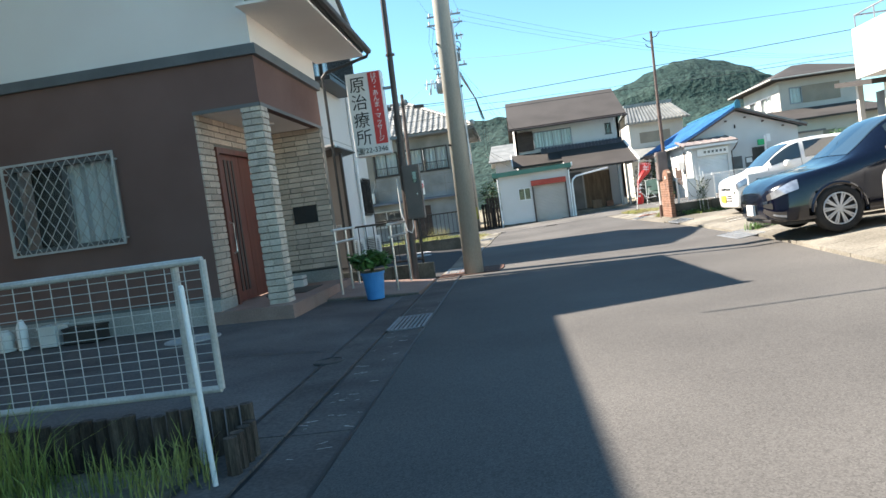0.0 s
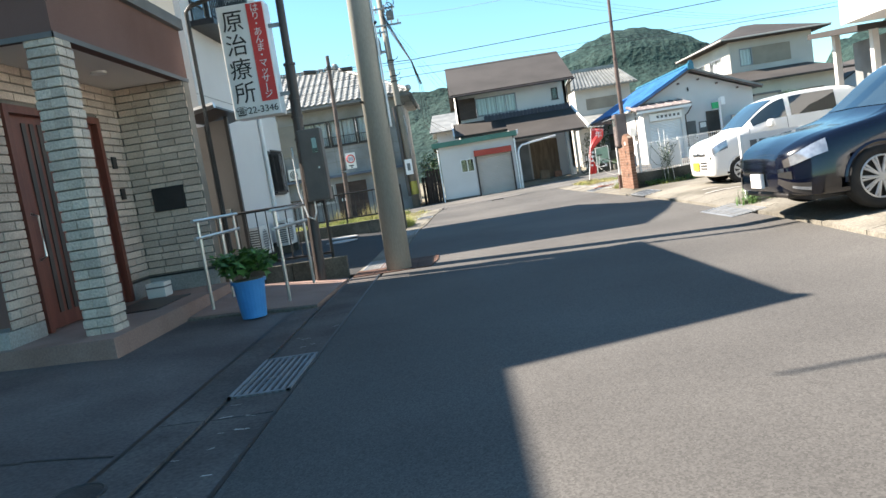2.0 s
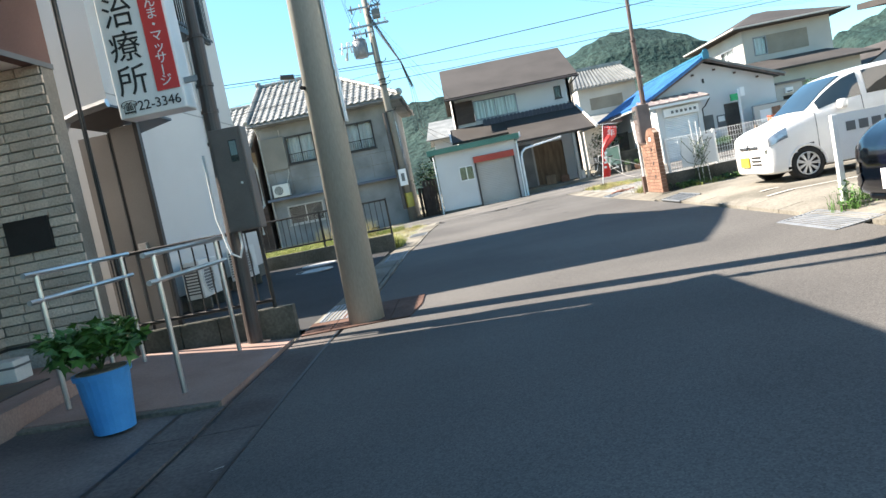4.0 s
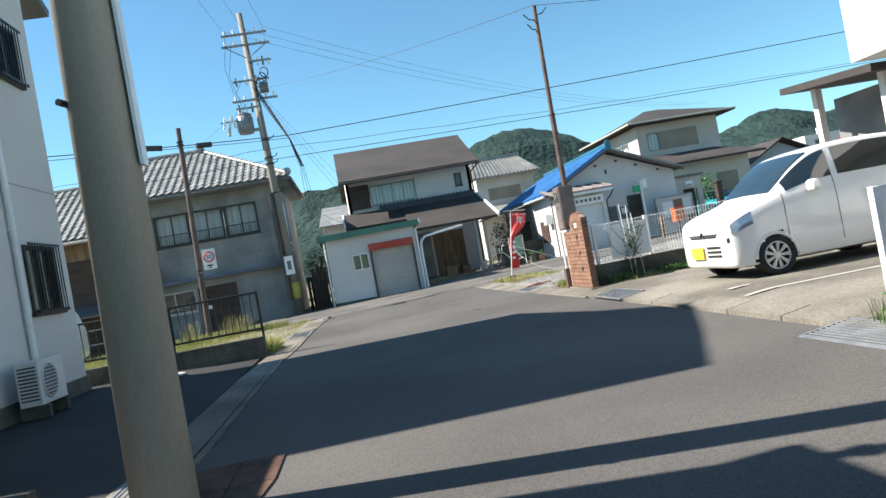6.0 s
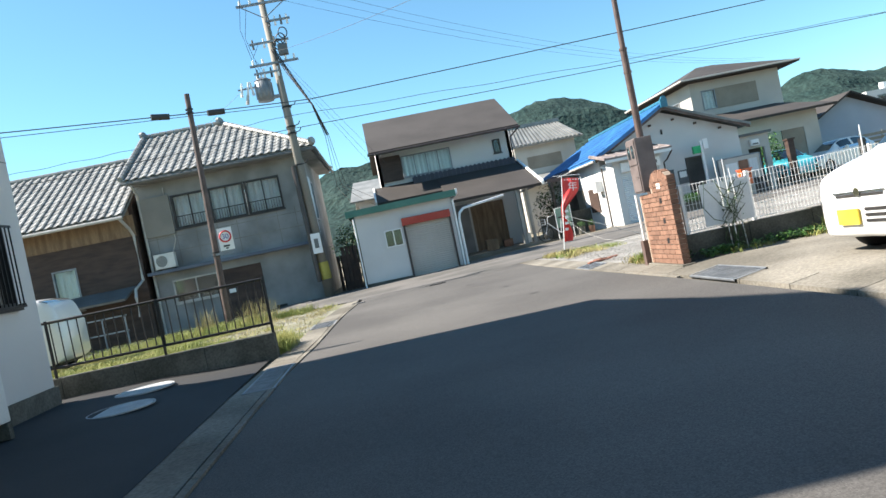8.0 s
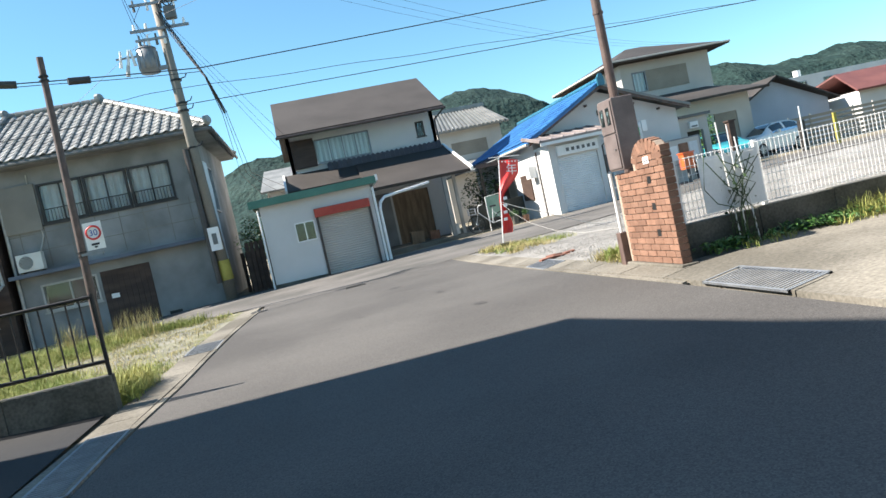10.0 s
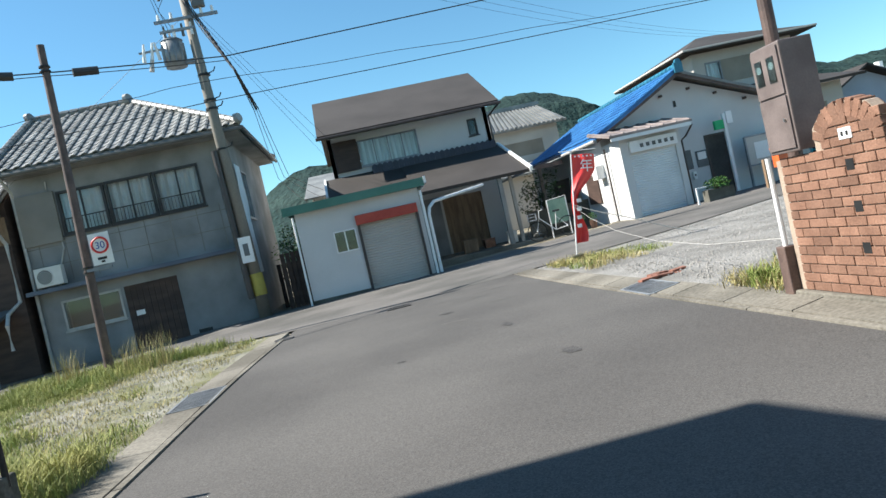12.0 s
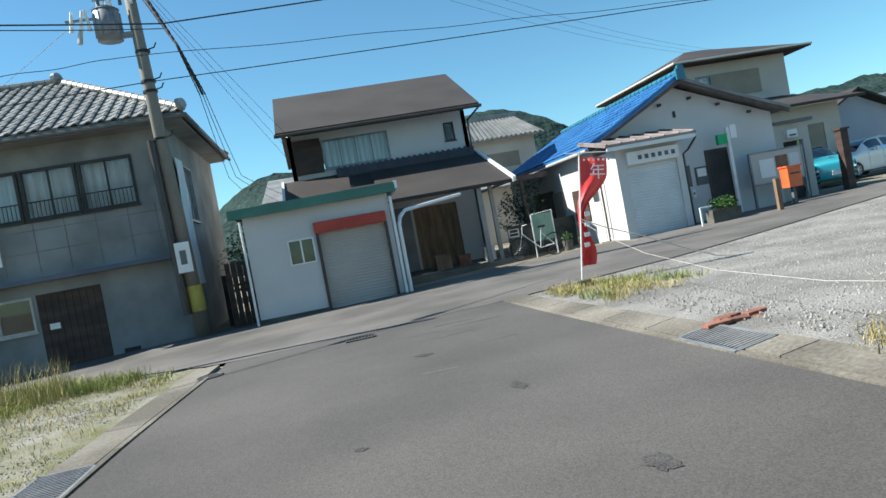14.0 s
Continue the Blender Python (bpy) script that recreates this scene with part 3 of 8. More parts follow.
for x, y, lx, ly in ((2.95, 29.7, 0.42, 0.03), (2.4, 29.2, 0.3, 0.035), (3.35, 29.35, 0.5, 0.03), (2.75, 28.6, 0.35, 0.045), (1.1, 29.9, 0.6, 0.025), (3.1, 27.6, 0.25, 0.05), (2.2, 26.4, 0.2, 0.06)):
    top, low = [], []
    for k in range(9):
        px = x - lx + 2 * lx * k / 8
        w_ = ly * (0.35 + abs(noise.noise((px * 5, y, 1)))) * math.sin(math.pi * (k + 0.6) / 9.2)
        cy = y + 0.08 * noise.noise((px * 2, y * 3, 7))
        top.append(b.verts.new((px, cy + w_, gz(px, cy) + 0.003)))
        low.append(b.verts.new((px, cy - w_, gz(px, cy) + 0.003)))
    for k in range(8):
        b.faces.new((low[k], low[k + 1], top[k + 1], top[k]))
tagged(link("road_scuff", b, ASPHALT_OLD), "pale worn scuff marks on the asphalt", "road marking", kind="structure")

# ---- hills far off ----
def hill(name, peaks, y, label):
    bm = bm_new()
    x0, x1, n, m = peaks[0][0], peaks[-1][0], 110, 16
    f = lerp(peaks)
    rows = []
    for j in range(m + 1):
        v = j / m
        row = []
        for i in range(n + 1):
            x = x0 + (x1 - x0) * i / n
            h = 1.1 * f(x) * v
            h += v * 3.0 * noise.noise((x * 0.03, j * 0.7, y * 0.01)) + 1.4 * v * noise.noise((x * 0.16, j * 1.3, 4)) + 0.9 * v * noise.noise((x * 0.55, j * 2.3, 9))
            row.append(bm.verts.new((x, y + 140 * v + 18 * noise.noise((x * 0.02, v * 3, 1)), h - 1)))
        rows.append(row)
    for p, q in zip(rows, rows[1:]):
        for i in range(n):
            bm.faces.new((p[i], p[i + 1], q[i + 1], q[i]))
    tagged(link(name, bm, FOREST_HAZED), label, "hill", kind="structure")


hill("backdrop_hill_west", [(-130, 4), (-80, 28), (-46, 44), (-20, 54), (0, 55), (20, 48), (40, 46), (60, 54), (86, 62), (100, 68), (116, 71), (130, 70), (145, 66), (162, 60), (175, 53), (190, 44), (215, 28), (240, 10)], 330, "steep hill covered with dark woods, tinted bluish for haze")
hill("backdrop_hill_east", [(190, 4), (240, 22), (262, 44), (280, 49), (307, 58), (330, 54), (352, 50), (380, 51), (415, 57), (450, 52), (520, 46), (600, 30)], 340, "distant wooded ridge, tinted bluish for haze")

# ---- clinic house ----
WEST, E1, S1, N1 = -4.15, -3.19, 9.4, 12.6
clinic = thing("clinic_house", (-8, 11, 0), "brown and cream clinic house with brick-tiled porch and red-brown door", "house")


def at(ob):
    """Keep children in world coordinates under a thing that stands at its base."""
    return ob.matrix_basis.inverted()


def settle(ob):
    inv = at(ob)
    for c in ob.children:
        c.matrix_parent_inverse = inv


b = wall(bm_new(), "y", S1, 1, -15, WEST, 0.42, 3.0, [(-6.96, -5.36, 1.4, 2.62)])
box(b, -15, E1, S1, S1 + 0.16, 3.0, 3.68)
box(b, E1 - 0.16, E1, S1 + 0.16, N1, 3.0, 3.68)
part("wall", b, BROWN_STUCCO, clinic, "brown stucco lower wall")
b = bm_new()
box(b, -15, WEST - 0.003, S1 - 0.02, S1 + 0.16, -0.1, 0.4)
box(b, -4.36, WEST + 0.03, 9.31, 9.9, -0.1, 0.405)
part("plinth", b, CONCRETE, clinic, "grey concrete plinth")
b = bm_new()
box(b, -15, WEST, S1 - 0.012, S1 - 0.002, 0.4, 0.44)
box(b, -15, E1 + 0.07, S1 - 0.07, S1, 3.66, 3.8)
box(b, E1, E1 + 0.07, S1, N1, 3.66, 3.8)
box(b, WEST, E1 + 0.015, S1 - 0.015, S1 - 0.003, 2.97, 3.02)
box(b, E1 + 0.003, E1 + 0.015, S1 - 0.015, N1, 2.97, 3.02)
part("trim_band", b, TRIM_GREY, clinic, "grey cornice band")
b = bm_new()
prism(b, [(-15, 3.8), (E1, 3.8), (E1, 4.5), (-11.0, 8.95), (-15, 7.3)], "y", S1, S1 + 0.16)
box(b, E1 - 0.16, E1, S1 + 0.16, N1, 3.8, 4.75)
box(b, -15, E1 - 0.16, N1 - 0.16, N1, 0, 4.5)
box(b, -15, -14.84, S1 + 0.16, N1 - 0.16, 0, 7.2)
part("upper_wall", b, CREAM, clinic, "cream upper wall")
b = bm_new()
box(b, WEST, E1 - 0.162, S1 + 0.162, N1 - 0.162, 3.0, 3.06)
part("porch_ceiling", b, CREAM, clinic)
part("ceiling_lamp", rod(bm_new(), (-3.7, 11.2, 2.999), (-3.7, 11.2, 2.975), 0.09, 0.085, 20), SIGN_WHITE, clinic, "white round ceiling lamp, unlit")
b = bm_new()
slab(b, [(-2.24, 8.93, 4.4), (-2.24, 12.9, 4.4), (-11.0, 12.9, 9.4), (-11.0, 8.93, 9.4)], 0.14)
slab(b, [(-15.5, 8.93, 7.5), (-15.5, 12.9, 7.5), (-11.0, 12.9, 9.4), (-11.0, 8.93, 9.4)], 0.14)
roof = part("roof", b, TRIM_GREY, clinic, "grey tiled roof")
b = bm_new()
for i in range(33):
    t = i / 33
    c = Vector((-2.26 - 8.74 * t, 8.9, 4.42 + 5.0 * t))
    rod(b, c, c + Vector((-0.27, 0.0, 0.165)), 0.085, 0.07, 8)
part("verge_tiles", b, ROOF_GREY, clinic, "grey verge tiles")
part("soffit", obox(E1, -2.3, 9.0, 12.85, 4.2, 4.24), CREAM, clinic)
b = tube(bm_new(), [(-2.21, 8.88, 4.32), (-2.21, 12.92, 4.3)], 0.06, 8)
tube(b, [(-2.21, 12.88, 4.28), (-2.24, 12.87, 4.2), (-3.0, 12.7, 3.98), (-3.06, 12.66, 3.9), (-3.06, 12.66, 0.1)], 0.03, 8)
part("gutter_pipe", b, DARK_TRIM, clinic)
# the porch: brick-faced walls with a real joint between the bricks
b = wall(bm_new(), "x", WEST, -1, S1 + 0.16, 12.4, 0.0, 3.0, [(9.92, 11.8, 0.0, 2.58)])
box(b, WEST - 0.16, E1, 12.4, N1, 0.0, 3.0)
porch = part("porch_wall", b, MORTAR, clinic, "cream split-brick porch wall")
col = part("porch_column", obox(-3.45, -3.2, 9.42, 9.67, 0.24, 2.98), MORTAR, clinic, "grey split-brick porch column")
part("door_frame", fbox(fbox(fbox(bm_new(), "x", WEST, 1, 9.92, 10.0, -0.1, 0.05, 0.26, 2.58), "x", WEST, 1, 11.72, 11.8, -0.1, 0.05, 0.26, 2.58), "x", WEST, 1, 10.0, 11.72, -0.1, 0.05, 2.5, 2.58), DOOR_RED, clinic)
b = fbox(bm_new(), "x", WEST, 1, 10.0, 10.88, -0.08, -0.03, 0.27, 2.5)
door = part("door", b, DOOR_RED, clinic, "red-brown panelled front door")
for a in (10.28, 10.42, 10.56):
    part("door_panel", fbox(bm_new(), "x", WEST, 1, a, a + 0.07, -0.03, -0.018, 0.42, 2.42), BROWN_METAL, door)
part("door_handle", tube(bm_new(), [(WEST - 0.02, 10.12, 1.0), (WEST + 0.05, 10.12, 1.03), (WEST + 0.05, 10.12, 1.45), (WEST - 0.02, 10.12, 1.48)], 0.014, 8), STEEL, door)
leaf = part("side_panel", fbox(bm_new(), "x", WEST, 1, 10.89, 11.72, -0.08, -0.03, 0.27, 2.5), DOOR_RED, clinic, "red-brown fixed door leaf")
part("lock_plate", fbox(bm_new(), "x", WEST, 1, 11.6, 11.65, -0.028, -0.01, 1.35, 1.6), STEEL, leaf)
part("glass_slot", fbox(bm_new(), "x", WEST, 1, 11.52, 11.58, -0.028, -0.02, 0.6, 1.3), BLACK, leaf)
part("letter_slot", obox(-3.86, -3.44, 12.34, 12.385, 1.33, 1.64), BLACK, clinic)
part("intercom", obox(WEST + 0.026, WEST + 0.05, 11.95, 12.05, 1.95, 2.1), DARK_TRIM, clinic)
part("switch_box", obox(WEST + 0.026, WEST + 0.05, 12.02, 12.12, 1.55, 1.69), DARK_TRIM, clinic)
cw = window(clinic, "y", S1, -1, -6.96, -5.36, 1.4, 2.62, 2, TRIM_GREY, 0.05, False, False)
b = bm_new()
vs = []
for i in range(15):
    vs.append([b.verts.new((-6.3 + i * 0.06, S1 + 0.22 + 0.03 * math.sin(i * 1.9), z)) for z in (1.4, 2.62)])
for p, q in zip(vs, vs[1:]):
    b.faces.new((p[0], q[0], q[1], p[1]))
part("curtain", b, CURTAIN, cw)
b = bm_new()
for a in ((-7.0, -5.32, 1.36, 1.39), (-7.0, -5.32, 2.63, 2.66), (-7.0, -6.97, 1.39, 2.63), (-5.35, -5.32, 1.39, 2.63)):
    box(b, a[0], a[1], S1 - 0.13, S1 - 0.1, a[2], a[3])
for a in (-6.98, -5.34):
    for zz in (1.45, 2.55):
        box(b, a - 0.01, a + 0.01, S1 - 0.1, S1, zz - 0.01, zz + 0.01)
for i in range(-8, 15):
    for s in (1, -1):
        c = -6.98 + i * 0.155 if s == 1 else -5.34 - i * 0.155
        p, q = (c, 1.39), (c + s * 0.82, 2.63)
        lo, hi = (-6.98, -5.34)
        pts = []
        for k in (p, q):
            xx = min(hi, max(lo, k[0]))
            pts.append((xx, 1.39 + (xx - c) / (s * 0.82) * 1.24))
        if abs(pts[0][0] - pts[1][0]) > 0.03:
            rod(b, (pts[0][0], S1 - 0.115 - 0.006 * s, pts[0][1]), (pts[1][0], S1 - 0.115 - 0.006 * s, pts[1][1]), 0.0055, seg=5)
part("window_grille", b, FENCE_GREY, clinic, "pale diamond-lattice window grille")
# porch floor and ramp
b = bm_new()
prism(b, [(WEST - 0.1, 9.22), (-3.02, 9.04), (-3.0, 12.39), (WEST - 0.1, 12.39)], "z", -0.05, 0.25)
part("porch_floor", b, TILE_PINK, clinic, "dull pink tiled porch floor")
b = obox(WEST + 0.002, E1, 12.36, 12.388, 0.25, 0.46)
box(b, WEST + 0.002, WEST + 0.03, 11.81, 12.358, 0.25, 0.46)
part("porch_plinth", b, CONCRETE, clinic, "grey plinth under the porch bricks")
b = obox(WEST + 0.002, E1, 12.352, 12.388, 0.461, 0.486)
box(b, WEST + 0.002, WEST + 0.038, 11.81, 12.35, 0.461, 0.486)
part("plinth_flashing", b, DARK_TRIM, clinic)
settle(clinic)
rp = thing("entrance_ramp", (-2.2, 11.5, 0), "dull pink paved entrance ramp with low slope", "ramp")
b = bm_new()
top = [(-2.995, 10.68, 0.1), (-1.56, 10.68, 0.03), (-1.5, 12.6, 0.03), (-2.995, 12.6, 0.15)]
slab(b, top, 0.12)
part("ramp_slope", b, TILE_PINK, rp)
part("ramp_kerb", slab(bm_new(), [(-2.995, 10.61, 0.085), (-1.56, 10.61, 0.022), (-1.56, 10.677, 0.026), (-2.995, 10.677, 0.092)], 0.1), CONCRETE_OLD, rp)
settle(rp)
# the house next door, whose roof throws the first shade on the lane
nb = thing("neighbour_house", (-11, 2, 0), "plain beige house behind the grass strip", "house")
b = bm_new()
box(b, -14, -7.7, -9, 7.7, 0, 6.4)
part("wall", b, LATH_WALL, nb)
b = slab(bm_new(), [(-6.5, -9.6, 6.5), (-6.5, 8.9, 6.5), (-11, 8.9, 8.0), (-11, -9.6, 8.0)], 0.12)
slab(b, [(-15, -9.6, 6.52), (-15, 8.9, 6.52), (-11, 8.9, 8.0), (-11, -9.6, 8.0)], 0.12)
part("roof", b, TRIM_GREY, nb)
settle(nb)

# ---- white two-storey house ----
wh = thing("white_house", (-7, 18, 0), "white stucco two-storey house with grey gable roof", "house")
EB = -4.1
b = wall(bm_new(), "x", EB, -1, 15.5, 20.95, 0.0, 6.6, [(19.45, 20.45, 1.43, 2.42), (19.6, 20.4, 4.95, 5.8), (16.0, 18.2, 4.63, 6.0)])
prism(b, [(15.5, 6.6), (20.95, 6.6), (20.95, 6.9), (18.8, 7.86)], "x", EB - 0.16, EB)
box(b, -12, EB - 0.16, 15.5, 15.66, 0, 6.6)
box(b, -12, EB - 0.16, 20.79, 20.95, 0, 6.6)
part("wall", b, WHITE_STUCCO, wh, "white stucco wall")
b = slab(bm_new(), [(-4.03, 15.4, 6.68), (-12.5, 15.4, 6.68), (-12.5, 18.8, 8.13), (-4.03, 18.8, 8.13)], 0.14)
slab(b, [(-4.03, 21.98, 6.74), (-12.5, 21.98, 6.74), (-12.5, 18.8, 8.13), (-4.03, 18.8, 8.13)], 0.14)
part("roof", b, TRIM_GREY, wh)
b = obox(EB + 0.001, EB + 0.006, 15.5, 20.95, 3.3, 3.315)
part("wall_groove", b, CONCRETE, wh)
part("base_course", obox(EB + 0.003, EB + 0.03, 15.4, 21.0, -0.1, 0.32), CONCRETE_DARK, wh)
for a in ((19.45, 20.45, 1.43, 2.42), (19.6, 20.4, 4.95, 5.8)):
    w = window(wh, "x", EB, 1, *a, 2, DARK_TRIM, 0.05, False, True)
    part("window_bar", fbox(bm_new(), "x", EB, 1, a[0] - 0.03, a[1] + 0.03, 0.1, 0.12, a[2] - 0.02, a[2] + 0.01), BLACK_IRON, w)
    part("window_bar", fbox(bm_new(), "x", EB, 1, a[0] - 0.03, a[1] + 0.03, 0.1, 0.12, a[3] - 0.01, a[3] + 0.02), BLACK_IRON, w)
    k = a[0]
    while k < a[1]:
        part("window_bar", fbox(bm_new(), "x", EB, 1, k, k + 0.012, 0.1, 0.115, a[2], a[3]), BLACK_IRON, w)
        k += 0.09
    for k in (a[0] - 0.02, a[1]):
        part("window_bar", fbox(bm_new(), "x", EB, 1, k, k + 0.02, 0.005, 0.12, a[2], a[2] + 0.03), BLACK_IRON, w)
window(wh, "x", EB, 1, 16.0, 18.2, 4.63, 6.0, 2, DARK_TRIM, 0.05, False, False)
bal = part("balcony", obox(EB + 0.004, EB + 0.45, 15.8, 18.4, 4.52, 4.62), BLACK_IRON, wh, "black iron balcony")
for zz in (4.66, 5.5):
    part("balcony_rail", obox(EB + 0.42, EB + 0.45, 15.8, 18.4, zz, zz + 0.04), BLACK_IRON, bal)
    part("balcony_rail", obox(EB + 0.004, EB + 0.42, 18.37, 18.4, zz, zz + 0.04), BLACK_IRON, bal)
for i in range(26):
    part("baluster", obox(EB + 0.425, EB + 0.445, 15.8 + i * 0.103, 15.815 + i * 0.103, 4.62, 5.5), BLACK_IRON, bal)
for i in range(5):
    part("baluster", obox(EB + 0.02 + i * 0.09, EB + 0.035 + i * 0.09, 18.375, 18.395, 4.62, 5.5), BLACK_IRON, bal)
b = tube(bm_new(), [(EB + 0.06, 19.15, 6.1), (EB + 0.06, 19.15, 0.5)], 0.045, 10)
for zz in (1.2, 2.6, 4.0, 5.4):
    box(b, EB + 0.004, EB + 0.06, 19.11, 19.19, zz, zz + 0.03)
part("downpipe", b, WHITE_METAL, wh, "white plastic downpipe")
settle(wh)


# ---- shed ----
shed = thing("shed", (1.4, 39, -0.05), "white shed with green fascia and beige roller shutter", "shed")
SY, SX0, SX1 = 37.35, -0.46, 3.15
b = wall(bm_new(), "y", SY, 1, SX0, SX1, 0.05, 2.6, [(0.5, 1.15, 1.22, 1.85), (1.28, 2.98, 0.05, 2.12)])
box(b, SX0, SX0 + 0.12, SY + 0.16, 41.5, 0, 2.5)
box(b, SX1 - 0.12, SX1, SY + 0.16, 41.5, 0, 2.5)
box(b, SX0, SX1, 41.4, 41.5, 0, 2.5)
part("wall", b, WHITE_WALL, shed, "white painted wall")
part("foundation", obox(SX0 - 0.02, 1.26, SY - 0.03, SY + 0.16, -0.3, 0.05), CONCRETE_DARK, shed)
b = bm_new()
prism(b, [(SX0 - 0.3, 2.56), (SX1 + 0.2, 2.6), (SX1 + 0.2, 2.84), (SX0 - 0.3, 2.8)], "y", SY - 0.28, SY - 0.24)
part("fascia", b, GREEN_FASCIA, shed, "green painted fascia")
part("roof", slab(bm_new(), [(SX0 - 0.3, SY - 0.24, 2.8), (SX1 + 0.2, SY - 0.24, 2.84), (SX1 + 0.2, 41.8, 2.6), (SX0 - 0.3, 41.8, 2.56)], 0.06), GREEN_FASCIA, shed)
part("verge", slab(bm_new(), [(SX1 + 0.2, SY - 0.3, 2.86), (SX1 + 0.27, SY - 0.3, 2.86), (SX1 + 0.27, 41.8, 2.66), (SX1 + 0.2, 41.8, 2.66)], 0.2), WHITE_METAL, shed)
b = bm_new()
n = 26
for i in range(n):
    z0 = -0.02 + i * 0.076
    prism(b, [(SY + 0.07, z0), (SY + 0.055, z0 + 0.02), (SY + 0.055, z0 + 0.056), (SY + 0.07, z0 + 0.076), (SY + 0.09, z0 + 0.076), (SY + 0.09, z0)], "x", 1.3, 2.96)
part("roller_shutter", b, SHUTTER, shed, "beige roller shutter, closed")
part("shutter_box", obox(1.2, 3.02, SY - 0.14, SY - 0.002, 1.9, 2.18, 0.02), RED_PAINT, shed, "red shutter box")
part("shutter_rail", obox(1.22, 1.3, SY - 0.04, SY - 0.003, -0.05, 1.9), BROWN_METAL, shed)
part("shutter_rail", obox(2.96, 3.03, SY - 0.04, SY - 0.003, -0.05, 1.9), BROWN_METAL, shed)
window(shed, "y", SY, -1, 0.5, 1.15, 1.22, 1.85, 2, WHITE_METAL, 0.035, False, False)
b = tube(bm_new(), [(SX0 - 0.06, SY - 0.12, 2.5), (SX0 - 0.06, SY - 0.1, -0.2)], 0.03, 8)
part("downpipe", b, WHITE_METAL, shed)
settle(shed)

# ---- brown-roofed house behind the shed ----
DY, DX0, DX1 = 44.5, 0.8, 7.2
dh = thing("brown_roofed_house", (4, 47, 0), "pale two-storey house with brown sheet roofs and open porch", "house")
b = wall(bm_new(), "y", DY, 1, DX0, DX1, 0.0, 5.6, [(0.95, 4.3, 4.3, 5.32), (6.35, 6.72, 4.6, 5.25), (4.7, 6.3, 0.2, 2.4)])
prism(b, [(DY, 0), (51.5, 0), (51.5, 5.6), (48, 7.45), (DY, 5.6)], "x", DX1 - 0.16, DX1 - 0.001)
prism(b, [(DY, 0), (51.5, 0), (51.5, 5.6), (48, 7.45), (DY, 5.6)], "x", DX0 + 0.001, DX0 + 0.16)
part("wall", b, WHITE_STUCCO, dh, "pale stucco wall")
b = slab(bm_new(), [(DX0 - 0.3, 43.5, 5.62), (DX1 + 0.35, 43.5, 5.62), (DX1 + 0.35, 48.0, 7.78), (DX0 - 0.3, 48.0, 7.78)], 0.16)
slab(b, [(DX0 - 0.3, 52.3, 5.62), (DX1 + 0.35, 52.3, 5.62), (DX1 + 0.35, 48.0, 7.78), (DX0 - 0.3, 48.0, 7.78)], 0.16)
part("roof", b, ROOF_SLATE, dh, "brown sheet roof")
part("eaves_gutter", tube(tube(bm_new(), [(DX0 - 0.35, 43.44, 5.5), (DX1 + 0.4, 43.44, 5.5)], 0.06, 8), [(DX1 + 0.3, 43.5, 5.45), (DX1 + 0.02, 44.3, 5.2), (DX1 + 0.04, 44.42, 5.0), (DX1 + 0.04, 44.42, 3.9)], 0.035, 8), BROWN_METAL, dh)
b = slab(bm_new(), [(3.4, 40.6, 2.62), (7.4, 40.6, 2.62), (7.35, DY - 0.01, 4.05), (3.4, DY - 0.01, 4.05)], 0.12)
part("porch_roof", b, ROOF_SLATE, dh, "brown sheet porch roof")
b = slab(bm_new(), [(0.45, 42.6, 3.25), (3.4, 42.6, 3.25), (3.4, DY - 0.01, 4.05), (0.45, DY - 0.01, 4.05)], 0.12)
part("side_roof", b, ROOF_SLATE, dh, "brown sheet side roof")
b = slab(bm_new(), [(7.4, 40.5, 2.68), (7.5, 40.5, 2.68), (7.42, DY - 0.01, 4.12), (7.32, DY - 0.01, 4.12)], 0.16)
part("verge_board", b, WHITE_METAL, dh)
b = bm_new()
slab(b, [(3.3, 40.5, 2.68), (3.4, 40.5, 2.68), (3.4, 41.7, 3.08), (3.3, 41.7, 3.08)], 0.16)
part("verge_board", b, WHITE_METAL, dh)
b = slab(bm_new(), [(0.38, 42.5, 3.3), (0.46, 42.5, 3.3), (0.46, 44.45, 4.1), (0.38, 44.45, 4.1)], 0.14)
part("verge_board", b, WHITE_METAL, dh)
for i in range(24):
    c = 2.3 + i * 0.206
    part("skirt_tile", prism(bm_new(), [(c, 3.9), (c + 0.2, 3.9), (c + 0.2, 4.2), (c + 0.1, 4.27), (c, 4.2)], "y", DY - 0.34, DY - 0.002), ROOF_DARKBLUE, dh)
window(dh, "y", DY, -1, 1.95, 4.3, 4.3, 5.32, 4, GALV, 0.05, True, True)
part("rain_shutter_box", obox(0.95, 1.92, DY - 0.12, DY - 0.003, 4.22, 5.4), BROWN_BOARD, dh, "dark brown shutter box")
window(dh, "y", DY, -1, 6.35, 6.72, 4.6, 5.25, 1, DARK_TRIM, 0.05, False, True)
part("porch_post", obox(6.25, 6.4, 40.75, 40.9, 0.0, 2.55), CONCRETE, dh)
part("porch_post", obox(6.75, 6.87, 41.2, 41.32, 0.0, 2.7), CONCRETE, dh)
part("entrance_door", obox(4.7, 6.3, DY + 0.06, DY + 0.1, 0.2, 2.4), WOOD_OLD, dh, "old sliding wooden doors")
b = obox(3.45, 3.6, 41.6, DY - 0.003, 0, 2.6)
box(b, 3.6, 4.6, DY - 0.05, DY - 0.003, 0, 2.5)
part("porch_side_wall", b, GREY_BLOCK, dh)
part("porch_slab", obox(3.3, 7.3, 40.4, DY - 0.003, -0.1, 0.2), CONCRETE_OLD, dh)
settle(dh)
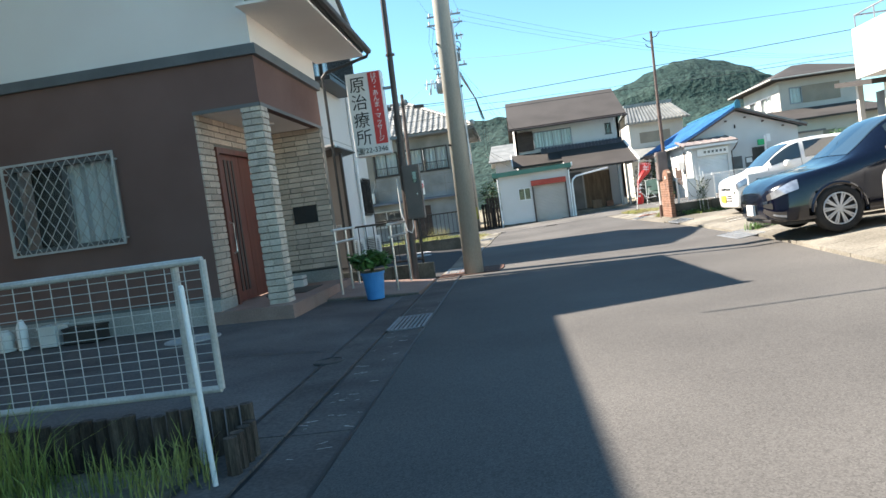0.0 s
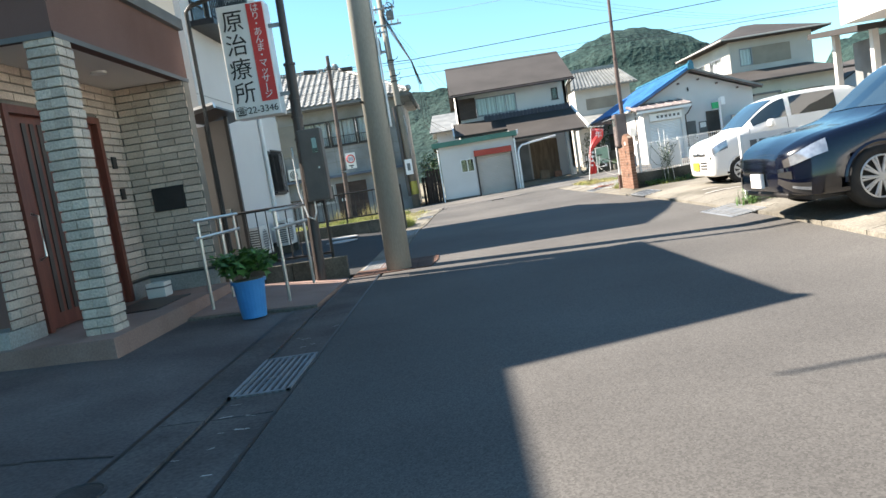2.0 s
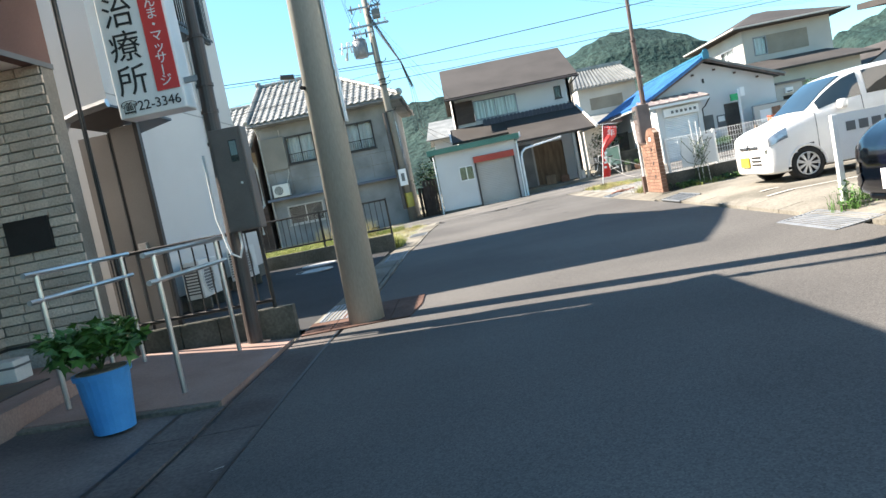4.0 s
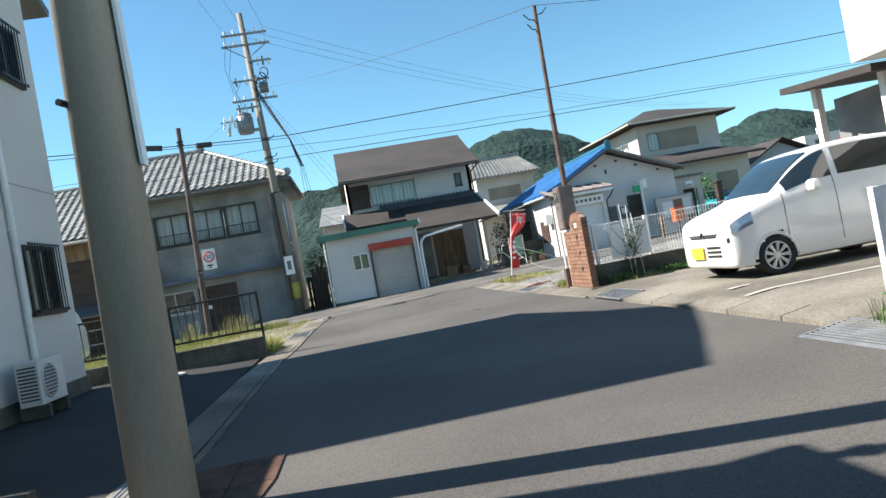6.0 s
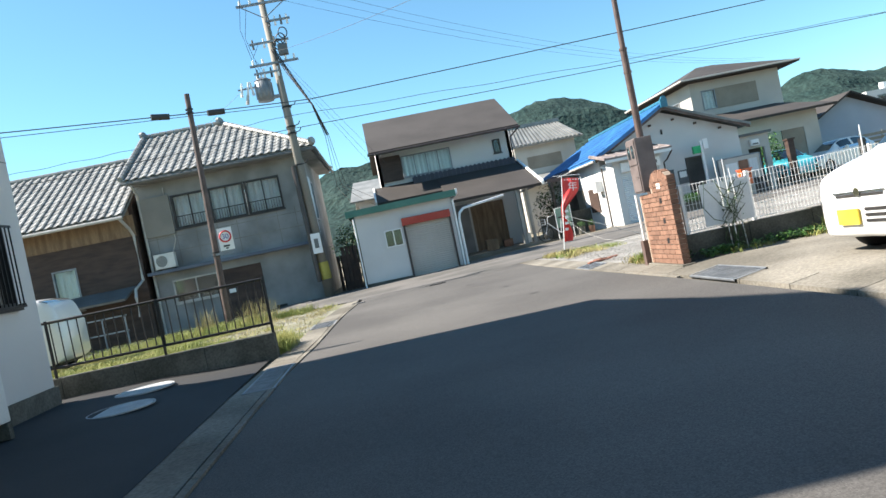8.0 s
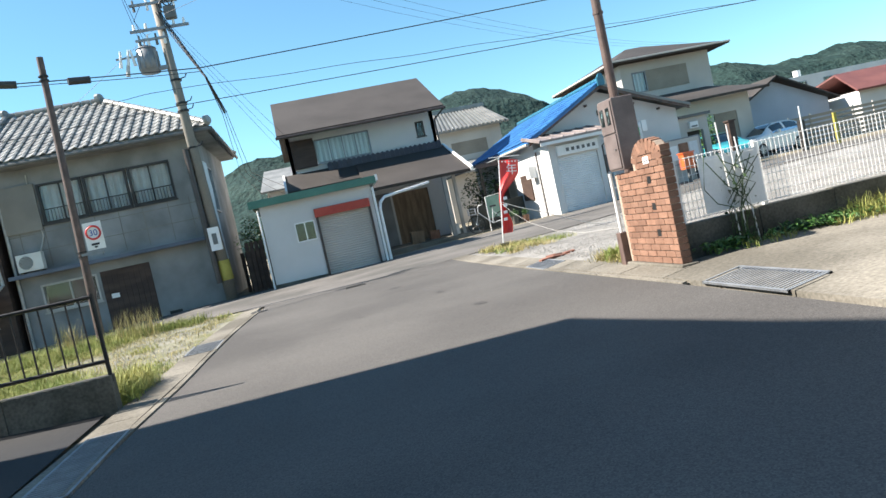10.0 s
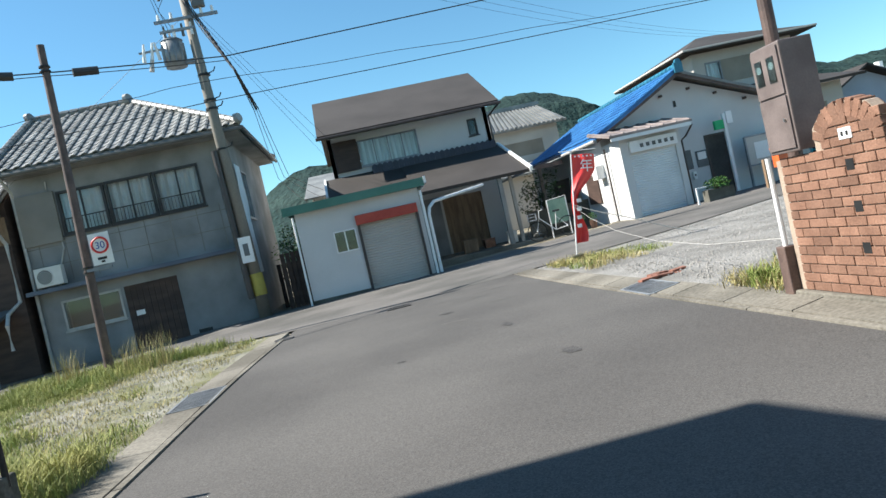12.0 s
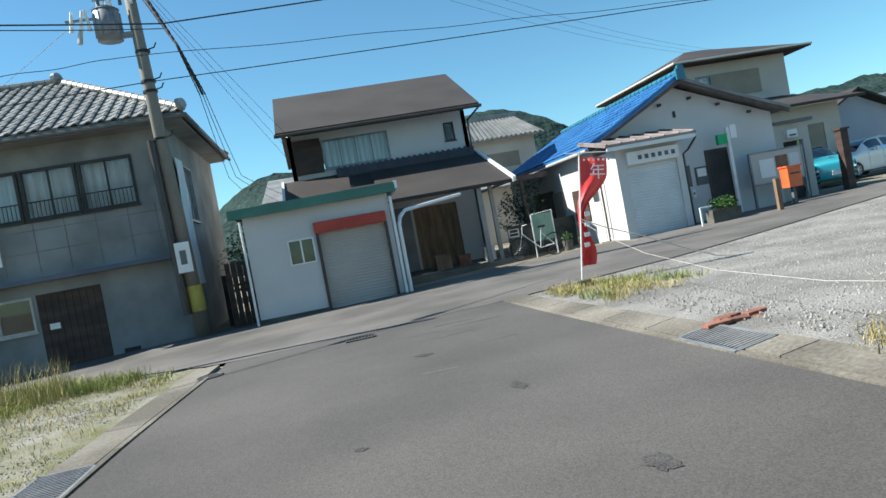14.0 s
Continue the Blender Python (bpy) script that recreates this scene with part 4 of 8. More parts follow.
aw = thing("awning_frame", (3.35, 37.3, 0), "white steel awning post with curved arm", "awning")
b = tube(bm_new(), [(3.32, 37.3, 0.0), (3.32, 37.3, 1.75), (3.38, 37.4, 1.95), (3.6, 37.9, 2.12), (5.6, 40.2, 2.4)], 0.05, 8)
tube(b, [(3.2, 37.25, 0.0), (3.2, 37.25, 2.5)], 0.04, 8)
part("arm", b, WHITE_METAL, aw)
settle(aw)

# ---- grey house on the left of the crossing ----
GY, GX0, GX1 = 38.9, -8.45, -2.1
gh = thing("grey_house", (-5.4, 42, -0.3), "grey rendered two-storey house with pantile hip roof", "house")
b = wall(bm_new(), "y", GY, 1, GX0, GX1, -0.4, 5.6, [(-7.2, -3.05, 3.55, 4.85), (-7.76, -6.04, 0.76, 1.66), (-5.95, -4.38, -0.35, 1.68)])
wall(b, "x", GX1, -1, GY + 0.16, 46.5, -0.4, 5.6, [(40.2, 41.6, 3.0, 4.6)])
prism(b, [(GY + 0.16, -0.4), (46.0, -0.4), (46.0, 5.6), (42.2, 7.55), (GY + 0.16, 5.7)], "x", GX0, GX0 + 0.16)
part("wall", b, GREY_BLOCK, gh, "grey rendered wall with panel joints")
b = bm_new()
for zz in (2.75, 3.3):
    box(b, GX0, GX1 - 0.01, GY - 0.008, GY - 0.002, zz, zz + 0.015)
for xx in (-8.0, -7.25, -6.5, -5.7, -4.95, -4.2, -3.4, -2.7):
    box(b, xx, xx + 0.015, GY - 0.008, GY - 0.002, 2.2, 3.52)
part("wall_joints", b, CONCRETE_OLD, gh)
BLUE_TRIM = pmat("blue_grey_sheet", (0.075, 0.095, 0.13), (0.11, 0.13, 0.17), 1.5, 0.5, 0.1, 60, grain=0.1)
b = obox(GX0 - 0.02, GX1 + 0.1, GY - 0.45, GY - 0.002, 1.98, 2.1)
part("skirt_roof", b, BLUE_TRIM, gh, "narrow grey skirt roof")
for a, c in ((-7.2, -5.85), (-5.8, -4.45), (-4.4, -3.05)):
    window(gh, "y", GY, -1, a, c, 3.55, 4.85, 2, DARK_TRIM, 0.07, True, True, rails=1)
part("shutter_case", obox(-8.38, -7.25, GY - 0.1, GY - 0.003, 3.4, 4.9), pmat("grey_brown_panel", (0.2, 0.185, 0.16), (0.25, 0.23, 0.2), 1.0, 0.7, 0.1, 50), gh, "brown-grey shutter case")
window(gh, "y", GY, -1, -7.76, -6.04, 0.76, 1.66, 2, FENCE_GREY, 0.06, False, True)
part("floor_vent", obox(-4.1, -3.7, GY - 0.02, GY - 0.003, -0.2, -0.08), BLACK, gh)
dr = part("door", obox(-5.95, -4.38, GY + 0.03, GY + 0.09, -0.35, 1.68), BROWN_BOARD, gh, "dark brown boarded double door")
for i in range(9):
    part("board", obox(-5.94 + i * 0.173, -5.785 + i * 0.173, GY + 0.018, GY + 0.029, -0.3, 1.62, 0.003), BROWN_BOARD, dr)
part("door_sticker", obox(-5.75, -5.5, GY + 0.01, GY + 0.016, 0.75, 0.9), SIGN_WHITE, dr)
window(gh, "x", GX1, 1, 40.2, 41.6, 3.0, 4.6, 2, GALV, 0.05, True, True)
EV, RZ, RY = 5.58, 7.82, 42.2
bmr = bm_new()
corners = [(-8.62, 38.15, EV), (-1.45, 38.15, EV), (-1.45, 46.5, EV), (-8.62, 46.5, EV)]
r0, r1 = (-8.66, RY, RZ), (-5.4, RY, RZ)
slab(bmr, [corners[0], corners[1], r1, r0], 0.1)
slab(bmr, [corners[1], corners[2], r1], 0.1)
slab(bmr, [corners[2], corners[3], r0, r1], 0.1)
g_roof = part("roof", bmr, ROOF_GREY, gh, "grey pantile hip roof")
part("soffit", obox(-8.44, -1.55, 38.25, 46.4, EV - 0.16, EV - 0.12), GREY_BLOCK, gh)
b = tube(bm_new(), [(-8.6, 38.1, EV - 0.1), (-1.4, 38.1, EV - 0.1), (-1.4, 46.5, EV - 0.1)], 0.06, 8)
part("eaves_gutter", b, TRIM_GREY, gh)
b = bm_new()
for p, q in ((r0, r1), (corners[0], r0), (corners[1], r1), (corners[2], r1)):
    d = (Vector(q) - Vector(p))
    n = int(d.length / 0.3)
    for i in range(n):
        a = Vector(p) + d * (i / n) + Vector((0, 0, 0.1))
        rod(b, a, a + d.normalized() * 0.28, 0.11, 0.1, 8)
part("ridge_tiles", b, ROOF_GREY, gh, "grey ridge tiles")
for p, r_ in ((r1, 0.2), (corners[1], 0.17), (r0, 0.18)):
    b = rod(bm_new(), (p[0] - 0.05, p[1] - 0.06, p[2] + 0.16), (p[0] + 0.05, p[1] - 0.12, p[2] + 0.18), r_, r_ * 0.8, 10)
    part("ridge_end_tile", b, ROOF_GREY, gh)
part("wall_downpipe", tube(bm_new(), [(-8.3, 38.16, 5.42), (-8.32, 38.7, 5.05), (-8.36, 38.83, 4.9), (-8.36, 38.83, -0.3)], 0.045, 8), FENCE_GREY, gh, "pale plastic downpipe")
part("cable_conduit", tube(bm_new(), [(-7.4, 38.86, 5.2), (-7.42, 38.86, 4.2), (-7.3, 38.86, 3.2), (-7.5, 38.86, 2.7)], 0.022, 6), FENCE_GREY, gh)
settle(gh)
# ---- lower dark house beside it ----
oh = thing("old_wooden_house", (-13, 42, -0.3), "old dark wooden house with pantile roof", "house")
b = wall(bm_new(), "y", 38.6, 1, -20, -8.6, -0.4, 4.4, [(-11.9, -11.0, 1.25, 2.85)])
part("wall", b, BROWN_BOARD, oh, "dark brown timber wall")
part("side_wall", prism(bm_new(), [(38.77, -0.4), (46.2, -0.4), (46.2, 4.3), (42, 6.75), (38.77, 4.8)], "x", -8.78, -8.62), BROWN_BOARD, oh)
part("upper_wall", obox(-20, -8.6, 38.56, 38.597, 3.6, 4.4), WOOD_OLD, oh)
window(oh, "y", 38.6, -1, -11.9, -11.0, 1.25, 2.85, 1, GALV, 0.06, True, True)
b = slab(bm_new(), [(-21, 37.7, 4.35), (-8.64, 37.7, 4.35), (-8.64, 42, 6.98), (-21, 42, 6.98)], 0.1)
slab(b, [(-21, 46.5, 4.35), (-8.64, 46.5, 4.35), (-8.64, 42, 6.98), (-21, 42, 6.98)], 0.1)
o_roof = part("roof", b, ROOF_GREY, oh, "grey pantile roof")
b = bm_new()
for i in range(41):
    rod(b, (-21 + i * 0.3, 42, 7.05), (-20.72 + i * 0.3, 42, 7.05), 0.11, 0.1, 8)
part("ridge_tiles", b, ROOF_GREY, oh)
part("eaves_gutter", tube(tube(bm_new(), [(-21, 37.62, 4.25), (-8.64, 37.62, 4.25)], 0.06, 8), [(-8.75, 37.65, 4.2), (-8.68, 38.2, 3.85), (-8.66, 38.45, 3.6), (-8.66, 38.45, 1.9), (-8.8, 37.9, 1.6), (-8.7, 37.5, 1.3), (-8.7, 37.5, 0.6)], 0.055, 8), FENCE_GREY, oh)
b = slab(bm_new(), [(-21, 37.2, 1.35), (-9.0, 37.2, 1.35), (-9.0, 38.58, 1.75), (-21, 38.58, 1.75)], 0.08)
part("lean_to_roof", b, TRIM_GREY, oh)
b = bm_new()
for zz in (0.2, 0.75):
    box(b, -14, -9.1, 37.3, 37.34, zz, zz + 0.05)
for i in range(7):
    box(b, -14 + i * 0.8, -13.95 + i * 0.8, 37.3, 37.34, -0.4, 0.8)
part("porch_frame", b, GALV, oh)
settle(oh)

# ---- white gabled house with blue tiles ----
EY = 39.4
eh = thing("blue_roofed_house", (12.5, 45, 0.2), "white gabled house with blue glazed tile roof and garage", "house")
b = bm_new()
prism(b, [(9.6, 0), (15.6, 0), (15.6, 3.2), (12.45, 4.42), (9.6, 2.98)], "y", EY, EY + 0.16)
box(b, 9.6, 9.76, EY + 0.16, 48.6, 0, 2.95)
box(b, 15.44, 15.6, EY + 0.16, 48.6, 0, 3.15)
box(b, 9.762, 15.438, 48.44, 48.6, 0, 2.95)
part("wall", b, WHITE_WALL, eh, "white rendered gable wall")


def e_slope(x0, z0, x1, z1, y0, y1, belly):
    """A tiled slope that bellies down a little between eave and ridge."""
    sl = bm_new()
    n_ = 8
    top, low = [], []
    for k in range(n_ + 1):
        u = k / n_
        x, z = x0 + (x1 - x0) * u, z0 + (z1 - z0) * u - belly * 4 * u * (1 - u)
        top.append([sl.verts.new((x, y, z)) for y in (y0, y1)])
        low.append([sl.verts.new((x, y, z - 0.1)) for y in (y0, y1)])
    for k in range(n_):
        sl.faces.new((top[k][0], top[k][1], top[k + 1][1], top[k + 1][0]))
        sl.faces.new((low[k][0], low[k + 1][0], low[k + 1][1], low[k][1]))
        for e_ in (0, 1):
            sl.faces.new((top[k][e_], top[k + 1][e_], low[k + 1][e_], low[k][e_]))
    for k in (0, n_):
        sl.faces.new((top[k][0], top[k][1], low[k][1], low[k][0]))
    bmesh.ops.recalc_face_normals(sl, faces=sl.faces[:])
    return sl


e_roof = part("roof", e_slope(9.25, 3.04, 12.45, 4.68, EY - 0.6, 49.1, 0.04), ROOF_BLUE, eh, "blue glazed tile roof")
part("lower_roof", e_slope(8.1, 2.78, 9.26, 3.03, 42.6, 49.1, 0.0), ROOF_DARKBLUE, eh, "dark blue lower eave roof")
part("lower_eave_board", obox(8.12, 9.2, 42.56, 42.598, 2.62, 2.78), RUSTY_BROWN, eh)
part("eave_post", obox(8.25, 8.37, 42.7, 42.82, 0, 2.72), BROWN_METAL, eh)
part("roof_east", e_slope(15.95, 3.26, 12.45, 4.66, EY - 0.5, 49.1, 0.03), ROOF_GREY, eh)
E_RIDGE = pmat("teal_ridge_tile", (0.02, 0.13, 0.20), (0.035, 0.19, 0.27), 2.0, 0.35, 0.1, 40, grain=0.15)
for i in range(33):
    part("ridge_tile", rod(bm_new(), (12.45, EY - 0.62 + i * 0.31, 4.74), (12.45, EY - 0.33 + i * 0.31, 4.74), 0.11, 0.1, 8), E_RIDGE, eh)
b = obox(12.3, 12.6, EY - 0.72, EY - 0.62, 4.5, 4.84, 0.02)
rod(b, (12.45, EY - 0.74, 4.86), (12.45, EY - 0.6, 4.86), 0.1, 0.09, 10)
part("ridge_end_ornament", b, E_RIDGE, eh, "teal ridge-end tile")
for i in range(13):
    u = (i + 0.5) / 13
    x, z = 9.25 + 3.2 * u, 3.04 + 1.64 * u - 0.04 * 4 * u * (1 - u)
    part("verge_tile", rod(bm_new(), (x - 0.15, EY - 0.61, z - 0.06), (x + 0.15, EY - 0.61, z + 0.1), 0.05, 0.045, 7), ROOF_BLUE, eh)
part("verge_board", prism(bm_new(), [(9.3, 2.84), (12.45, 4.44), (12.45, 4.55), (9.3, 2.95)], "y", EY - 0.58, EY - 0.54), RUSTY_BROWN, eh)
part("verge_board", prism(bm_new(), [(15.9, 3.06), (12.45, 4.44), (12.45, 4.55), (15.9, 3.17)], "y", EY - 0.48, EY - 0.44), RUSTY_BROWN, eh)
for x, z in ((11.9, 3.95), (12.9, 4.02), (13.8, 3.7), (14.8, 3.32)):
    part("purlin_end", obox(x, x + 0.09, EY - 0.12, EY - 0.002, z - 0.05, z + 0.03), RUSTY_BROWN, eh)
part("gable_vent", obox(12.36, 12.44, EY - 0.03, EY - 0.002, 3.5, 3.7), BLACK, eh)
# garage in front
GF = 37.9
b = wall(bm_new(), "y", GF, 1, 9.62, 11.6, 0.1, 2.72, [(9.88, 11.42, 0.1, 2.2)])
box(b, 9.62, 9.78, GF + 0.16, EY - 0.002, 0.1, 2.72)
box(b, 11.44, 11.6, GF + 0.16, EY - 0.002, 0.1, 2.72)
part("garage_wall", b, WHITE_WALL, eh, "white garage wall")
b = slab(bm_new(), [(9.2, GF - 0.42, 2.86), (11.9, GF - 0.42, 2.86), (11.9, EY, 3.2), (9.2, EY, 3.2)], 0.07)
PINK_SHEET = pmat("faded_pink_sheet_metal", (0.20, 0.165, 0.155), (0.30, 0.255, 0.24), 1.6, 0.55, 0.1, 50, grain=0.12)
garage_roof = part("garage_roof", b, PINK_SHEET, eh, "faded sheet-metal lean-to roof")
for i in range(7):
    x = 9.25 + i * 0.43
    part("batten", rod(bm_new(), (x, GF - 0.42, 2.875), (x, EY - 0.01, 3.215), 0.022, seg=6), PINK_SHEET, garage_roof)
part("garage_fascia", obox(9.24, 11.86, GF - 0.4, GF - 0.36, 2.68, 2.785), WHITE_METAL, eh)
part("sign_band", obox(9.9, 11.45, GF - 0.12, GF - 0.002, 2.24, 2.6, 0.01), WHITE_METAL, eh, "white sign band")
for i in range(27):
    z0 = 0.15 + i * 0.076
    part("shutter_slat", prism(bm_new(), [(GF + 0.07, z0), (GF + 0.055, z0 + 0.02), (GF + 0.055, z0 + 0.056), (GF + 0.07, z0 + 0.074), (GF + 0.09, z0 + 0.074), (GF + 0.09, z0)], "x", 9.89, 11.41), PALE_SHEET, eh, "pale grey shutter slat" if i == 0 else "")
for i in range(6):
    x = 10.22 + i * 0.2
    part("lettering_bar", obox(x, x + 0.11, GF - 0.13, GF - 0.122, 2.35, 2.47), TRIM_GREY, eh)
for y0, y1, z0, z1, m_ in ((40.3, 41.5, 0.9, 1.9, BROWN_BOARD), (42.4, 43.4, 0.5, 2.0, TAN_SHUTTER), (43.45, 45.6, 0.5, 2.1, BROWN_BOARD)):
    part("side_shutter", obox(9.55, 9.597, y0, y1, z0, z1), m_, eh, "weathered brown side shutter")
part("side_box", obox(9.3, 9.597, 39.5, 39.95, 1.7, 2.15, 0.01), WHITE_METAL, eh)
part("side_gutter", rod(bm_new(), (9.22, EY - 0.55, 2.92), (9.22, 42.5, 2.92), 0.05, 0.05, 8), FENCE_GREY, eh)
part("wall_notice", obox(12.0, 12.6, EY - 0.02, EY - 0.002, 1.35, 2.0), TRIM_GREY, eh, "faded grey wall notice")
part("entry_box", obox(11.75, 11.98, EY - 0.06, EY - 0.002, 0.95, 1.25), WHITE_METAL, eh)
part("garage_downpipe", tube(bm_new(), [(11.88, GF - 0.38, 2.7), (11.75, GF - 0.1, 2.4), (11.66, GF + 0.05, 2.3), (11.66, GF + 0.05, 0.2)], 0.03, 6), BROWN_METAL, eh)
part("side_downpipe", rod(bm_new(), (9.52, 39.0, 2.6), (9.52, 39.0, 0.2), 0.03, 0.03, 8), BROWN_METAL, eh)
part("apron", obox(9.4, 12.6, 37.0, 39.35, -0.05, 0.22), CONCRETE_OLD, eh)
# flat panel on the wall, the recess's shade is in its colour
dw = part("entrance_doorway", obox(13.22, 13.88, EY - 0.02, EY - 0.003, 0.2, 2.3), ROOM_DARK, eh, "entrance doorway, flat dark panel in place of its shaded recess")
for x0, x1, z0, z1 in ((13.16, 13.22, 0.2, 2.36), (13.88, 13.94, 0.2, 2.36), (13.22, 13.88, 2.3, 2.36)):
    part("doorway_frame", obox(x0, x1, EY - 0.05, EY - 0.003, z0, z1), BROWN_METAL, dw)
settle(eh)


# ---- poles and cables ----
def ring_band(bm, x, y, z, r, h=0.03):
    bmesh.ops.create_cone(bm, cap_ends=True, segments=16, radius1=r, radius2=r, depth=h, matrix=Matrix.Translation((x, y, z)))


up = thing("utility_pole", (-0.8, 12.95, 0), "tapered grey concrete utility pole at the lane's edge", "utility pole")
part("shaft", rod(bm_new(), (-0.82, 12.95, -0.1), (-0.72, 12.95, 11.0), 0.18, 0.115, 28), POLE_CONC, up, smoothed=True)
for zz, a in ((2.38, 190), (3.4, 10), (4.2, 190)):
    b = bm_new()
    c = Vector((-0.8 + 0.011 * zz + 0.165 * math.cos(radians(a)), 12.95 - 0.08, zz))
    rod(b, c, c + Vector((math.cos(radians(a)) * 0.02, -0.07, 0)), 0.02, seg=8)
    part("step_bolt", b, BLACK_IRON, up)
b = obox(-0.62, -0.6, 12.9, 13.0, 2.0, 4.6)
part("warning_strip", b, SIGN_WHITE, up)
settle(up)

sp = thing("steel_pole", (-1.88, 12.62, 0), "dark brown steel service pole beside the ramp", "pole")
b = rod(bm_new(), (-1.88, 12.62, -0.05), (-1.8, 12.62, 3.0), 0.075, 0.07, 16)
rod(b, (-1.8, 12.62, 2.98), (-1.74, 12.62, 7.0), 0.055, 0.045, 16)
for zz in (2.0, 2.3, 2.55, 3.0, 4.1):
    ring_band(b, -1.88 + 0.026 * zz, 12.62, zz, 0.082)
part("shaft", b, BROWN_METAL, sp)
b = tube(bm_new(), [(-1.74, 12.55, 4.4), (-1.7, 12.5, 5.6)], 0.012, 6)
for zz in (5.1, 5.5, 6.3):
    tube(b, [(-1.76, 12.6, zz), (-1.6, 12.5, zz + 0.06), (-1.52, 12.48, zz + 0.18)], 0.012, 6)
part("cable_hooks", b, CABLE, sp)
settle(sp)
mb = thing("meter_box", (-1.66, 12.6, 1.13), "brown steel meter box with small glass window on the pole", "meter box")
b = obox(-1.83, -1.52, 12.42, 12.62, 1.14, 2.1, 0.012)
part("case", b, BOX_BROWN, mb)
part("door", obox(-1.8, -1.545, 12.405, 12.418, 1.17, 2.07), BOX_BROWN, mb)
part("meter_window", obox(-1.65, -1.58, 12.398, 12.404, 1.78, 1.98), CAR_GLASS, mb)
part("meter_dial", obox(-1.645, -1.585, 12.4045, 12.4048, 1.84, 1.97), SIGN_WHITE, mb)
part("lock", rod(bm_new(), (-1.6, 12.404, 1.58), (-1.6, 12.396, 1.58), 0.012), STEEL, mb)
part("loop_cable", tube(bm_new(), [(-1.95, 12.53, 1.9), (-1.95, 12.52, 1.3), (-1.88, 12.5, 0.95), (-1.8, 12.5, 0.9), (-1.76, 12.5, 1.0), (-1.76, 12.5, 1.14)], 0.012, 6), WHITE_METAL, mb)
settle(mb)

# the clinic's sign
sg = thing("clinic_sign", (-2.3, 12.6, 2.4), "white box sign with black and red lettering hung on the pole", "sign")
part("cabinet", obox(-2.62, -1.98, 12.5, 12.78, 2.37, 3.85, 0.015), SIGN_WHITE, sg)
part("red_strip", obox(-2.215, -2.0, 12.488, 12.498, 2.56, 3.83), SIGN_RED, sg, "red strip")
for k, ch in enumerate("原治療所"):
    text(sg, ch, 0.30, BLACK, pose(-2.42, 12.493, 3.62 - k * 0.312, 90, 0, 0))
for k, ch in enumerate("はり・あんま・マッサージ"):
    m = pose(-2.108, 12.484, 3.76 - k * 0.102, 90, 0, 0)
    if ch == "ー":
        m = m @ pose(0, 0, 0, 0, 0, 90)
    text(sg, ch, 0.115, SIGN_WHITE, m)
text(sg, "☎22-3346", 0.125, BLACK, pose(-2.3, 12.493, 2.46, 90, 0, 0))
for zz in (2.6, 3.5):
    part("bracket", obox(-1.985, -1.84, 12.56, 12.6, zz, zz + 0.05), GALV, sg)
settle(sg)

p2t = thing("speed_sign_pole", (-4.35, 32.2, -0.2), "weathered brown steel pole with bands", "pole")
part("shaft", rod(bm_new(), (-4.42, 32.2, -0.35), (-4.25, 32.2, 6.75), 0.1, 0.075, 14), RUSTY_BROWN, p2t)
for zz in (2.0, 2.1, 6.2, 6.3):
    b = bm_new()
    ring_band(b, -4.42 + 0.024 * zz, 32.2, zz, 0.11)
    part("band", b, BLACK_IRON, p2t)
settle(p2t)
ss = thing("speed_limit_sign", (-4.0, 32.08, 2.1), "white speed limit plate with red ring reading 30", "road sign")
part("plate", obox(-4.19, -3.78, 32.06, 32.075, 2.1, 2.75), SIGN_WHITE, ss)
b = bm_new()
tube(b, [(-3.985 + 0.155 * math.cos(a * 0.2244), 32.052, 2.5 + 0.155 * math.sin(a * 0.2244)) for a in range(29)], 0.024, 5)
part("red_ring", b, SIGN_RED, ss)
text(ss, "30", 0.2, pmat("sign_blue", (0.02, 0.06, 0.3), (0.03, 0.08, 0.35), 2, 0.4, 0), pose(-3.985, 32.056, 2.49, 90, 0, 0))
part("lettering_bar", obox(-4.08, -3.9, 32.052, 32.058, 2.2, 2.25), BLACK, ss)
part("lettering_bar", obox(-4.02, -3.95, 32.052, 32.058, 2.14, 2.18), BLACK, ss)
part("clamp", obox(-4.36, -3.85, 32.078, 32.12, 2.0, 2.06), GALV, ss)
settle(ss)

cp = thing("crossing_pole", (-2.1, 38.0, -0.1), "tall concrete pole with transformer arms and yellow guard sleeve", "utility pole")
part("shaft", rod(bm_new(), (-1.95, 38.0, -0.3), (-2.25, 38.0, 12.4), 0.19, 0.11, 20), POLE_DARK, cp, smoothed=True)
part("cable_riser", rod(bm_new(), (-2.2, 37.8, 0.5), (-2.3, 37.85, 4.9), 0.09, 0.09, 10), BROWN_METAL, cp)
for zz, l in ((11.45, 0.9), (11.0, 0.95), (8.75, 0.9)):
    part("crossarm", obox(-2.2 - l, -2.2 + l, 37.8, 37.88, zz, zz + 0.08), GALV, cp)
    for dx in (-0.85, -0.45, 0.5, 0.85):
        part("insulator", rod(bm_new(), (-2.2 + dx * l, 37.84, zz + 0.08), (-2.2 + dx * l, 37.84, zz + 0.26), 0.05, 0.035, 8), SIGN_WHITE, cp)
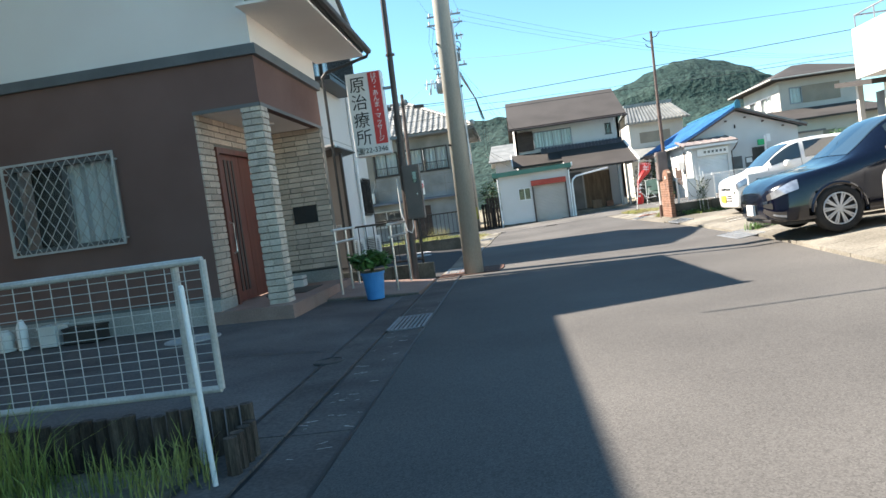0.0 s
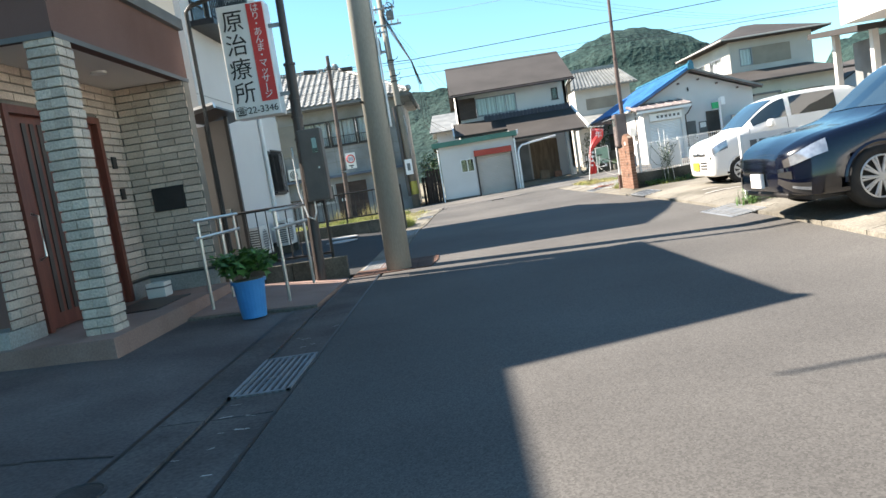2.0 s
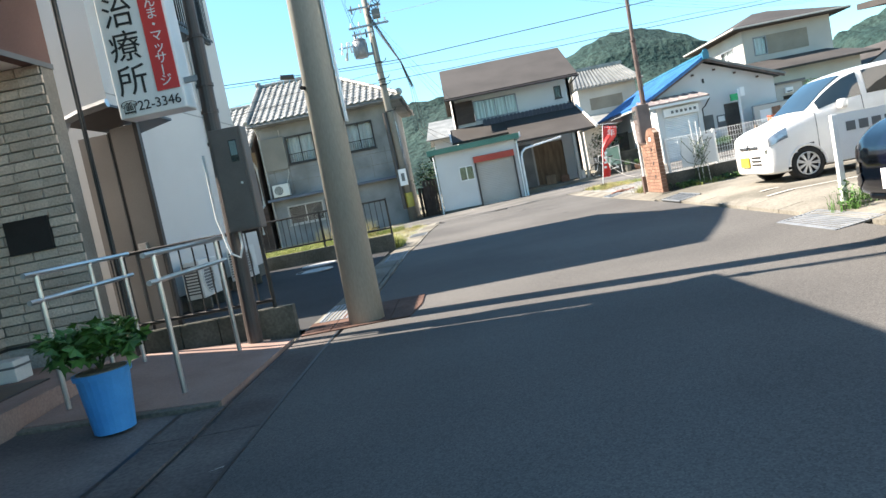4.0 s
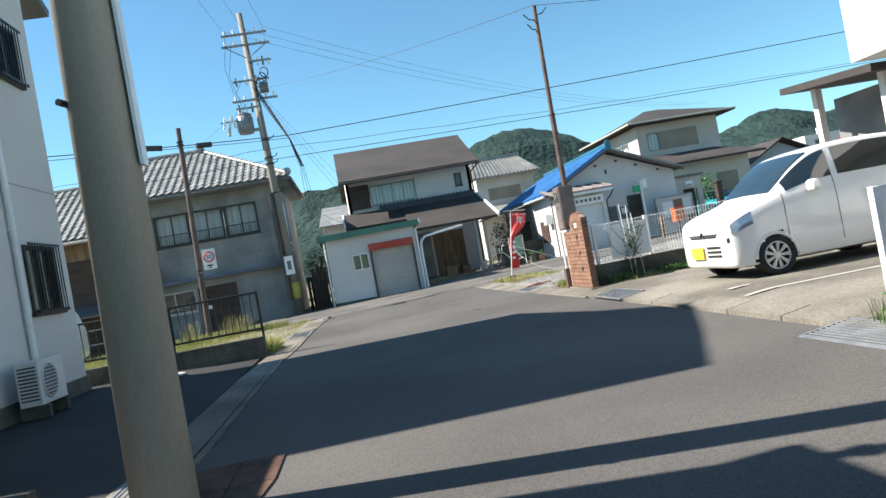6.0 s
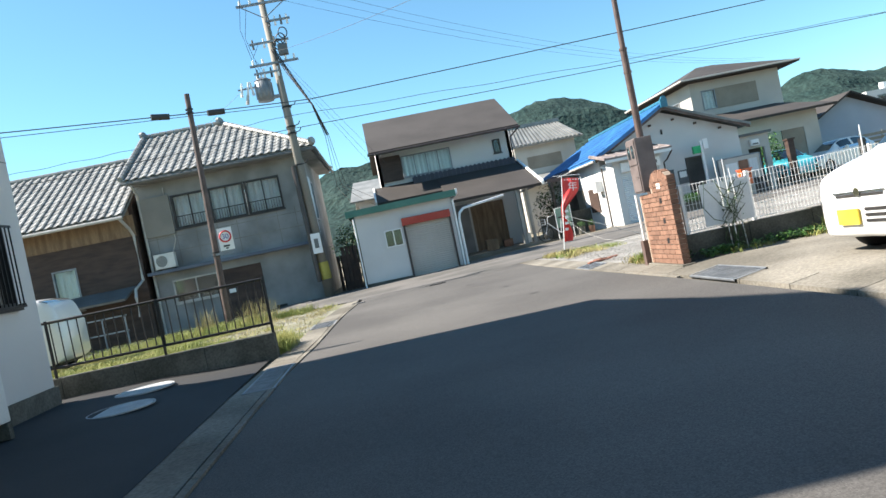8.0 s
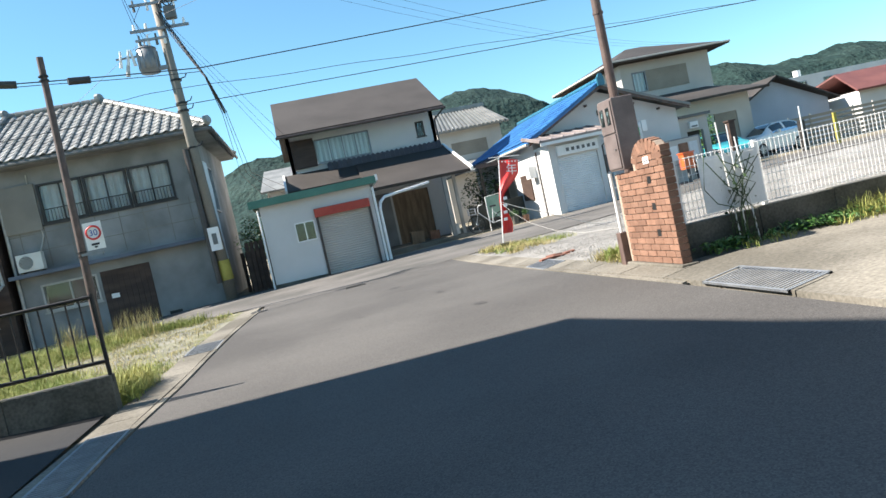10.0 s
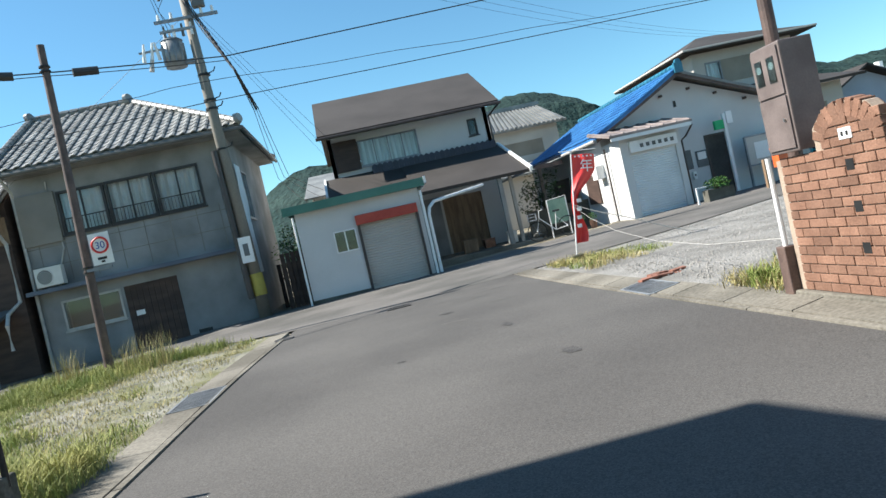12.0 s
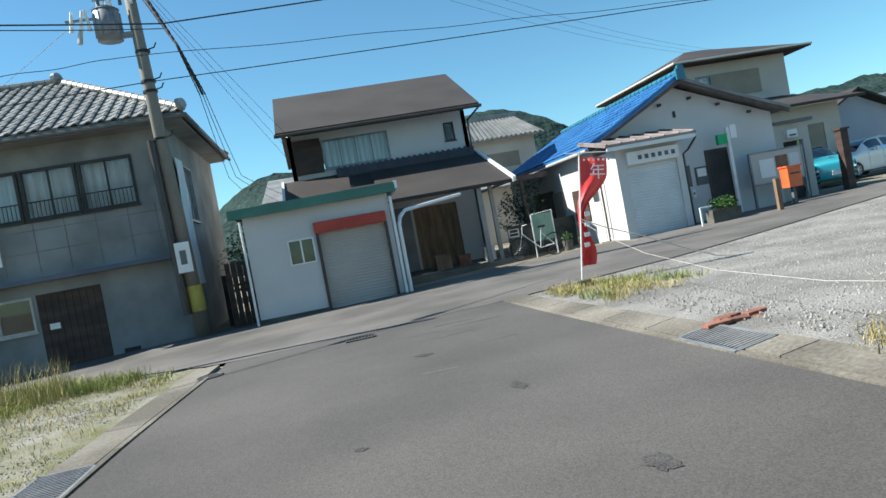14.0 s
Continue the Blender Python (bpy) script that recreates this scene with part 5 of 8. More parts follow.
for zz, x0, x1 in ((9.55, -2.95, -1.5), (8.45, -3.0, -2.0), (10.3, -2.2, -1.3)):
    part("bracket_arm", obox(x0, x1, 37.78, 37.86, zz, zz + 0.07), GALV, cp)
    for k in range(4):
        xx = x0 + 0.12 + (x1 - x0 - 0.24) * k / 3
        part("insulator", rod(bm_new(), (xx, 37.82, zz - 0.16), (xx, 37.82, zz + 0.2), 0.045, 0.03, 8), SIGN_WHITE if k % 2 else TRIM_GREY, cp)
part("switch_case", obox(-1.95, -1.6, 37.66, 37.9, 9.0, 9.4, 0.03), TRIM_GREY, cp)
for zz in (6.1, 6.35, 7.1, 4.9):
    part("clamp_band", rod(bm_new(), (-2.1, 38.0, zz), (-2.102, 38.0, zz + 0.06), 0.18, 0.18, 16), BLACK_IRON, cp)
    part("clamp_hook", tube(bm_new(), [(-1.95, 37.86, zz + 0.03), (-1.78, 37.8, zz + 0.05), (-1.72, 37.8, zz + 0.16)], 0.018, 6), CABLE, cp)
part("stay_brace", rod(rod(bm_new(), (-2.15, 37.83, 10.5), (-1.4, 37.83, 11.0), 0.02, seg=6), (-2.25, 37.83, 10.5), (-3.0, 37.83, 11.0), 0.02, seg=6), GALV, cp)
b = bm_new()
for k in range(3):
    tube(b, [(-1.9 + 0.12 * k + 0.16 * math.cos(a * 0.45), 37.7, 9.4 + 0.2 * k + 0.2 * math.sin(a * 0.45)) for a in range(15)], 0.022, 5)
part("cable_coil", b, CABLE, cp)
b = rod(bm_new(), (-1.95, 37.98, 0.55), (-1.97, 37.98, 1.2), 0.2, 0.196, 20)
YELLOW_DULL = pmat("faded_yellow_plate", (0.30, 0.25, 0.05), (0.42, 0.35, 0.07), 3.0, 0.7, 0.1, 60)
sleeve = part("guard_sleeve", b, YELLOW_DULL, cp, "faded yellow guard sleeve")
part("number_plate", obox(-2.2, -1.85, 37.7, 37.76, 1.55, 2.3), SIGN_WHITE, cp, "white number plate")
part("plate_marks", obox(-2.1, -1.95, 37.688, 37.698, 1.75, 2.1), TRIM_GREY, cp)
settle(cp)
tr = thing("transformer", (-2.78, 38.0, 7.5), "grey drum transformer hung on the crossing pole", "transformer")
part("tank", rod(bm_new(), (-2.78, 38, 7.5), (-2.78, 38, 8.25), 0.3, 0.3, 20), GALV, tr, smoothed=True)
part("lid", rod(bm_new(), (-2.78, 38, 8.25), (-2.78, 38, 8.33), 0.32, 0.2, 20), GALV, tr)
for a in range(10):
    c, s_ = math.cos(a * 0.628), math.sin(a * 0.628)
    b = obox(-2.78 + 0.31 * c - 0.02, -2.78 + 0.31 * c + 0.02, 38 + 0.31 * s_ - 0.02, 38 + 0.31 * s_ + 0.02, 7.6, 8.15)
    part("cooling_fin", b, GALV, tr)
for dx in (-0.15, 0.0, 0.15):
    part("bushing", rod(bm_new(), (-2.78 + dx, 37.95, 8.33), (-2.78 + dx, 37.95, 8.55), 0.035, 0.025, 8), SIGN_WHITE, tr)
part("cutout_arm", obox(-3.7, -3.0, 37.8, 37.86, 8.0, 8.05), GALV, tr)
for dx, tilt in ((-3.6, 0.08), (-3.38, 0.1), (-3.16, -0.06)):
    part("fuse_cutout", rod(bm_new(), (dx, 37.83, 7.75), (dx + tilt, 37.8, 8.25), 0.055, 0.03, 8), SIGN_WHITE, tr)
part("lightning_arrester", rod(bm_new(), (-3.45, 37.8, 7.45), (-3.38, 37.8, 7.78), 0.07, 0.05, 8), FENCE_GREY, tr)
part("hanger", obox(-2.6, -2.2, 37.9, 38.1, 7.55, 7.65), GALV, tr)
settle(tr)


def cable(pts, r, sag, label="black overhead cable between poles", wavy=0.0):
    c = bm_new()
    full = []
    for p, q in zip(pts, pts[1:]):
        p, q = Vector(p), Vector(q)
        n = 14 if not wavy else 60
        for i in range(n):
            t = i / n
            full.append(p.lerp(q, t) - Vector((0, 0, sag * (q - p).length / 20 * 4 * t * (1 - t))) + Vector((0, 0, wavy * math.sin(i * 0.9))))
    full.append(Vector(pts[-1]))
    tube(c, full, r * (0.7 if r < 0.03 else 1.0), 5)
    tagged(link("overhead_cable", c, CABLE), label, "cable", "overhead cables")


cable([(-26, 21, 5.8), (-4.28, 32.15, 6.17), (-0.9, 33.95, 6.35), (32, 34.2, 7.5)], 0.022, 0.05)
cable([(-26, 21, 5.72), (-4.28, 32.15, 6.1), (-0.9, 33.95, 6.25)], 0.014, 0.12)
cable([(-16, 35, 6.0), (-2, 35.4, 6.25), (34, 39.9, 6.95)], 0.012, 0.12, wavy=0.02)
cable([(-20, 38.2, 6.05), (-2, 37.17, 6.15), (34, 34.7, 5.95)], 0.018, 0.05)
for dx, r in ((0.0, 0.034), (0.06, 0.025), (-0.07, 0.02)):
    cable([(-2.15 + dx, 37.85, 9.3), (-1.75 + dx, 37.5, 8.3), (-1.05 + dx * 0.3, 36.5, 6.7), (-0.82 + dx, 37.5, 5.75)], r, 0.0, "thick bundled cable dropping from the pole", 0.012)
    cable([(-0.82 + dx, 37.5, 5.75), (-0.9 + dx * 3, 42.5, 4.3), (0.3 + dx * 14, 52, 3.8)], 0.013, 0.15, "thin service cable dropping between the houses")
for dx, top in ((-2.9, 11.7), (-2.78, 11.05), (-2.64, 9.55)):
    cable([(dx, 37.84, top), (dx - 0.25, 37.7, (top + 8.6) / 2), (dx, 37.95, 8.55)], 0.012, 0.0, "thin lead from crossarm to transformer")
for dz, dx in ((0.0, 0.0), (0.14, 0.3), (-0.12, -0.2)):
    cable([(-2.0, 37.85, 8.9 + dz), (0.95 + dx, 43.9, 4.9 + dz)], 0.008, 0.1, "thin service line to the brown-roofed house")
for dx in (-0.8, 0.0, 0.8):
    cable([(-2.2 + dx, 37.84, 11.7), (30 + dx, 62, 9.5)], 0.008, 0.5, "thin power line high over the houses")
    cable([(-2.2 + dx, 37.84, 11.7), (-3.0 + dx, 4, 10.8), (-4 + dx, -30, 10.5)], 0.008, 0.4, "thin power line high over the lane")
cable([(4.78, 22.1, 5.7), (-2.1, 37.9, 9.2)], 0.008, 0.2, "thin service line to the brown pole")
cable([(4.78, 22.1, 5.7), (40, 30, 8.0)], 0.008, 0.2, "thin service line from the brown pole")
cable([(-2.2, 37.84, 8.9), (-8.5, 38.8, 5.2)], 0.008, 0.2, "thin service line to the grey house")
cable([(-4.6, 7.7, 5.9), (9.6, 8.7, 4.8)], 0.026, 0.1, "black service cable over the lane")
for x, y, z, dx, dy in ((-5.0, 31.78, 6.15, -0.22, -0.11), (-3.6, 32.52, 6.17, 0.22, 0.11)):
    c = thing("cable_closure", (x, y, z - 0.02), "black cable splice closure on the overhead cable", "cable closure")
    part("sleeve", rod(bm_new(), (x - dx, y - dy, z - 0.02), (x + dx, y + dy, z + 0.0), 0.09, 0.09, 10), CABLE, c)
    settle(c)

# ---- porch side: hand rails, planter, low wall, black railings ----
def handrail(name, posts, top, r, label, double=True):
    h = thing(name, posts[0], label, "handrail", "ramp handrails")
    for p in posts:
        part("post", rod(bm_new(), p, (p[0], p[1], top), r, r, 12), STEEL, h)
    ends = [Vector(posts[0]), Vector(posts[-1])]
    d = (ends[1] - ends[0])
    d.z = 0
    d.normalize()
    for zz in ([top, top - 0.2] if double else [top]):
        a, b_ = ends[0] - d * 0.15, ends[1] + d * 0.15
        part("rail", rod(bm_new(), (a.x, a.y, zz), (b_.x, b_.y, zz), r, r, 12), STEEL, h)
    settle(h)


handrail("ramp_handrail", [(-2.83, 11.0, 0.1), (-2.83, 11.75, 0.1), (-2.83, 12.3, 0.1)], 1.14, 0.02, "stainless steel double handrail beside the ramp")
handrail("ramp_handrail", [(-1.92, 10.95, 0.07), (-1.88, 12.15, 0.09)], 1.12, 0.02, "stainless steel double handrail along the gutter")

pl = thing("potted_plant", (-2.18, 10.4, 0), "leafy green plant in a bright blue plastic pot", "potted plant")
b = bm_new()
bmesh.ops.create_cone(b, cap_ends=True, segments=24, radius1=0.13, radius2=0.17, depth=0.4, matrix=Matrix.Translation((-2.18, 10.4, 0.24)))
bmesh.ops.create_cone(b, cap_ends=True, segments=24, radius1=0.182, radius2=0.185, depth=0.035, matrix=Matrix.Translation((-2.18, 10.4, 0.43)))
part("pot", b, BLUE_POT, pl, "blue plastic pot")
part("soil", rod(bm_new(), (-2.18, 10.4, 0.44), (-2.18, 10.4, 0.452), 0.16, 0.16, 20), DIRT, pl)


def leafball(bm, c, rx, rz, n, size, cut=3):
    """Lobed leaves on all sides of a centre."""
    for _ in range(n):
        d = Vector((random.gauss(0, 1), random.gauss(0, 1), random.gauss(0.15, 0.8))).normalized()
        k = random.random() ** 0.4
        p = Vector(c) + Vector((d.x * rx * k, d.y * rx * k, d.z * rz * k))
        u = Vector((random.gauss(0, 1), random.gauss(0, 1), random.gauss(0, 0.4))).normalized()
        v = u.cross(Vector((random.gauss(0, 0.5), random.gauss(0, 0.5), 1))).normalized()
        s = size * random.uniform(0.6, 1.2)
        pts = []
        for i in range(2 * cut + 1):
            a = -2.2 + 4.4 * i / (2 * cut)
            rr = s * (1.0 if i % 2 == 0 else 0.55)
            pts.append(p + (u * math.cos(a) + v * math.sin(a)) * rr + Vector((0, 0, -0.2 * s * abs(a))))
        vs = [bm.verts.new(q) for q in pts]
        cv = bm.verts.new(p)
        for i in range(len(vs) - 1):
            bm.faces.new((cv, vs[i], vs[i + 1]))


b = bm_new()
random.seed(77)
for k in range(9):
    a = k * 0.7
    leafball(b, (-2.18 + 0.22 * math.cos(a), 10.4 + 0.22 * math.sin(a), 0.6 + 0.05 * (k % 3)), 0.13, 0.09, 26, 0.075, 4)
leafball(b, (-2.18, 10.4, 0.66), 0.2, 0.14, 60, 0.08, 4)
part("foliage", b, LEAF, pl, "lobed green leaves")
b = bm_new()
for i in range(7):
    a = i * 0.9
    tube(b, [(-2.18, 10.4, 0.45), (-2.18 + 0.08 * math.cos(a), 10.4 + 0.08 * math.sin(a), 0.6), (-2.18 + 0.18 * math.cos(a), 10.4 + 0.18 * math.sin(a), 0.72)], 0.008, 5)
part("stem", b, LEAF_DARK, pl)
settle(pl)
sh = thing("umbrella_stand", (-3.8, 11.86, 0.25), "small white square container on the porch", "container")
part("container", obox(-3.92, -3.68, 11.75, 11.98, 0.252, 0.44, 0.01), AC_WHITE, sh)
part("band", obox(-3.923, -3.677, 11.747, 11.983, 0.37, 0.39), TRIM_GREY, sh)
settle(sh)
mt = thing("door_mat", (-3.6, 11.1, 0.25), "dark rubber door mat on the porch floor", "mat")
part("mat", obox(-3.95, -3.3, 10.6, 11.6, 0.252, 0.265, 0.004), BROWN_METAL, mt)
settle(mt)

lw = thing("low_block_wall", (-2.7, 13.2, 0), "low grey concrete block wall under black railings", "wall")
for i in range(6):
    part("block", obox(-3.95 + i * 0.4, -3.56 + i * 0.4, 13.02, 13.14, -0.05, 0.3, 0.006), CONCRETE_DARK, lw)
settle(lw)


def railing(name, p, q, z0, z1, gap, label, group, rail=0.02, bar=0.009, post=1.6):
    """A black iron railing between two points: posts, two rails, bars, each a part."""
    f = thing(name, (p[0], p[1], z0), label, "railing", group)
    d = Vector((q[0] - p[0], q[1] - p[1], 0))
    n = max(1, int(round(d.length / gap)))
    for zz in (z0 + 0.06, z1 - 0.02):
        part("rail", rod(bm_new(), (p[0], p[1], zz), (q[0], q[1], zz), rail, rail, 6), BLACK_IRON, f)
    for i in range(n + 1):
        c = Vector((p[0], p[1], 0)) + d * (i / n)
        part("bar", rod(bm_new(), (c.x, c.y, z0 + 0.06), (c.x, c.y, z1), bar, bar, 6), BLACK_IRON, f)
    m = max(1, int(round(d.length / post)))
    for i in range(m + 1):
        c = Vector((p[0], p[1], 0)) + d * (i / m)
        part("post", rod(bm_new(), (c.x, c.y, z0 - 0.15), (c.x, c.y, z1 + 0.01), rail * 1.1, rail * 1.1, 8), BLACK_IRON, f)
    settle(f)
    return f


railing("iron_railing", (-3.9, 13.08), (-1.75, 13.08), 0.32, 1.15, 0.14, "black iron railing on a low block wall", "iron railings")
railing("iron_railing", (-9.0, 21.68), (-1.32, 21.66), 0.44, 1.17, 0.125, "black iron railing on a low concrete wall", "iron railings")
fw_ = thing("fence_wall", (-5, 21.7, 0), "low mossy concrete wall beneath the iron railing", "wall")
for i in range(8):
    part("wall_section", obox(-9.3 + i * 1.0, -8.305 + i * 1.0, 21.58, 21.76, -0.1, 0.36, 0.01), CONCRETE_DARK, fw_)
settle(fw_)


def ac_unit(x, y, z, turn, label, lift=0.06):
    a = thing("air_conditioner", (x, y, z), label, "air conditioner", "outdoor units", turn)
    part("case", box(bm_new(), -0.38, 0.38, -0.14, 0.14, lift, lift + 0.56, 0.012), AC_WHITE, a)
    c = bm_new()
    tube(c, [(-0.1 + 0.22 * math.cos(i * 0.2618), -0.15, lift + 0.28 + 0.22 * math.sin(i * 0.2618)) for i in range(25)], 0.012, 6)
    part("fan_ring", c, AC_WHITE, a)
    part("fan_opening", rod(bm_new(), (-0.1, -0.146, lift + 0.28), (-0.1, -0.141, lift + 0.28), 0.21, 0.21, 24), TRIM_GREY, a)
    c = bm_new()
    for i in range(9):
        box(c, -0.3, 0.1, -0.158, -0.152, lift + 0.09 + i * 0.046, lift + 0.1 + i * 0.046)
    part("fan_grille", c, AC_WHITE, a)
    c = bm_new()
    for i in range(10):
        box(c, -0.386, -0.381, -0.11, 0.11, lift + 0.07 + i * 0.045, lift + 0.09 + i * 0.045)
    part("side_louvre", c, DARK_TRIM, a)
    for dx in (-0.28, 0.28):
        part("foot", box(bm_new(), dx - 0.04, dx + 0.04, -0.18, 0.18, 0, lift - 0.002, 0.008), CONCRETE_DARK, a)


ac_unit(-3.76, 16.5, 0.085, 90, "cream outdoor air-conditioning unit beside the white house", 0.17)
ac_unit(-3.76, 18.57, 0.085, 90, "cream outdoor air-conditioning unit beside the white house", 0.17)
ac_unit(-7.76, 38.62, 2.1, 0, "cream outdoor air-conditioning unit on the skirt roof")

# brown entrance enclosure of the white house, seen behind the sign
ec = thing("entrance_porch", (-3.6, 14.4, 0), "brown panelled entrance porch with curved metal canopy", "porch")
b = tube(bm_new(), [(-3.95, 13.62, 1.9), (-3.78, 13.6, 2.55), (-3.7, 13.6, 2.68), (-3.5, 13.6, 2.74), (-3.22, 13.6, 2.78)], 0.05, 8)
part("canopy_edge", b, STEEL, ec, "bright metal canopy edge")
b = slab(bm_new(), [(-3.78, 13.6, 2.66), (-3.22, 13.6, 2.77), (-3.22, 15.3, 2.77), (-3.78, 15.3, 2.66)], 0.03)
part("canopy_roof", b, BROWN_METAL, ec)
PANEL = pmat("taupe_panel", (0.19, 0.165, 0.145), (0.235, 0.205, 0.18), 0.8, 0.6, 0.05, 60, grain=0.06)
part("panel", obox(-4.1, -3.74, 14.5, 14.56, 0.1, 2.6), PANEL, ec, "taupe door panel")
part("panel", obox(-3.70, -3.40, 14.52, 14.58, 0.1, 2.66), PANEL, ec, "taupe door panel")
b = obox(-3.74, -3.7, 14.53, 14.56, 0.1, 2.62)
box(b, -3.40, -3.35, 14.5, 14.58, 0.1, 2.7)
part("panel_gap", b, DARK_TRIM, ec)
part("door_handle", obox(-3.66, -3.55, 14.46, 14.518, 1.1, 1.22, 0.01), STEEL, ec)
part("brown_post", rod(bm_new(), (-4.0, 13.7, 0.1), (-4.0, 13.7, 2.0), 0.06, 0.06, 10), RUSTY_BROWN, ec)
settle(ec)

# ---- grass strip by the start: mesh fence, log edging ----
gf = thing("mesh_fence_panel", (-2.6, 3.6, 0.1), "white welded-mesh fence panel with tubular frame", "fence")
b = bm_new()
fx0, fx1, fy, fz0, fz1 = -4.6, -1.66, 3.6, 0.42, 1.12
for a in (((fx0, fy, fz0), (fx1, fy, fz0)), ((fx0, fy, fz1), (fx1, fy, fz1)), ((fx1, fy, fz0), (fx1, fy, fz1))):
    rod(b, a[0], a[1], 0.02, seg=8)
part("frame", b, FENCE_GREY, gf)
for x in (-1.84, -3.7):
    part("post", rod(bm_new(), (x, fy + 0.04, -0.1), (x, fy + 0.04, 1.14), 0.022, 0.022, 10), FENCE_GREY, gf)
b = bm_new()
for i in range(27):
    rod(b, (fx1 - 0.11 * i, fy, fz0), (fx1 - 0.11 * i, fy, fz1), 0.003, seg=5)
for i in range(1, 14):
    rod(b, (fx0, fy + 0.004, fz0 + 0.05 * i), (fx1, fy + 0.004, fz0 + 0.05 * i), 0.0024, seg=5)
part("wire_mesh", b, FENCE_GREY, gf)
settle(gf)
wp = thing("white_marker_post", (-1.62, 3.25, 0), "slim white plastic marker post leaning at the grass edge", "post")
part("shaft", rod(bm_new(), (-1.62, 3.28, -0.02), (-1.7, 3.4, 1.0), 0.014, 0.014, 10), WHITE_METAL, wp)
part("cap", rod(bm_new(), (-1.7, 3.4, 1.0), (-1.701, 3.402, 1.01), 0.015, 0.01, 10), WHITE_METAL, wp)
settle(wp)
le = thing("log_edging", (-2.8, 3.85, 0), "row of dark weathered log stakes edging the grass", "edging")
for i in range(24):
    x = -1.62 - i * 0.088
    h = 0.26 + 0.03 * random.random()
    part("log", rod(bm_new(), (x, 3.78, -0.06), (x + 0.004, 3.78, h), 0.042, 0.038, 8), LOG, le)
for i in range(4):
    part("log", rod(bm_new(), (-1.58, 3.7 - i * 0.09, -0.06), (-1.58, 3.7 - i * 0.09, 0.2), 0.042, 0.038, 8), LOG, le)
settle(le)
b = bm_new()
for _ in range(130):
    x, y = random.uniform(-4.4, -1.66), random.uniform(1.2, 3.7)
    tuft(b, x, y, 0.0, random.uniform(0.1, 0.3), 14, 0.12, 0.7)
tuft(b, -2.75, 3.3, 0.05, 0.5, 70, 0.16, 0.9)
tuft(b, -3.2, 3.3, 0.05, 0.5, 60, 0.2, 0.9)
tagged(link("grass", b, GRASS), "uncut green grass strip", "grass", kind="stuff")
for x, w, h, mt_ in ((-6.9, 0.07, 0.42, SIGN_WHITE), (-7.15, 0.1, 0.3, AC_WHITE)):
    c = thing("water_bottle", (x, 9.05, 0.1), "white plastic bottle standing against the house", "bottle")
    part("body", rod(bm_new(), (x, 9.05, 0.09), (x, 9.05, 0.09 + h * 0.75), w, w, 14), mt_, c)
    part("neck", rod(bm_new(), (x, 9.05, 0.09 + h * 0.75), (x, 9.05, 0.09 + h), w, w * 0.4, 14), mt_, c)
    settle(c)
for x0, x1, h, mt_ in ((-6.6, -6.35, 0.28, AC_WHITE), (-6.25, -5.75, 0.22, DARK_TRIM)):
    c = thing("storage_crate", ((x0 + x1) / 2, 9.1, 0.09), "small storage crate standing against the house", "crate")
    part("body", obox(x0, x1, 8.95, 9.25, 0.09, 0.09 + h, 0.01), mt_, c)
    part("rim", obox(x0 - 0.01, x1 + 0.01, 8.94, 9.26, 0.07 + h, 0.1 + h, 0.005), mt_, c)
    settle(c)

# ---- brick gate pillar with meter cabinet ----
bp = thing("brick_pillar", (4.7, 21.7, 0.1), "red brick gate pillar with arched top and square holes", "pillar")
core = bm_new()
PX0, PX1 = 4.62, 4.735
box(core, PX0 + 0.012, PX1 - 0.012, 21.13, 22.34, 0.0, 1.2)
prism(core, [(21.13, 1.2), (21.82, 1.2), (21.82, 1.38), (21.7, 1.48), (21.465, 1.53), (21.23, 1.48), (21.13, 1.38)], "x", PX0 + 0.012, PX1 - 0.012)
core = part("pillar_core", core, MORTAR_RED, bp)
part("house_plate", obox(PX0 - 0.008, PX0 + 0.004, 21.4, 21.53, 1.26, 1.34, 0.003), SIGN_WHITE, bp, "white name plate")
b = obox(PX0 - 0.012, PX0 - 0.009, 21.43, 21.45, 1.285, 1.315)
box(b, PX0 - 0.012, PX0 - 0.009, 21.48, 21.5, 1.285, 1.315)
part("plate_marks", b, BLACK, bp)
for zz in (1.08, 0.78, 0.48):
    part("hole", obox(PX0 - 0.004, PX0 + 0.002, 21.44, 21.52, zz - 0.04, zz + 0.04), BLACK, bp)
part("corner_pipe", rod(bm_new(), (4.6, 22.4, 0.5), (4.6, 22.4, 1.24), 0.022, 0.022, 10), WHITE_METAL, bp)
part("pipe_base", obox(4.55, 4.66, 22.35, 22.47, 0.05, 0.5, 0.01), RUSTY_BROWN, bp)
bp_base = obox(PX0 - 0.05, PX1 + 0.05, 21.05, 22.42, 0.0, 0.13, 0.015)
part("footing", bp_base, CONCRETE_OLD, bp)
settle(bp)
TAUPE_METAL = pmat("taupe_painted_metal", (0.125, 0.098, 0.09), (0.175, 0.14, 0.13), 4.0, 0.55, 0.1, 60, grain=0.12)
mc = thing("meter_cabinet", (4.7, 22.1, 1.24), "brown steel electricity meter cabinet on the brick pillar", "meter cabinet")
part("case", obox(4.56, 4.84, 21.9, 22.28, 1.25, 2.1, 0.012), TAUPE_METAL, mc)
part("door", obox(4.546, 4.558, 21.92, 22.26, 1.28, 1.68), TAUPE_METAL, mc)
part("upper_door", obox(4.546, 4.558, 21.92, 22.26, 1.7, 2.07), TAUPE_METAL, mc)
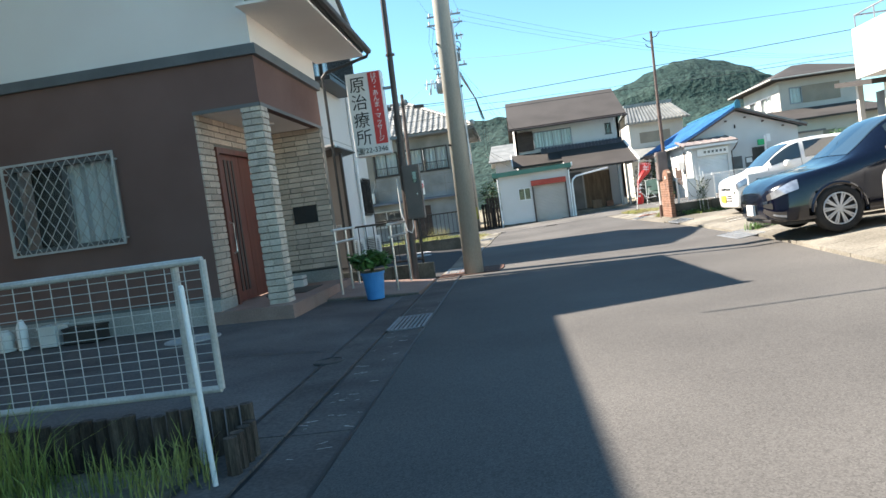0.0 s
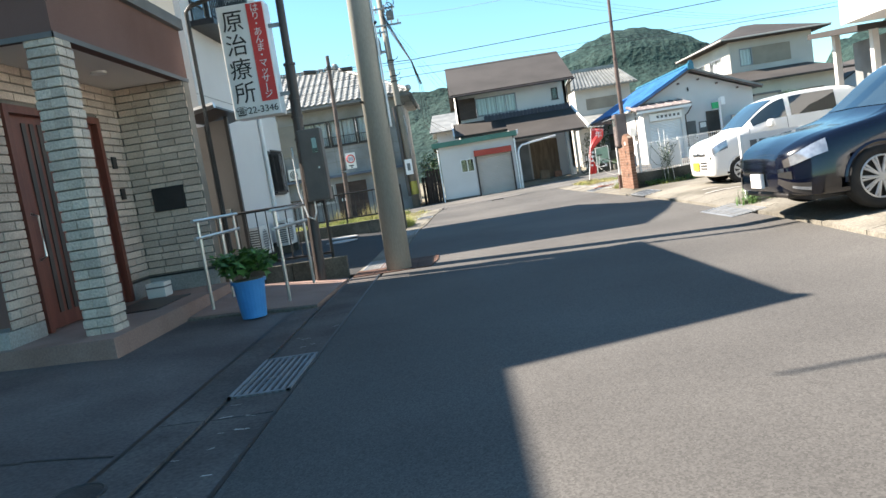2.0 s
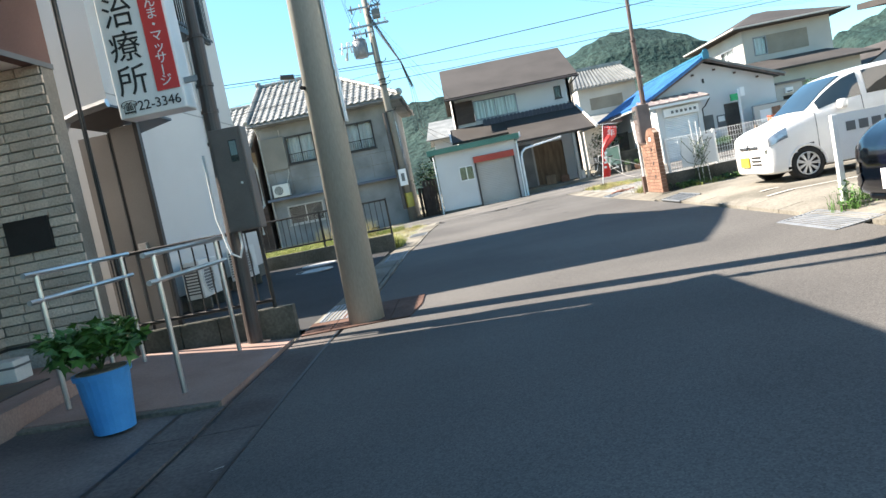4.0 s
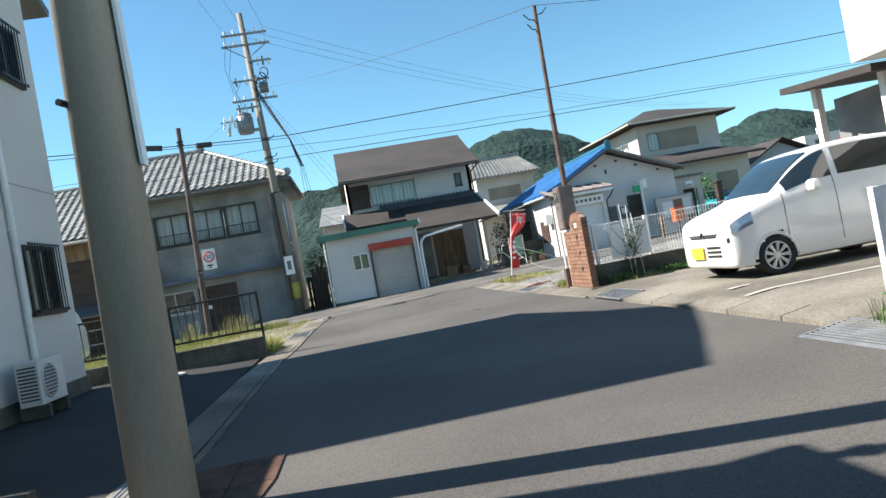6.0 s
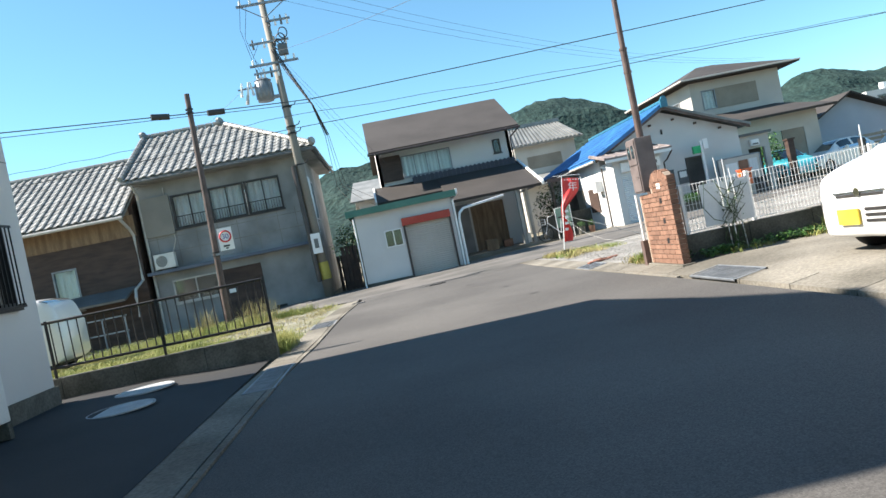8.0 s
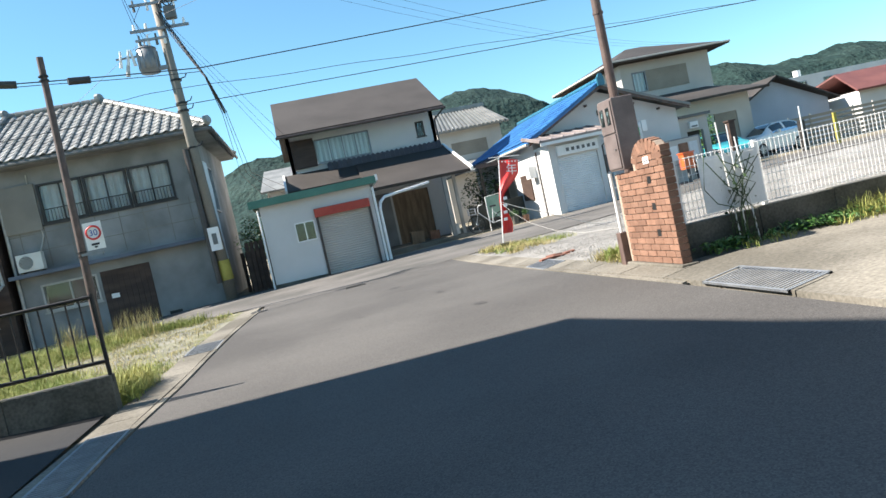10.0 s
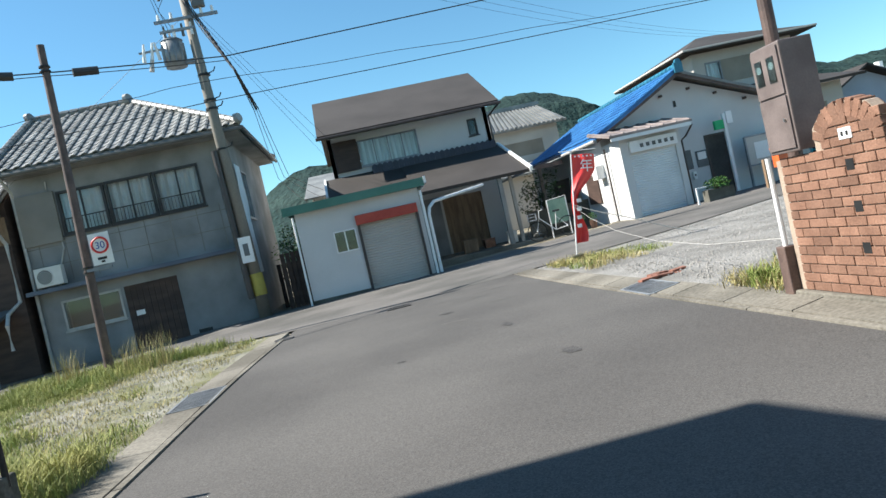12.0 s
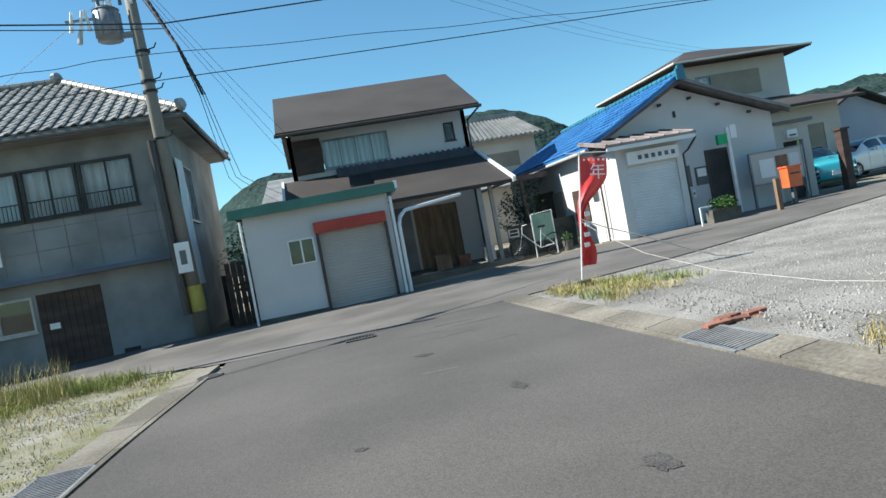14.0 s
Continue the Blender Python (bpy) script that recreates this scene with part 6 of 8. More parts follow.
for y in (21.97, 22.13):
    w = part("meter_window", obox(4.54, 4.545, y, y + 0.09, 1.8, 2.0), CAR_GLASS, mc)
    part("meter", rod(bm_new(), (4.5455, y + 0.045, 1.93), (4.5458, y + 0.045, 1.93), 0.03, 0.03, 12), SIGN_WHITE, w)
part("lock", rod(bm_new(), (4.546, 21.98, 1.5), (4.535, 21.98, 1.5), 0.012), STEEL, mc)
settle(mc)
bpole = thing("brown_pole", (4.82, 22.38, 0.1), "slim brown steel service pole behind the brick pillar", "pole")
b = rod(bm_new(), (4.86, 22.42, 0.0), (4.88, 22.42, 3.6), 0.06, 0.055, 14)
rod(b, (4.88, 22.42, 3.58), (4.92, 22.42, 5.8), 0.045, 0.04, 14)
ring_band(b, 4.88, 22.42, 3.58, 0.065)
ring_band(b, 4.88, 22.42, 3.2, 0.065)
part("shaft", b, RUSTY_BROWN, bpole)
b = bm_new()
for zz, a in ((5.5, -0.25), (5.6, 0.25), (5.3, -0.2)):
    tube(b, [(4.91, 22.42, zz), (4.91 + a * 0.6, 22.4, zz + 0.03), (4.91 + a, 22.4, zz + 0.14)], 0.012, 6)
part("cable_hooks", b, CABLE, bpole)
settle(bpole)

# ---- white mesh fence, its wall, sheets ----
mw = thing("fence_wall_east", (7, 21.5, 0.1), "low mossy concrete wall carrying the white fence", "wall")
for i in range(7):
    part("wall_section", obox(4.86 + i * 1.0 - (0.12 if i == 0 else 0), 5.855 + i * 1.0, 21.45, 21.6, 0.0, 0.5 + 0.012 * i, 0.01), CONCRETE_DARK, mw)
settle(mw)
wf = thing("white_mesh_fence", (7, 21.52, 0.5), "white welded-mesh fence with square posts", "fence")
for i, x in enumerate((4.95, 6.0, 8.0, 10.0)):
    part("post", obox(x - 0.025, x + 0.025, 21.5, 21.55, 0.45, 1.25 + 0.02 * i, 0.004), WHITE_METAL, wf)
for x in [4.98 + 0.055 * i for i in range(118)]:
    z = 0.52 + 0.012 * (x - 4.9)
    part("wire", rod(bm_new(), (x, 21.49, z), (x, 21.49, z + 0.72), 0.0035, 0.0035, 5), WHITE_METAL, wf)
for k in range(8):
    part("rail", rod(bm_new(), (4.95, 21.485, 0.54 + 0.098 * k), (11.4, 21.485, 0.54 + 0.098 * k + 0.078), 0.005 if k in (0, 7) else 0.0035, None, 5), WHITE_METAL, wf)
settle(wf)
for x0, x1 in ((5.22, 5.98),):
    c = thing("plastic_sheet", (x0, 21.45, 0.55), "pale translucent plastic sheet tied to the mesh fence", "sheet")
    part("sheet", obox(x0, x1, 21.46, 21.468, 0.56, 1.19), PALE_SHEET, c)
    part("tie", rod(bm_new(), (x0 + 0.05, 21.455, 1.15), (x1 - 0.05, 21.455, 1.16), 0.004, None, 5), WHITE_METAL, c)
    settle(c)
rb = thing("bare_climbing_shrub", (5.6, 21.38, 0.1), "thin bare climbing shrub tied to white stakes", "shrub")
b = bm_new()
random.seed(5)
for i in range(12):
    x = 5.55 + random.uniform(-0.1, 0.15)
    pts = [(x, 21.36, 0.15)]
    for k in range(1, 6):
        pts.append((x + random.uniform(-0.16, 0.16) * k * 0.4, 21.36 + random.uniform(-0.04, 0.04), 0.15 + 0.2 * k * random.uniform(0.8, 1.1)))
    tube(b, pts, 0.006, 5)
part("stem", b, LEAF_DARK, rb)
b = bm_new()
leafball(b, (5.58, 21.36, 0.75), 0.22, 0.5, 60, 0.03, 2)
part("leaves", b, LEAF_DARK, rb)
for x, dx, zt in ((5.52, -0.03, 1.55), (5.6, 0.02, 1.5), (5.75, -0.06, 1.35)):
    part("stake", rod(bm_new(), (x, 21.37, 0.12), (x + dx, 21.4, zt), 0.008, 0.008, 6), WHITE_METAL, rb)
settle(rb)

# ---- weeds ----
b = bm_new()
random.seed(11)
for _ in range(50):
    tuft(b, random.uniform(5.0, 9.5), random.uniform(20.95, 21.42), 0.14, random.uniform(0.06, 0.16), 12, 0.12, 1.0)
for _ in range(170):
    tuft(b, random.uniform(6.9, 9.6), random.uniform(21.1, 21.42), 0.14, random.uniform(0.1, 0.3), 16, 0.14, 1.0)
for _ in range(30):
    tuft(b, random.uniform(4.66, 5.3), random.uniform(22.5, 23.3), 0.1, random.uniform(0.1, 0.22), 16, 0.16, 1.2)
for _ in range(55):
    tuft(b, random.uniform(4.7, 6.3), random.uniform(28.0, 30.2), gz(5.3, 29) - 0.02, random.uniform(0.05, 0.15), 22, 0.2, 1.2)
for _ in range(30):
    tuft(b, random.uniform(4.75, 6.0), random.uniform(22.6, 24.0), 0.1, random.uniform(0.08, 0.2), 14, 0.14, 1.0)
for _ in range(45):
    tuft(b, random.uniform(-1.75, -1.2), random.uniform(21.85, 23.2), 0.04, random.uniform(0.08, 0.26), 14, 0.12, 1.1)
for _ in range(2600):
    x, y = random.uniform(-9, -1.3), random.uniform(21.9, 33.5)
    if y > NEAR(x) - 0.3 or noise.noise((x * 0.5, y * 0.5, 2)) < -0.12 + 0.2 * (x > -2.2) + 0.3 * (25 < y < 30.3 and x > -3.4):
        continue
    tuft(b, x, y, gz(x, y) - 0.02, random.uniform(0.05, 0.12) if y < 29 else random.uniform(0.06, 0.2), 20, 0.2, 1.3)
for _ in range(200):
    x = random.uniform(-7.5, -1.9)
    y = NEAR(x) - random.uniform(0.3, 1.6)
    tuft(b, x, y, gz(x, y) - 0.01, random.uniform(0.1, 0.28), 20, 0.22, 0.9)
for _ in range(1500):
    x, y = random.uniform(-9.5, -1.5), random.uniform(21.85, 25.6)
    if random.random() < smooth(-3.6, -2.2, x) * smooth(23.0, 24.2, y):
        continue
    tuft(b, x, y, gz(x, y) - 0.02, random.uniform(0.08, 0.24), 20, 0.2, 1.1)
for _ in range(260):
    x, y = random.uniform(-2.4, -1.25), random.uniform(21.85, 22.9)
    tuft(b, x, y, gz(x, y) - 0.01, random.uniform(0.12, 0.38), 16, 0.14, 1.1)
for _ in range(420):
    x, y = random.uniform(-8.5, -3.2), random.uniform(29.2, 33.2)
    if y < NEAR(x) - 0.3:
        tuft(b, x, y, gz(x, y) - 0.01, random.uniform(0.1, 0.34), 22, 0.22, 0.9)
tagged(link("weeds", b, GRASS), "green weeds along walls and lot edges", "weeds", kind="stuff")
b = bm_new()
for _ in range(900):
    x, y = random.uniform(-8, -1.3), random.uniform(22, 33)
    if y > NEAR(x) - 0.3:
        continue
    tuft(b, x, y, gz(x, y) - 0.01, random.uniform(0.03, 0.09), 12, 0.25, 1.4)
for _ in range(150):
    tuft(b, random.uniform(4.68, 5.7), random.choice((random.uniform(22.5, 23.8), random.uniform(27.8, 30.4))), 0.09, random.uniform(0.05, 0.18), 18, 0.18, 1.3)
for x, y in ((-3.3, 31.2), (-3.6, 30.9), (-3.0, 31.4), (-4.6, 31.0), (-4.9, 31.2)):
    tuft(b, x, y, gz(x, y), 0.75, 40, 0.2, 0.4)
tagged(link("dry_weeds", b, GRASS_DRY), "straw-coloured dry weeds", "weeds", kind="stuff")
b = bm_new()
random.seed(13)
for _ in range(110):
    x = random.uniform(4.95, 9.6)
    leafball(b, (x, random.uniform(21.1, 21.4), 0.19 + 0.05 * random.random()), 0.16, 0.08, 16, 0.04, 2)
tagged(link("creeping_plants", b, LEAF), "low creeping green plants along the fence wall", "weeds", kind="stuff")
# loose stones of the two lots
vs_, fs_ = [], []
def pebble(x, y, z, s):
    k = len(vs_)
    a0 = random.uniform(0, 6.28)
    for i in range(5):
        a = a0 + i * 1.257 + random.uniform(-0.25, 0.25)
        vs_.append((x + s * math.cos(a), y + s * math.sin(a) * 0.8, z - 0.004))
    for i in range(3):
        a = a0 + 0.5 + i * 2.09
        vs_.append((x + 0.5 * s * math.cos(a), y + 0.5 * s * math.sin(a), z + s * random.uniform(0.3, 0.8)))
    fs_.extend([(k, k + 1, k + 5), (k + 1, k + 6, k + 5), (k + 1, k + 2, k + 6), (k + 2, k + 3, k + 6), (k + 3, k + 7, k + 6), (k + 3, k + 4, k + 7), (k + 4, k + 5, k + 7), (k + 4, k, k + 5), (k + 5, k + 6, k + 7)])


for _ in range(24000):
    x, y = random.uniform(4.75, 15), random.uniform(22.5, 33)
    if y < NEAR(x) - 0.1 and not (x < 6.5 and y > 27.5 and random.random() < 0.8):
        pebble(x, y, gz(x, y) - 0.014, random.uniform(0.006, 0.019))
for _ in range(9000):
    x, y = random.uniform(-6.5, -1.15), random.uniform(22, 31.5)
    if y < NEAR(x) - 0.2 and noise.noise((x * 0.5, y * 0.5, 2)) < 0.2:
        pebble(x, y, gz(x, y) - 0.014, random.uniform(0.006, 0.02))
me = bpy.data.meshes.new("loose_gravel")
me.from_pydata(vs_, [], fs_)
me.materials.append(pmat("gravel_stones", (0.24, 0.228, 0.208), (0.34, 0.325, 0.3), 3.0, 0.9, 0.2, 40, island=0.22))
tagged(new("loose_gravel", me), "loose pale crushed stones", "gravel", kind="stuff")


# ---- vehicles ----
def spline(cols, n):
    """Catmull-Rom through rows of numbers, n steps between rows."""
    c = np.array(cols, float)
    out = []
    for i in range(len(c) - 1):
        p0, p1, p2, p3 = c[max(i - 1, 0)], c[i], c[i + 1], c[min(i + 2, len(c) - 1)]
        for k in range(n):
            t = k / n
            out.append(0.5 * ((2 * p1) + (p2 - p0) * t + (2 * p0 - 5 * p1 + 4 * p2 - p3) * t * t + (3 * p1 - p0 - 3 * p2 + p3) * t ** 3))
    out.append(c[-1])
    return np.array(out)


ALLOY = pmat("alloy_wheel", (0.5, 0.5, 0.5), (0.6, 0.6, 0.6), 8.0, 0.35, 0.0, 60, metal=0.5, grain=0.05)


def wheel(parent, x, side, half, r, rim_r, spokes):
    """Tyre, rim and spokes; side -1 is the flank at negative y."""
    y = side * half
    t = bm_new()
    prof = [(rim_r, 0.0), (rim_r + 0.01, 0.012), (r - 0.02, 0.014), (r, -0.02), (r, -0.17), (r - 0.03, -0.2), (rim_r, -0.2)]
    n = 32
    rings = []
    for i in range(n):
        a = 2 * math.pi * i / n
        rings.append([t.verts.new((x + p * math.cos(a), y + side * q, r + p * math.sin(a))) for p, q in prof])
    for i in range(n):
        for k in range(len(prof) - 1):
            t.faces.new((rings[i][k], rings[i][k + 1], rings[(i + 1) % n][k + 1], rings[(i + 1) % n][k]))
    bmesh.ops.recalc_face_normals(t, faces=t.faces[:])
    w = part("wheel", t, RUBBER, parent, "black tyre", True)
    d = rod(bm_new(), (x, y - side * 0.06, r), (x, y - side * 0.05, r), rim_r, rim_r, 28)
    part("brake_disc", d, DARK_TRIM, w)
    s = bm_new()
    tube(s, [(x + (rim_r - 0.008) * math.cos(i * 0.19635), y + side * 0.002, r + (rim_r - 0.008) * math.sin(i * 0.19635)) for i in range(33)], 0.011, 6)
    for i in range(spokes):
        a = 2 * math.pi * i / spokes
        for da in (-0.09, 0.09):
            rod(s, (x + 0.04 * math.cos(a), y - side * 0.006, r + 0.04 * math.sin(a)), (x + rim_r * 0.97 * math.cos(a + da), y + side * 0.0, r + rim_r * 0.97 * math.sin(a + da)), 0.016, 0.014, 6)
    rod(s, (x, y - side * 0.03, r), (x, y + side * 0.004, r), 0.05, 0.04, 14)
    part("rim", s, ALLOY, w, "alloy rim")


def car(name, label, at_, turn, stations, wheels, r, rim_r, half_, paintm, win, shield, back, spokes=10, grille=None, plate=SIGN_WHITE, group="parked cars"):
    """A car lofted from stations (x from the nose, sill z, shoulder z, roof z, half widths of sill, shoulder, roof).
    win: side window spans in station numbers; shield and back: spans of windscreen and rear window."""
    c = thing(name, at_, label, "car", group, turn)
    st = spline(stations, 6)
    ring_n = 4
    grid = []
    for x, zb, zs, zt, wb, ws, wt in st:
        mid = (zb + zs) / 2
        half = [(0.0, zb), (wb * 0.86, zb), (wb, zb + 0.07), (max(wb, ws) + 0.012, mid), (ws, zs), (wt + (ws - wt) * 0.08, zt - (zt - zs) * 0.12), (wt * 0.8, zt), (0.0, zt + 0.012)]
        hs = spline(half, ring_n)
        ring = [(x, -p, q) for p, q in hs] + [(x, p, q) for p, q in hs[::-1][1:-1]]
        grid.append(ring)
    n, m = len(grid), len(grid[0])
    body = bm_new()
    vs = [[body.verts.new(p) for p in ring] for ring in grid]
    for i in range(n - 1):
        for k in range(m):
            quad = (vs[i][k], vs[i][(k + 1) % m], vs[i + 1][(k + 1) % m], vs[i + 1][k])
            cen = sum((v.co for v in quad), Vector()) / 4
            if any(math.hypot(cen.x - wx, cen.z - r) < r * 1.08 for wx in wheels) and abs(cen.y) > half_ * 0.55:
                continue
            body.faces.new(quad)
    body.faces.new(vs[0][::-1])
    body.faces.new(vs[-1])
    bmesh.ops.recalc_face_normals(body, faces=body.faces[:])
    part("body", body, paintm, c, "", True)
    part("underbody", box(bm_new(), stations[0][0] + 0.25, stations[-1][0] - 0.2, -half_ * 0.8, half_ * 0.8, 0.18, 0.62), BLACK, c)

    def patch(nm, i0, i1, k0, k1, mat_, off=0.006, both=False, par=c):
        for sgn in ((1, -1) if both else (1,)):
            q = bm_new()
            a, b_ = int(round(i0 * 6)), int(round(i1 * 6))
            rows_ = [[q.verts.new((grid[i][k][0], sgn * grid[i][k][1], grid[i][k][2])) for k in range(k0, k1 + 1)] for i in range(a, b_ + 1)]
            for u_ in range(len(rows_) - 1):
                for w_ in range(k1 - k0):
                    q.faces.new((rows_[u_][w_], rows_[u_][w_ + 1], rows_[u_ + 1][w_ + 1], rows_[u_ + 1][w_]))
            bmesh.ops.recalc_face_normals(q, faces=q.faces[:])
            q.normal_update()
            cen = Vector((sum(s_[0] for s_ in stations) / len(stations), 0, 0.7))
            for v in q.verts:
                nn = v.normal
                v.co += nn * off * (1 if nn.dot(v.co - cen) > 0 else -1)
            part(nm, q, mat_, par, "", True)

    for a, b_ in win:
        patch("side_window", a, b_, 17, 20, CAR_DARK_GLASS, both=True)
    patch("windscreen", shield[0], shield[1], 21, 35, CAR_DARK_GLASS)
    patch("rear_window", back[0], back[1], 21, 35, CAR_DARK_GLASS)
    patch("headlamp", 0.8, 2.0 if stations is not KEI else 2.1, 14, 16, LAMP_GLASS, 0.009, True)
    if stations is KEI:
        for zz in (0.36, 0.42, 0.48):
            part("intake_slot", box(bm_new(), stations[0][0] - 0.014, stations[0][0] + 0.1, -0.42, -0.06, zz, zz + 0.03, 0.004), DARK_TRIM, c)
        part("grille_slot", box(bm_new(), stations[0][0] - 0.012, stations[0][0] + 0.1, -0.36, 0.36, 0.63, 0.655, 0.004), DARK_TRIM, c)
        part("grille_bar", box(bm_new(), stations[0][0] - 0.016, stations[0][0] + 0.1, -0.4, 0.4, 0.668, 0.685, 0.004), CHROME, c)
        part("badge", rod(bm_new(), (stations[0][0] - 0.022, 0, 0.675), (stations[0][0] - 0.008, 0, 0.675), 0.045, 0.045, 16), CHROME, c)
    else:
        patch("front_grille", 0.0, 1.5, 6, 10, DARK_TRIM, 0.006, True)
        patch("lamp_housing", 0.55, 2.05, 14, 16, DARK_TRIM, 0.005, True)
        patch("fog_lamp", 0.85, 1.55, 8, 9, LAMP_GLASS, 0.012, True)
        patch("upper_grille", 0.0, 0.8, 11, 13, BLACK, 0.006, True)
        patch("sill_trim", 3.2, 7.0, 6, 7, CHROME, 0.008, True)
        patch("window_trim", 4.0, 7.0, 16, 17, CHROME, 0.007, True)
    for sgn in (-1, 1):
        for at in (win[0][0] - 0.1, win[0][1] + 0.08, win[1][1] + 0.05):
            g_ = grid[int(round(at * 6))]
            part("door_seam", tube(bm_new(), [(g_[k][0], -sgn * g_[k][1] * 1.002, g_[k][2]) for k in range(9, 18)], 0.005, 5), DARK_TRIM, c)
    patch("hood_badge_strip", 0.0, 0.5, 13, 14, CHROME, 0.008, True)
    part("number_plate", box(bm_new(), stations[0][0] - 0.035, stations[0][0] - 0.012, *((0.02, 0.35) if stations is KEI else (-0.165, 0.165)), 0.34, 0.505), plate, c)
    part("lower_bumper", box(bm_new(), stations[0][0] + 0.06, stations[0][0] + 0.3, -half_ * 0.62, half_ * 0.62, 0.22, 0.29, 0.03), DARK_TRIM, c)
    for sgn in (-1, 1):
        for wx in wheels:
            wheel(c, wx, sgn, half_, r, rim_r, spokes)
            a = bm_new()
            tube(a, [(wx + r * 1.09 * math.cos(radians(g)), sgn * (half_ - 0.0), r + r * 1.09 * math.sin(radians(g))) for g in range(-8, 190, 9)], 0.025, 6)
            part("arch_trim", a, paintm, c)
        sx = stations[0][0] + win[0][0] * 0
        mx = st[int(win[0][0] * 6) + 2]
        part("door_mirror", box(bm_new(), mx[0] + 0.1, mx[0] + 0.22, sgn * (mx[5] + 0.02) if sgn > 0 else -(mx[5] + 0.2), sgn * (mx[5] + 0.2) if sgn > 0 else -(mx[5] + 0.02), mx[2] + 0.0, mx[2] + 0.15, 0.04), paintm, c)
        part("door_handle", box(bm_new(), mx[0] + 0.95, mx[0] + 1.12, sgn * (mx[5] + 0.02) if sgn > 0 else -(mx[5] + 0.05), sgn * (mx[5] + 0.05) if sgn > 0 else -(mx[5] + 0.02), mx[2] - 0.12, mx[2] - 0.09, 0.008), paintm, c)
    return c


CAR_DARK_GLASS = pmat("dark_car_glass", (0.015, 0.022, 0.024), (0.02, 0.03, 0.032), 2.0, 0.03, 0.0, 60, grain=0.02)
CAR_DARK_GLASS.node_tree.nodes["Principled BSDF"].inputs["Specular IOR Level"].default_value = 1.0
CAR_DARK_GLASS.node_tree.nodes["Principled BSDF"].inputs["Coat Weight"].default_value = 0.8
SUV = [(0.0, 0.36, 0.62, 0.68, 0.50, 0.50, 0.42), (0.1, 0.26, 0.70, 0.79, 0.72, 0.68, 0.56), (0.4, 0.22, 0.84, 0.91, 0.87, 0.82, 0.64), (1.1, 0.22, 0.97, 1.04, 0.905, 0.87, 0.66),
       (1.75, 0.24, 1.06, 1.50, 0.91, 0.89, 0.58), (2.15, 0.24, 1.07, 1.63, 0.91, 0.89, 0.60), (3.0, 0.24, 1.09, 1.68, 0.91, 0.89, 0.62), (3.8, 0.26, 1.11, 1.62, 0.91, 0.88, 0.60), (4.4, 0.32, 1.10, 1.36, 0.88, 0.84, 0.6), (4.62, 0.42, 0.98, 1.05, 0.7, 0.7, 0.56)]
KEI = [(0.1, 0.28, 0.70, 0.78, 0.60, 0.60, 0.50), (0.16, 0.20, 0.79, 0.87, 0.69, 0.68, 0.57), (0.38, 0.19, 0.89, 0.96, 0.73, 0.72, 0.58), (0.76, 0.2, 0.99, 1.06, 0.735, 0.73, 0.58),
       (1.22, 0.2, 1.04, 1.42, 0.735, 0.73, 0.58), (1.6, 0.2, 1.06, 1.61, 0.735, 0.73, 0.6), (2.2, 0.2, 1.06, 1.66, 0.735, 0.73, 0.61), (2.9, 0.2, 1.06, 1.63, 0.735, 0.73, 0.6), (3.25, 0.24, 1.05, 1.5, 0.73, 0.72, 0.58), (3.39, 0.34, 1.0, 1.1, 0.68, 0.68, 0.55)]
COMPACT = [(0.0, 0.28, 0.66, 0.72, 0.6, 0.58, 0.48), (0.1, 0.2, 0.74, 0.82, 0.76, 0.74, 0.6), (0.5, 0.19, 0.86, 0.92, 0.83, 0.82, 0.64), (1.0, 0.2, 0.94, 1.0, 0.845, 0.84, 0.64),
           (1.6, 0.2, 0.97, 1.36, 0.845, 0.84, 0.58), (2.0, 0.2, 0.98, 1.48, 0.845, 0.84, 0.58), (2.8, 0.2, 0.99, 1.5, 0.845, 0.83, 0.58), (3.5, 0.22, 1.0, 1.38, 0.84, 0.82, 0.56), (3.85, 0.3, 0.98, 1.12, 0.8, 0.78, 0.56), (3.98, 0.4, 0.88, 0.95, 0.66, 0.66, 0.5)]
car("parked_car", "navy blue compact SUV parked nose to the lane", (3.78, 11.6, 0.13), 0, SUV, (0.92, 3.6), 0.345, 0.235, 0.905, CAR_NAVY, ((4.0, 5.6), (5.75, 6.9)), (3.12, 4.9), (7.2, 7.9), 10)
car("parked_car", "white kei wagon parked nose to the lane", (5.25, 18.2, 0.13), 0, KEI, (0.70, 2.78), 0.275, 0.185, 0.735, CAR_WHITE, ((3.5, 5.1), (5.25, 6.7)), (3.1, 4.7), (7.4, 7.9), 9, None, YELLOW)
car("parked_car", "white minivan parked nose to the lane", (4.6, 8.85, 0.13), 0, KEI, (0.70, 2.78), 0.285, 0.19, 0.735, CAR_WHITE, ((3.5, 5.1), (5.25, 6.7)), (3.1, 4.7), (7.4, 7.9), 9)
car("parked_car", "turquoise hatchback parked beyond the cross road", (19.35, 41.6, gz(21, 42)), 78, COMPACT, (0.8, 3.2), 0.3, 0.2, 0.84, CAR_TEAL, ((4.0, 5.5), (5.65, 6.8)), (3.15, 4.8), (7.1, 7.8), 8)
car("parked_car", "white hatchback parked beyond the cross road", (21.6, 45.0, gz(23, 44)), 12, COMPACT, (0.8, 3.2), 0.3, 0.2, 0.84, CAR_WHITE, ((4.0, 5.5), (5.65, 6.8)), (3.15, 4.8), (7.1, 7.8), 8)
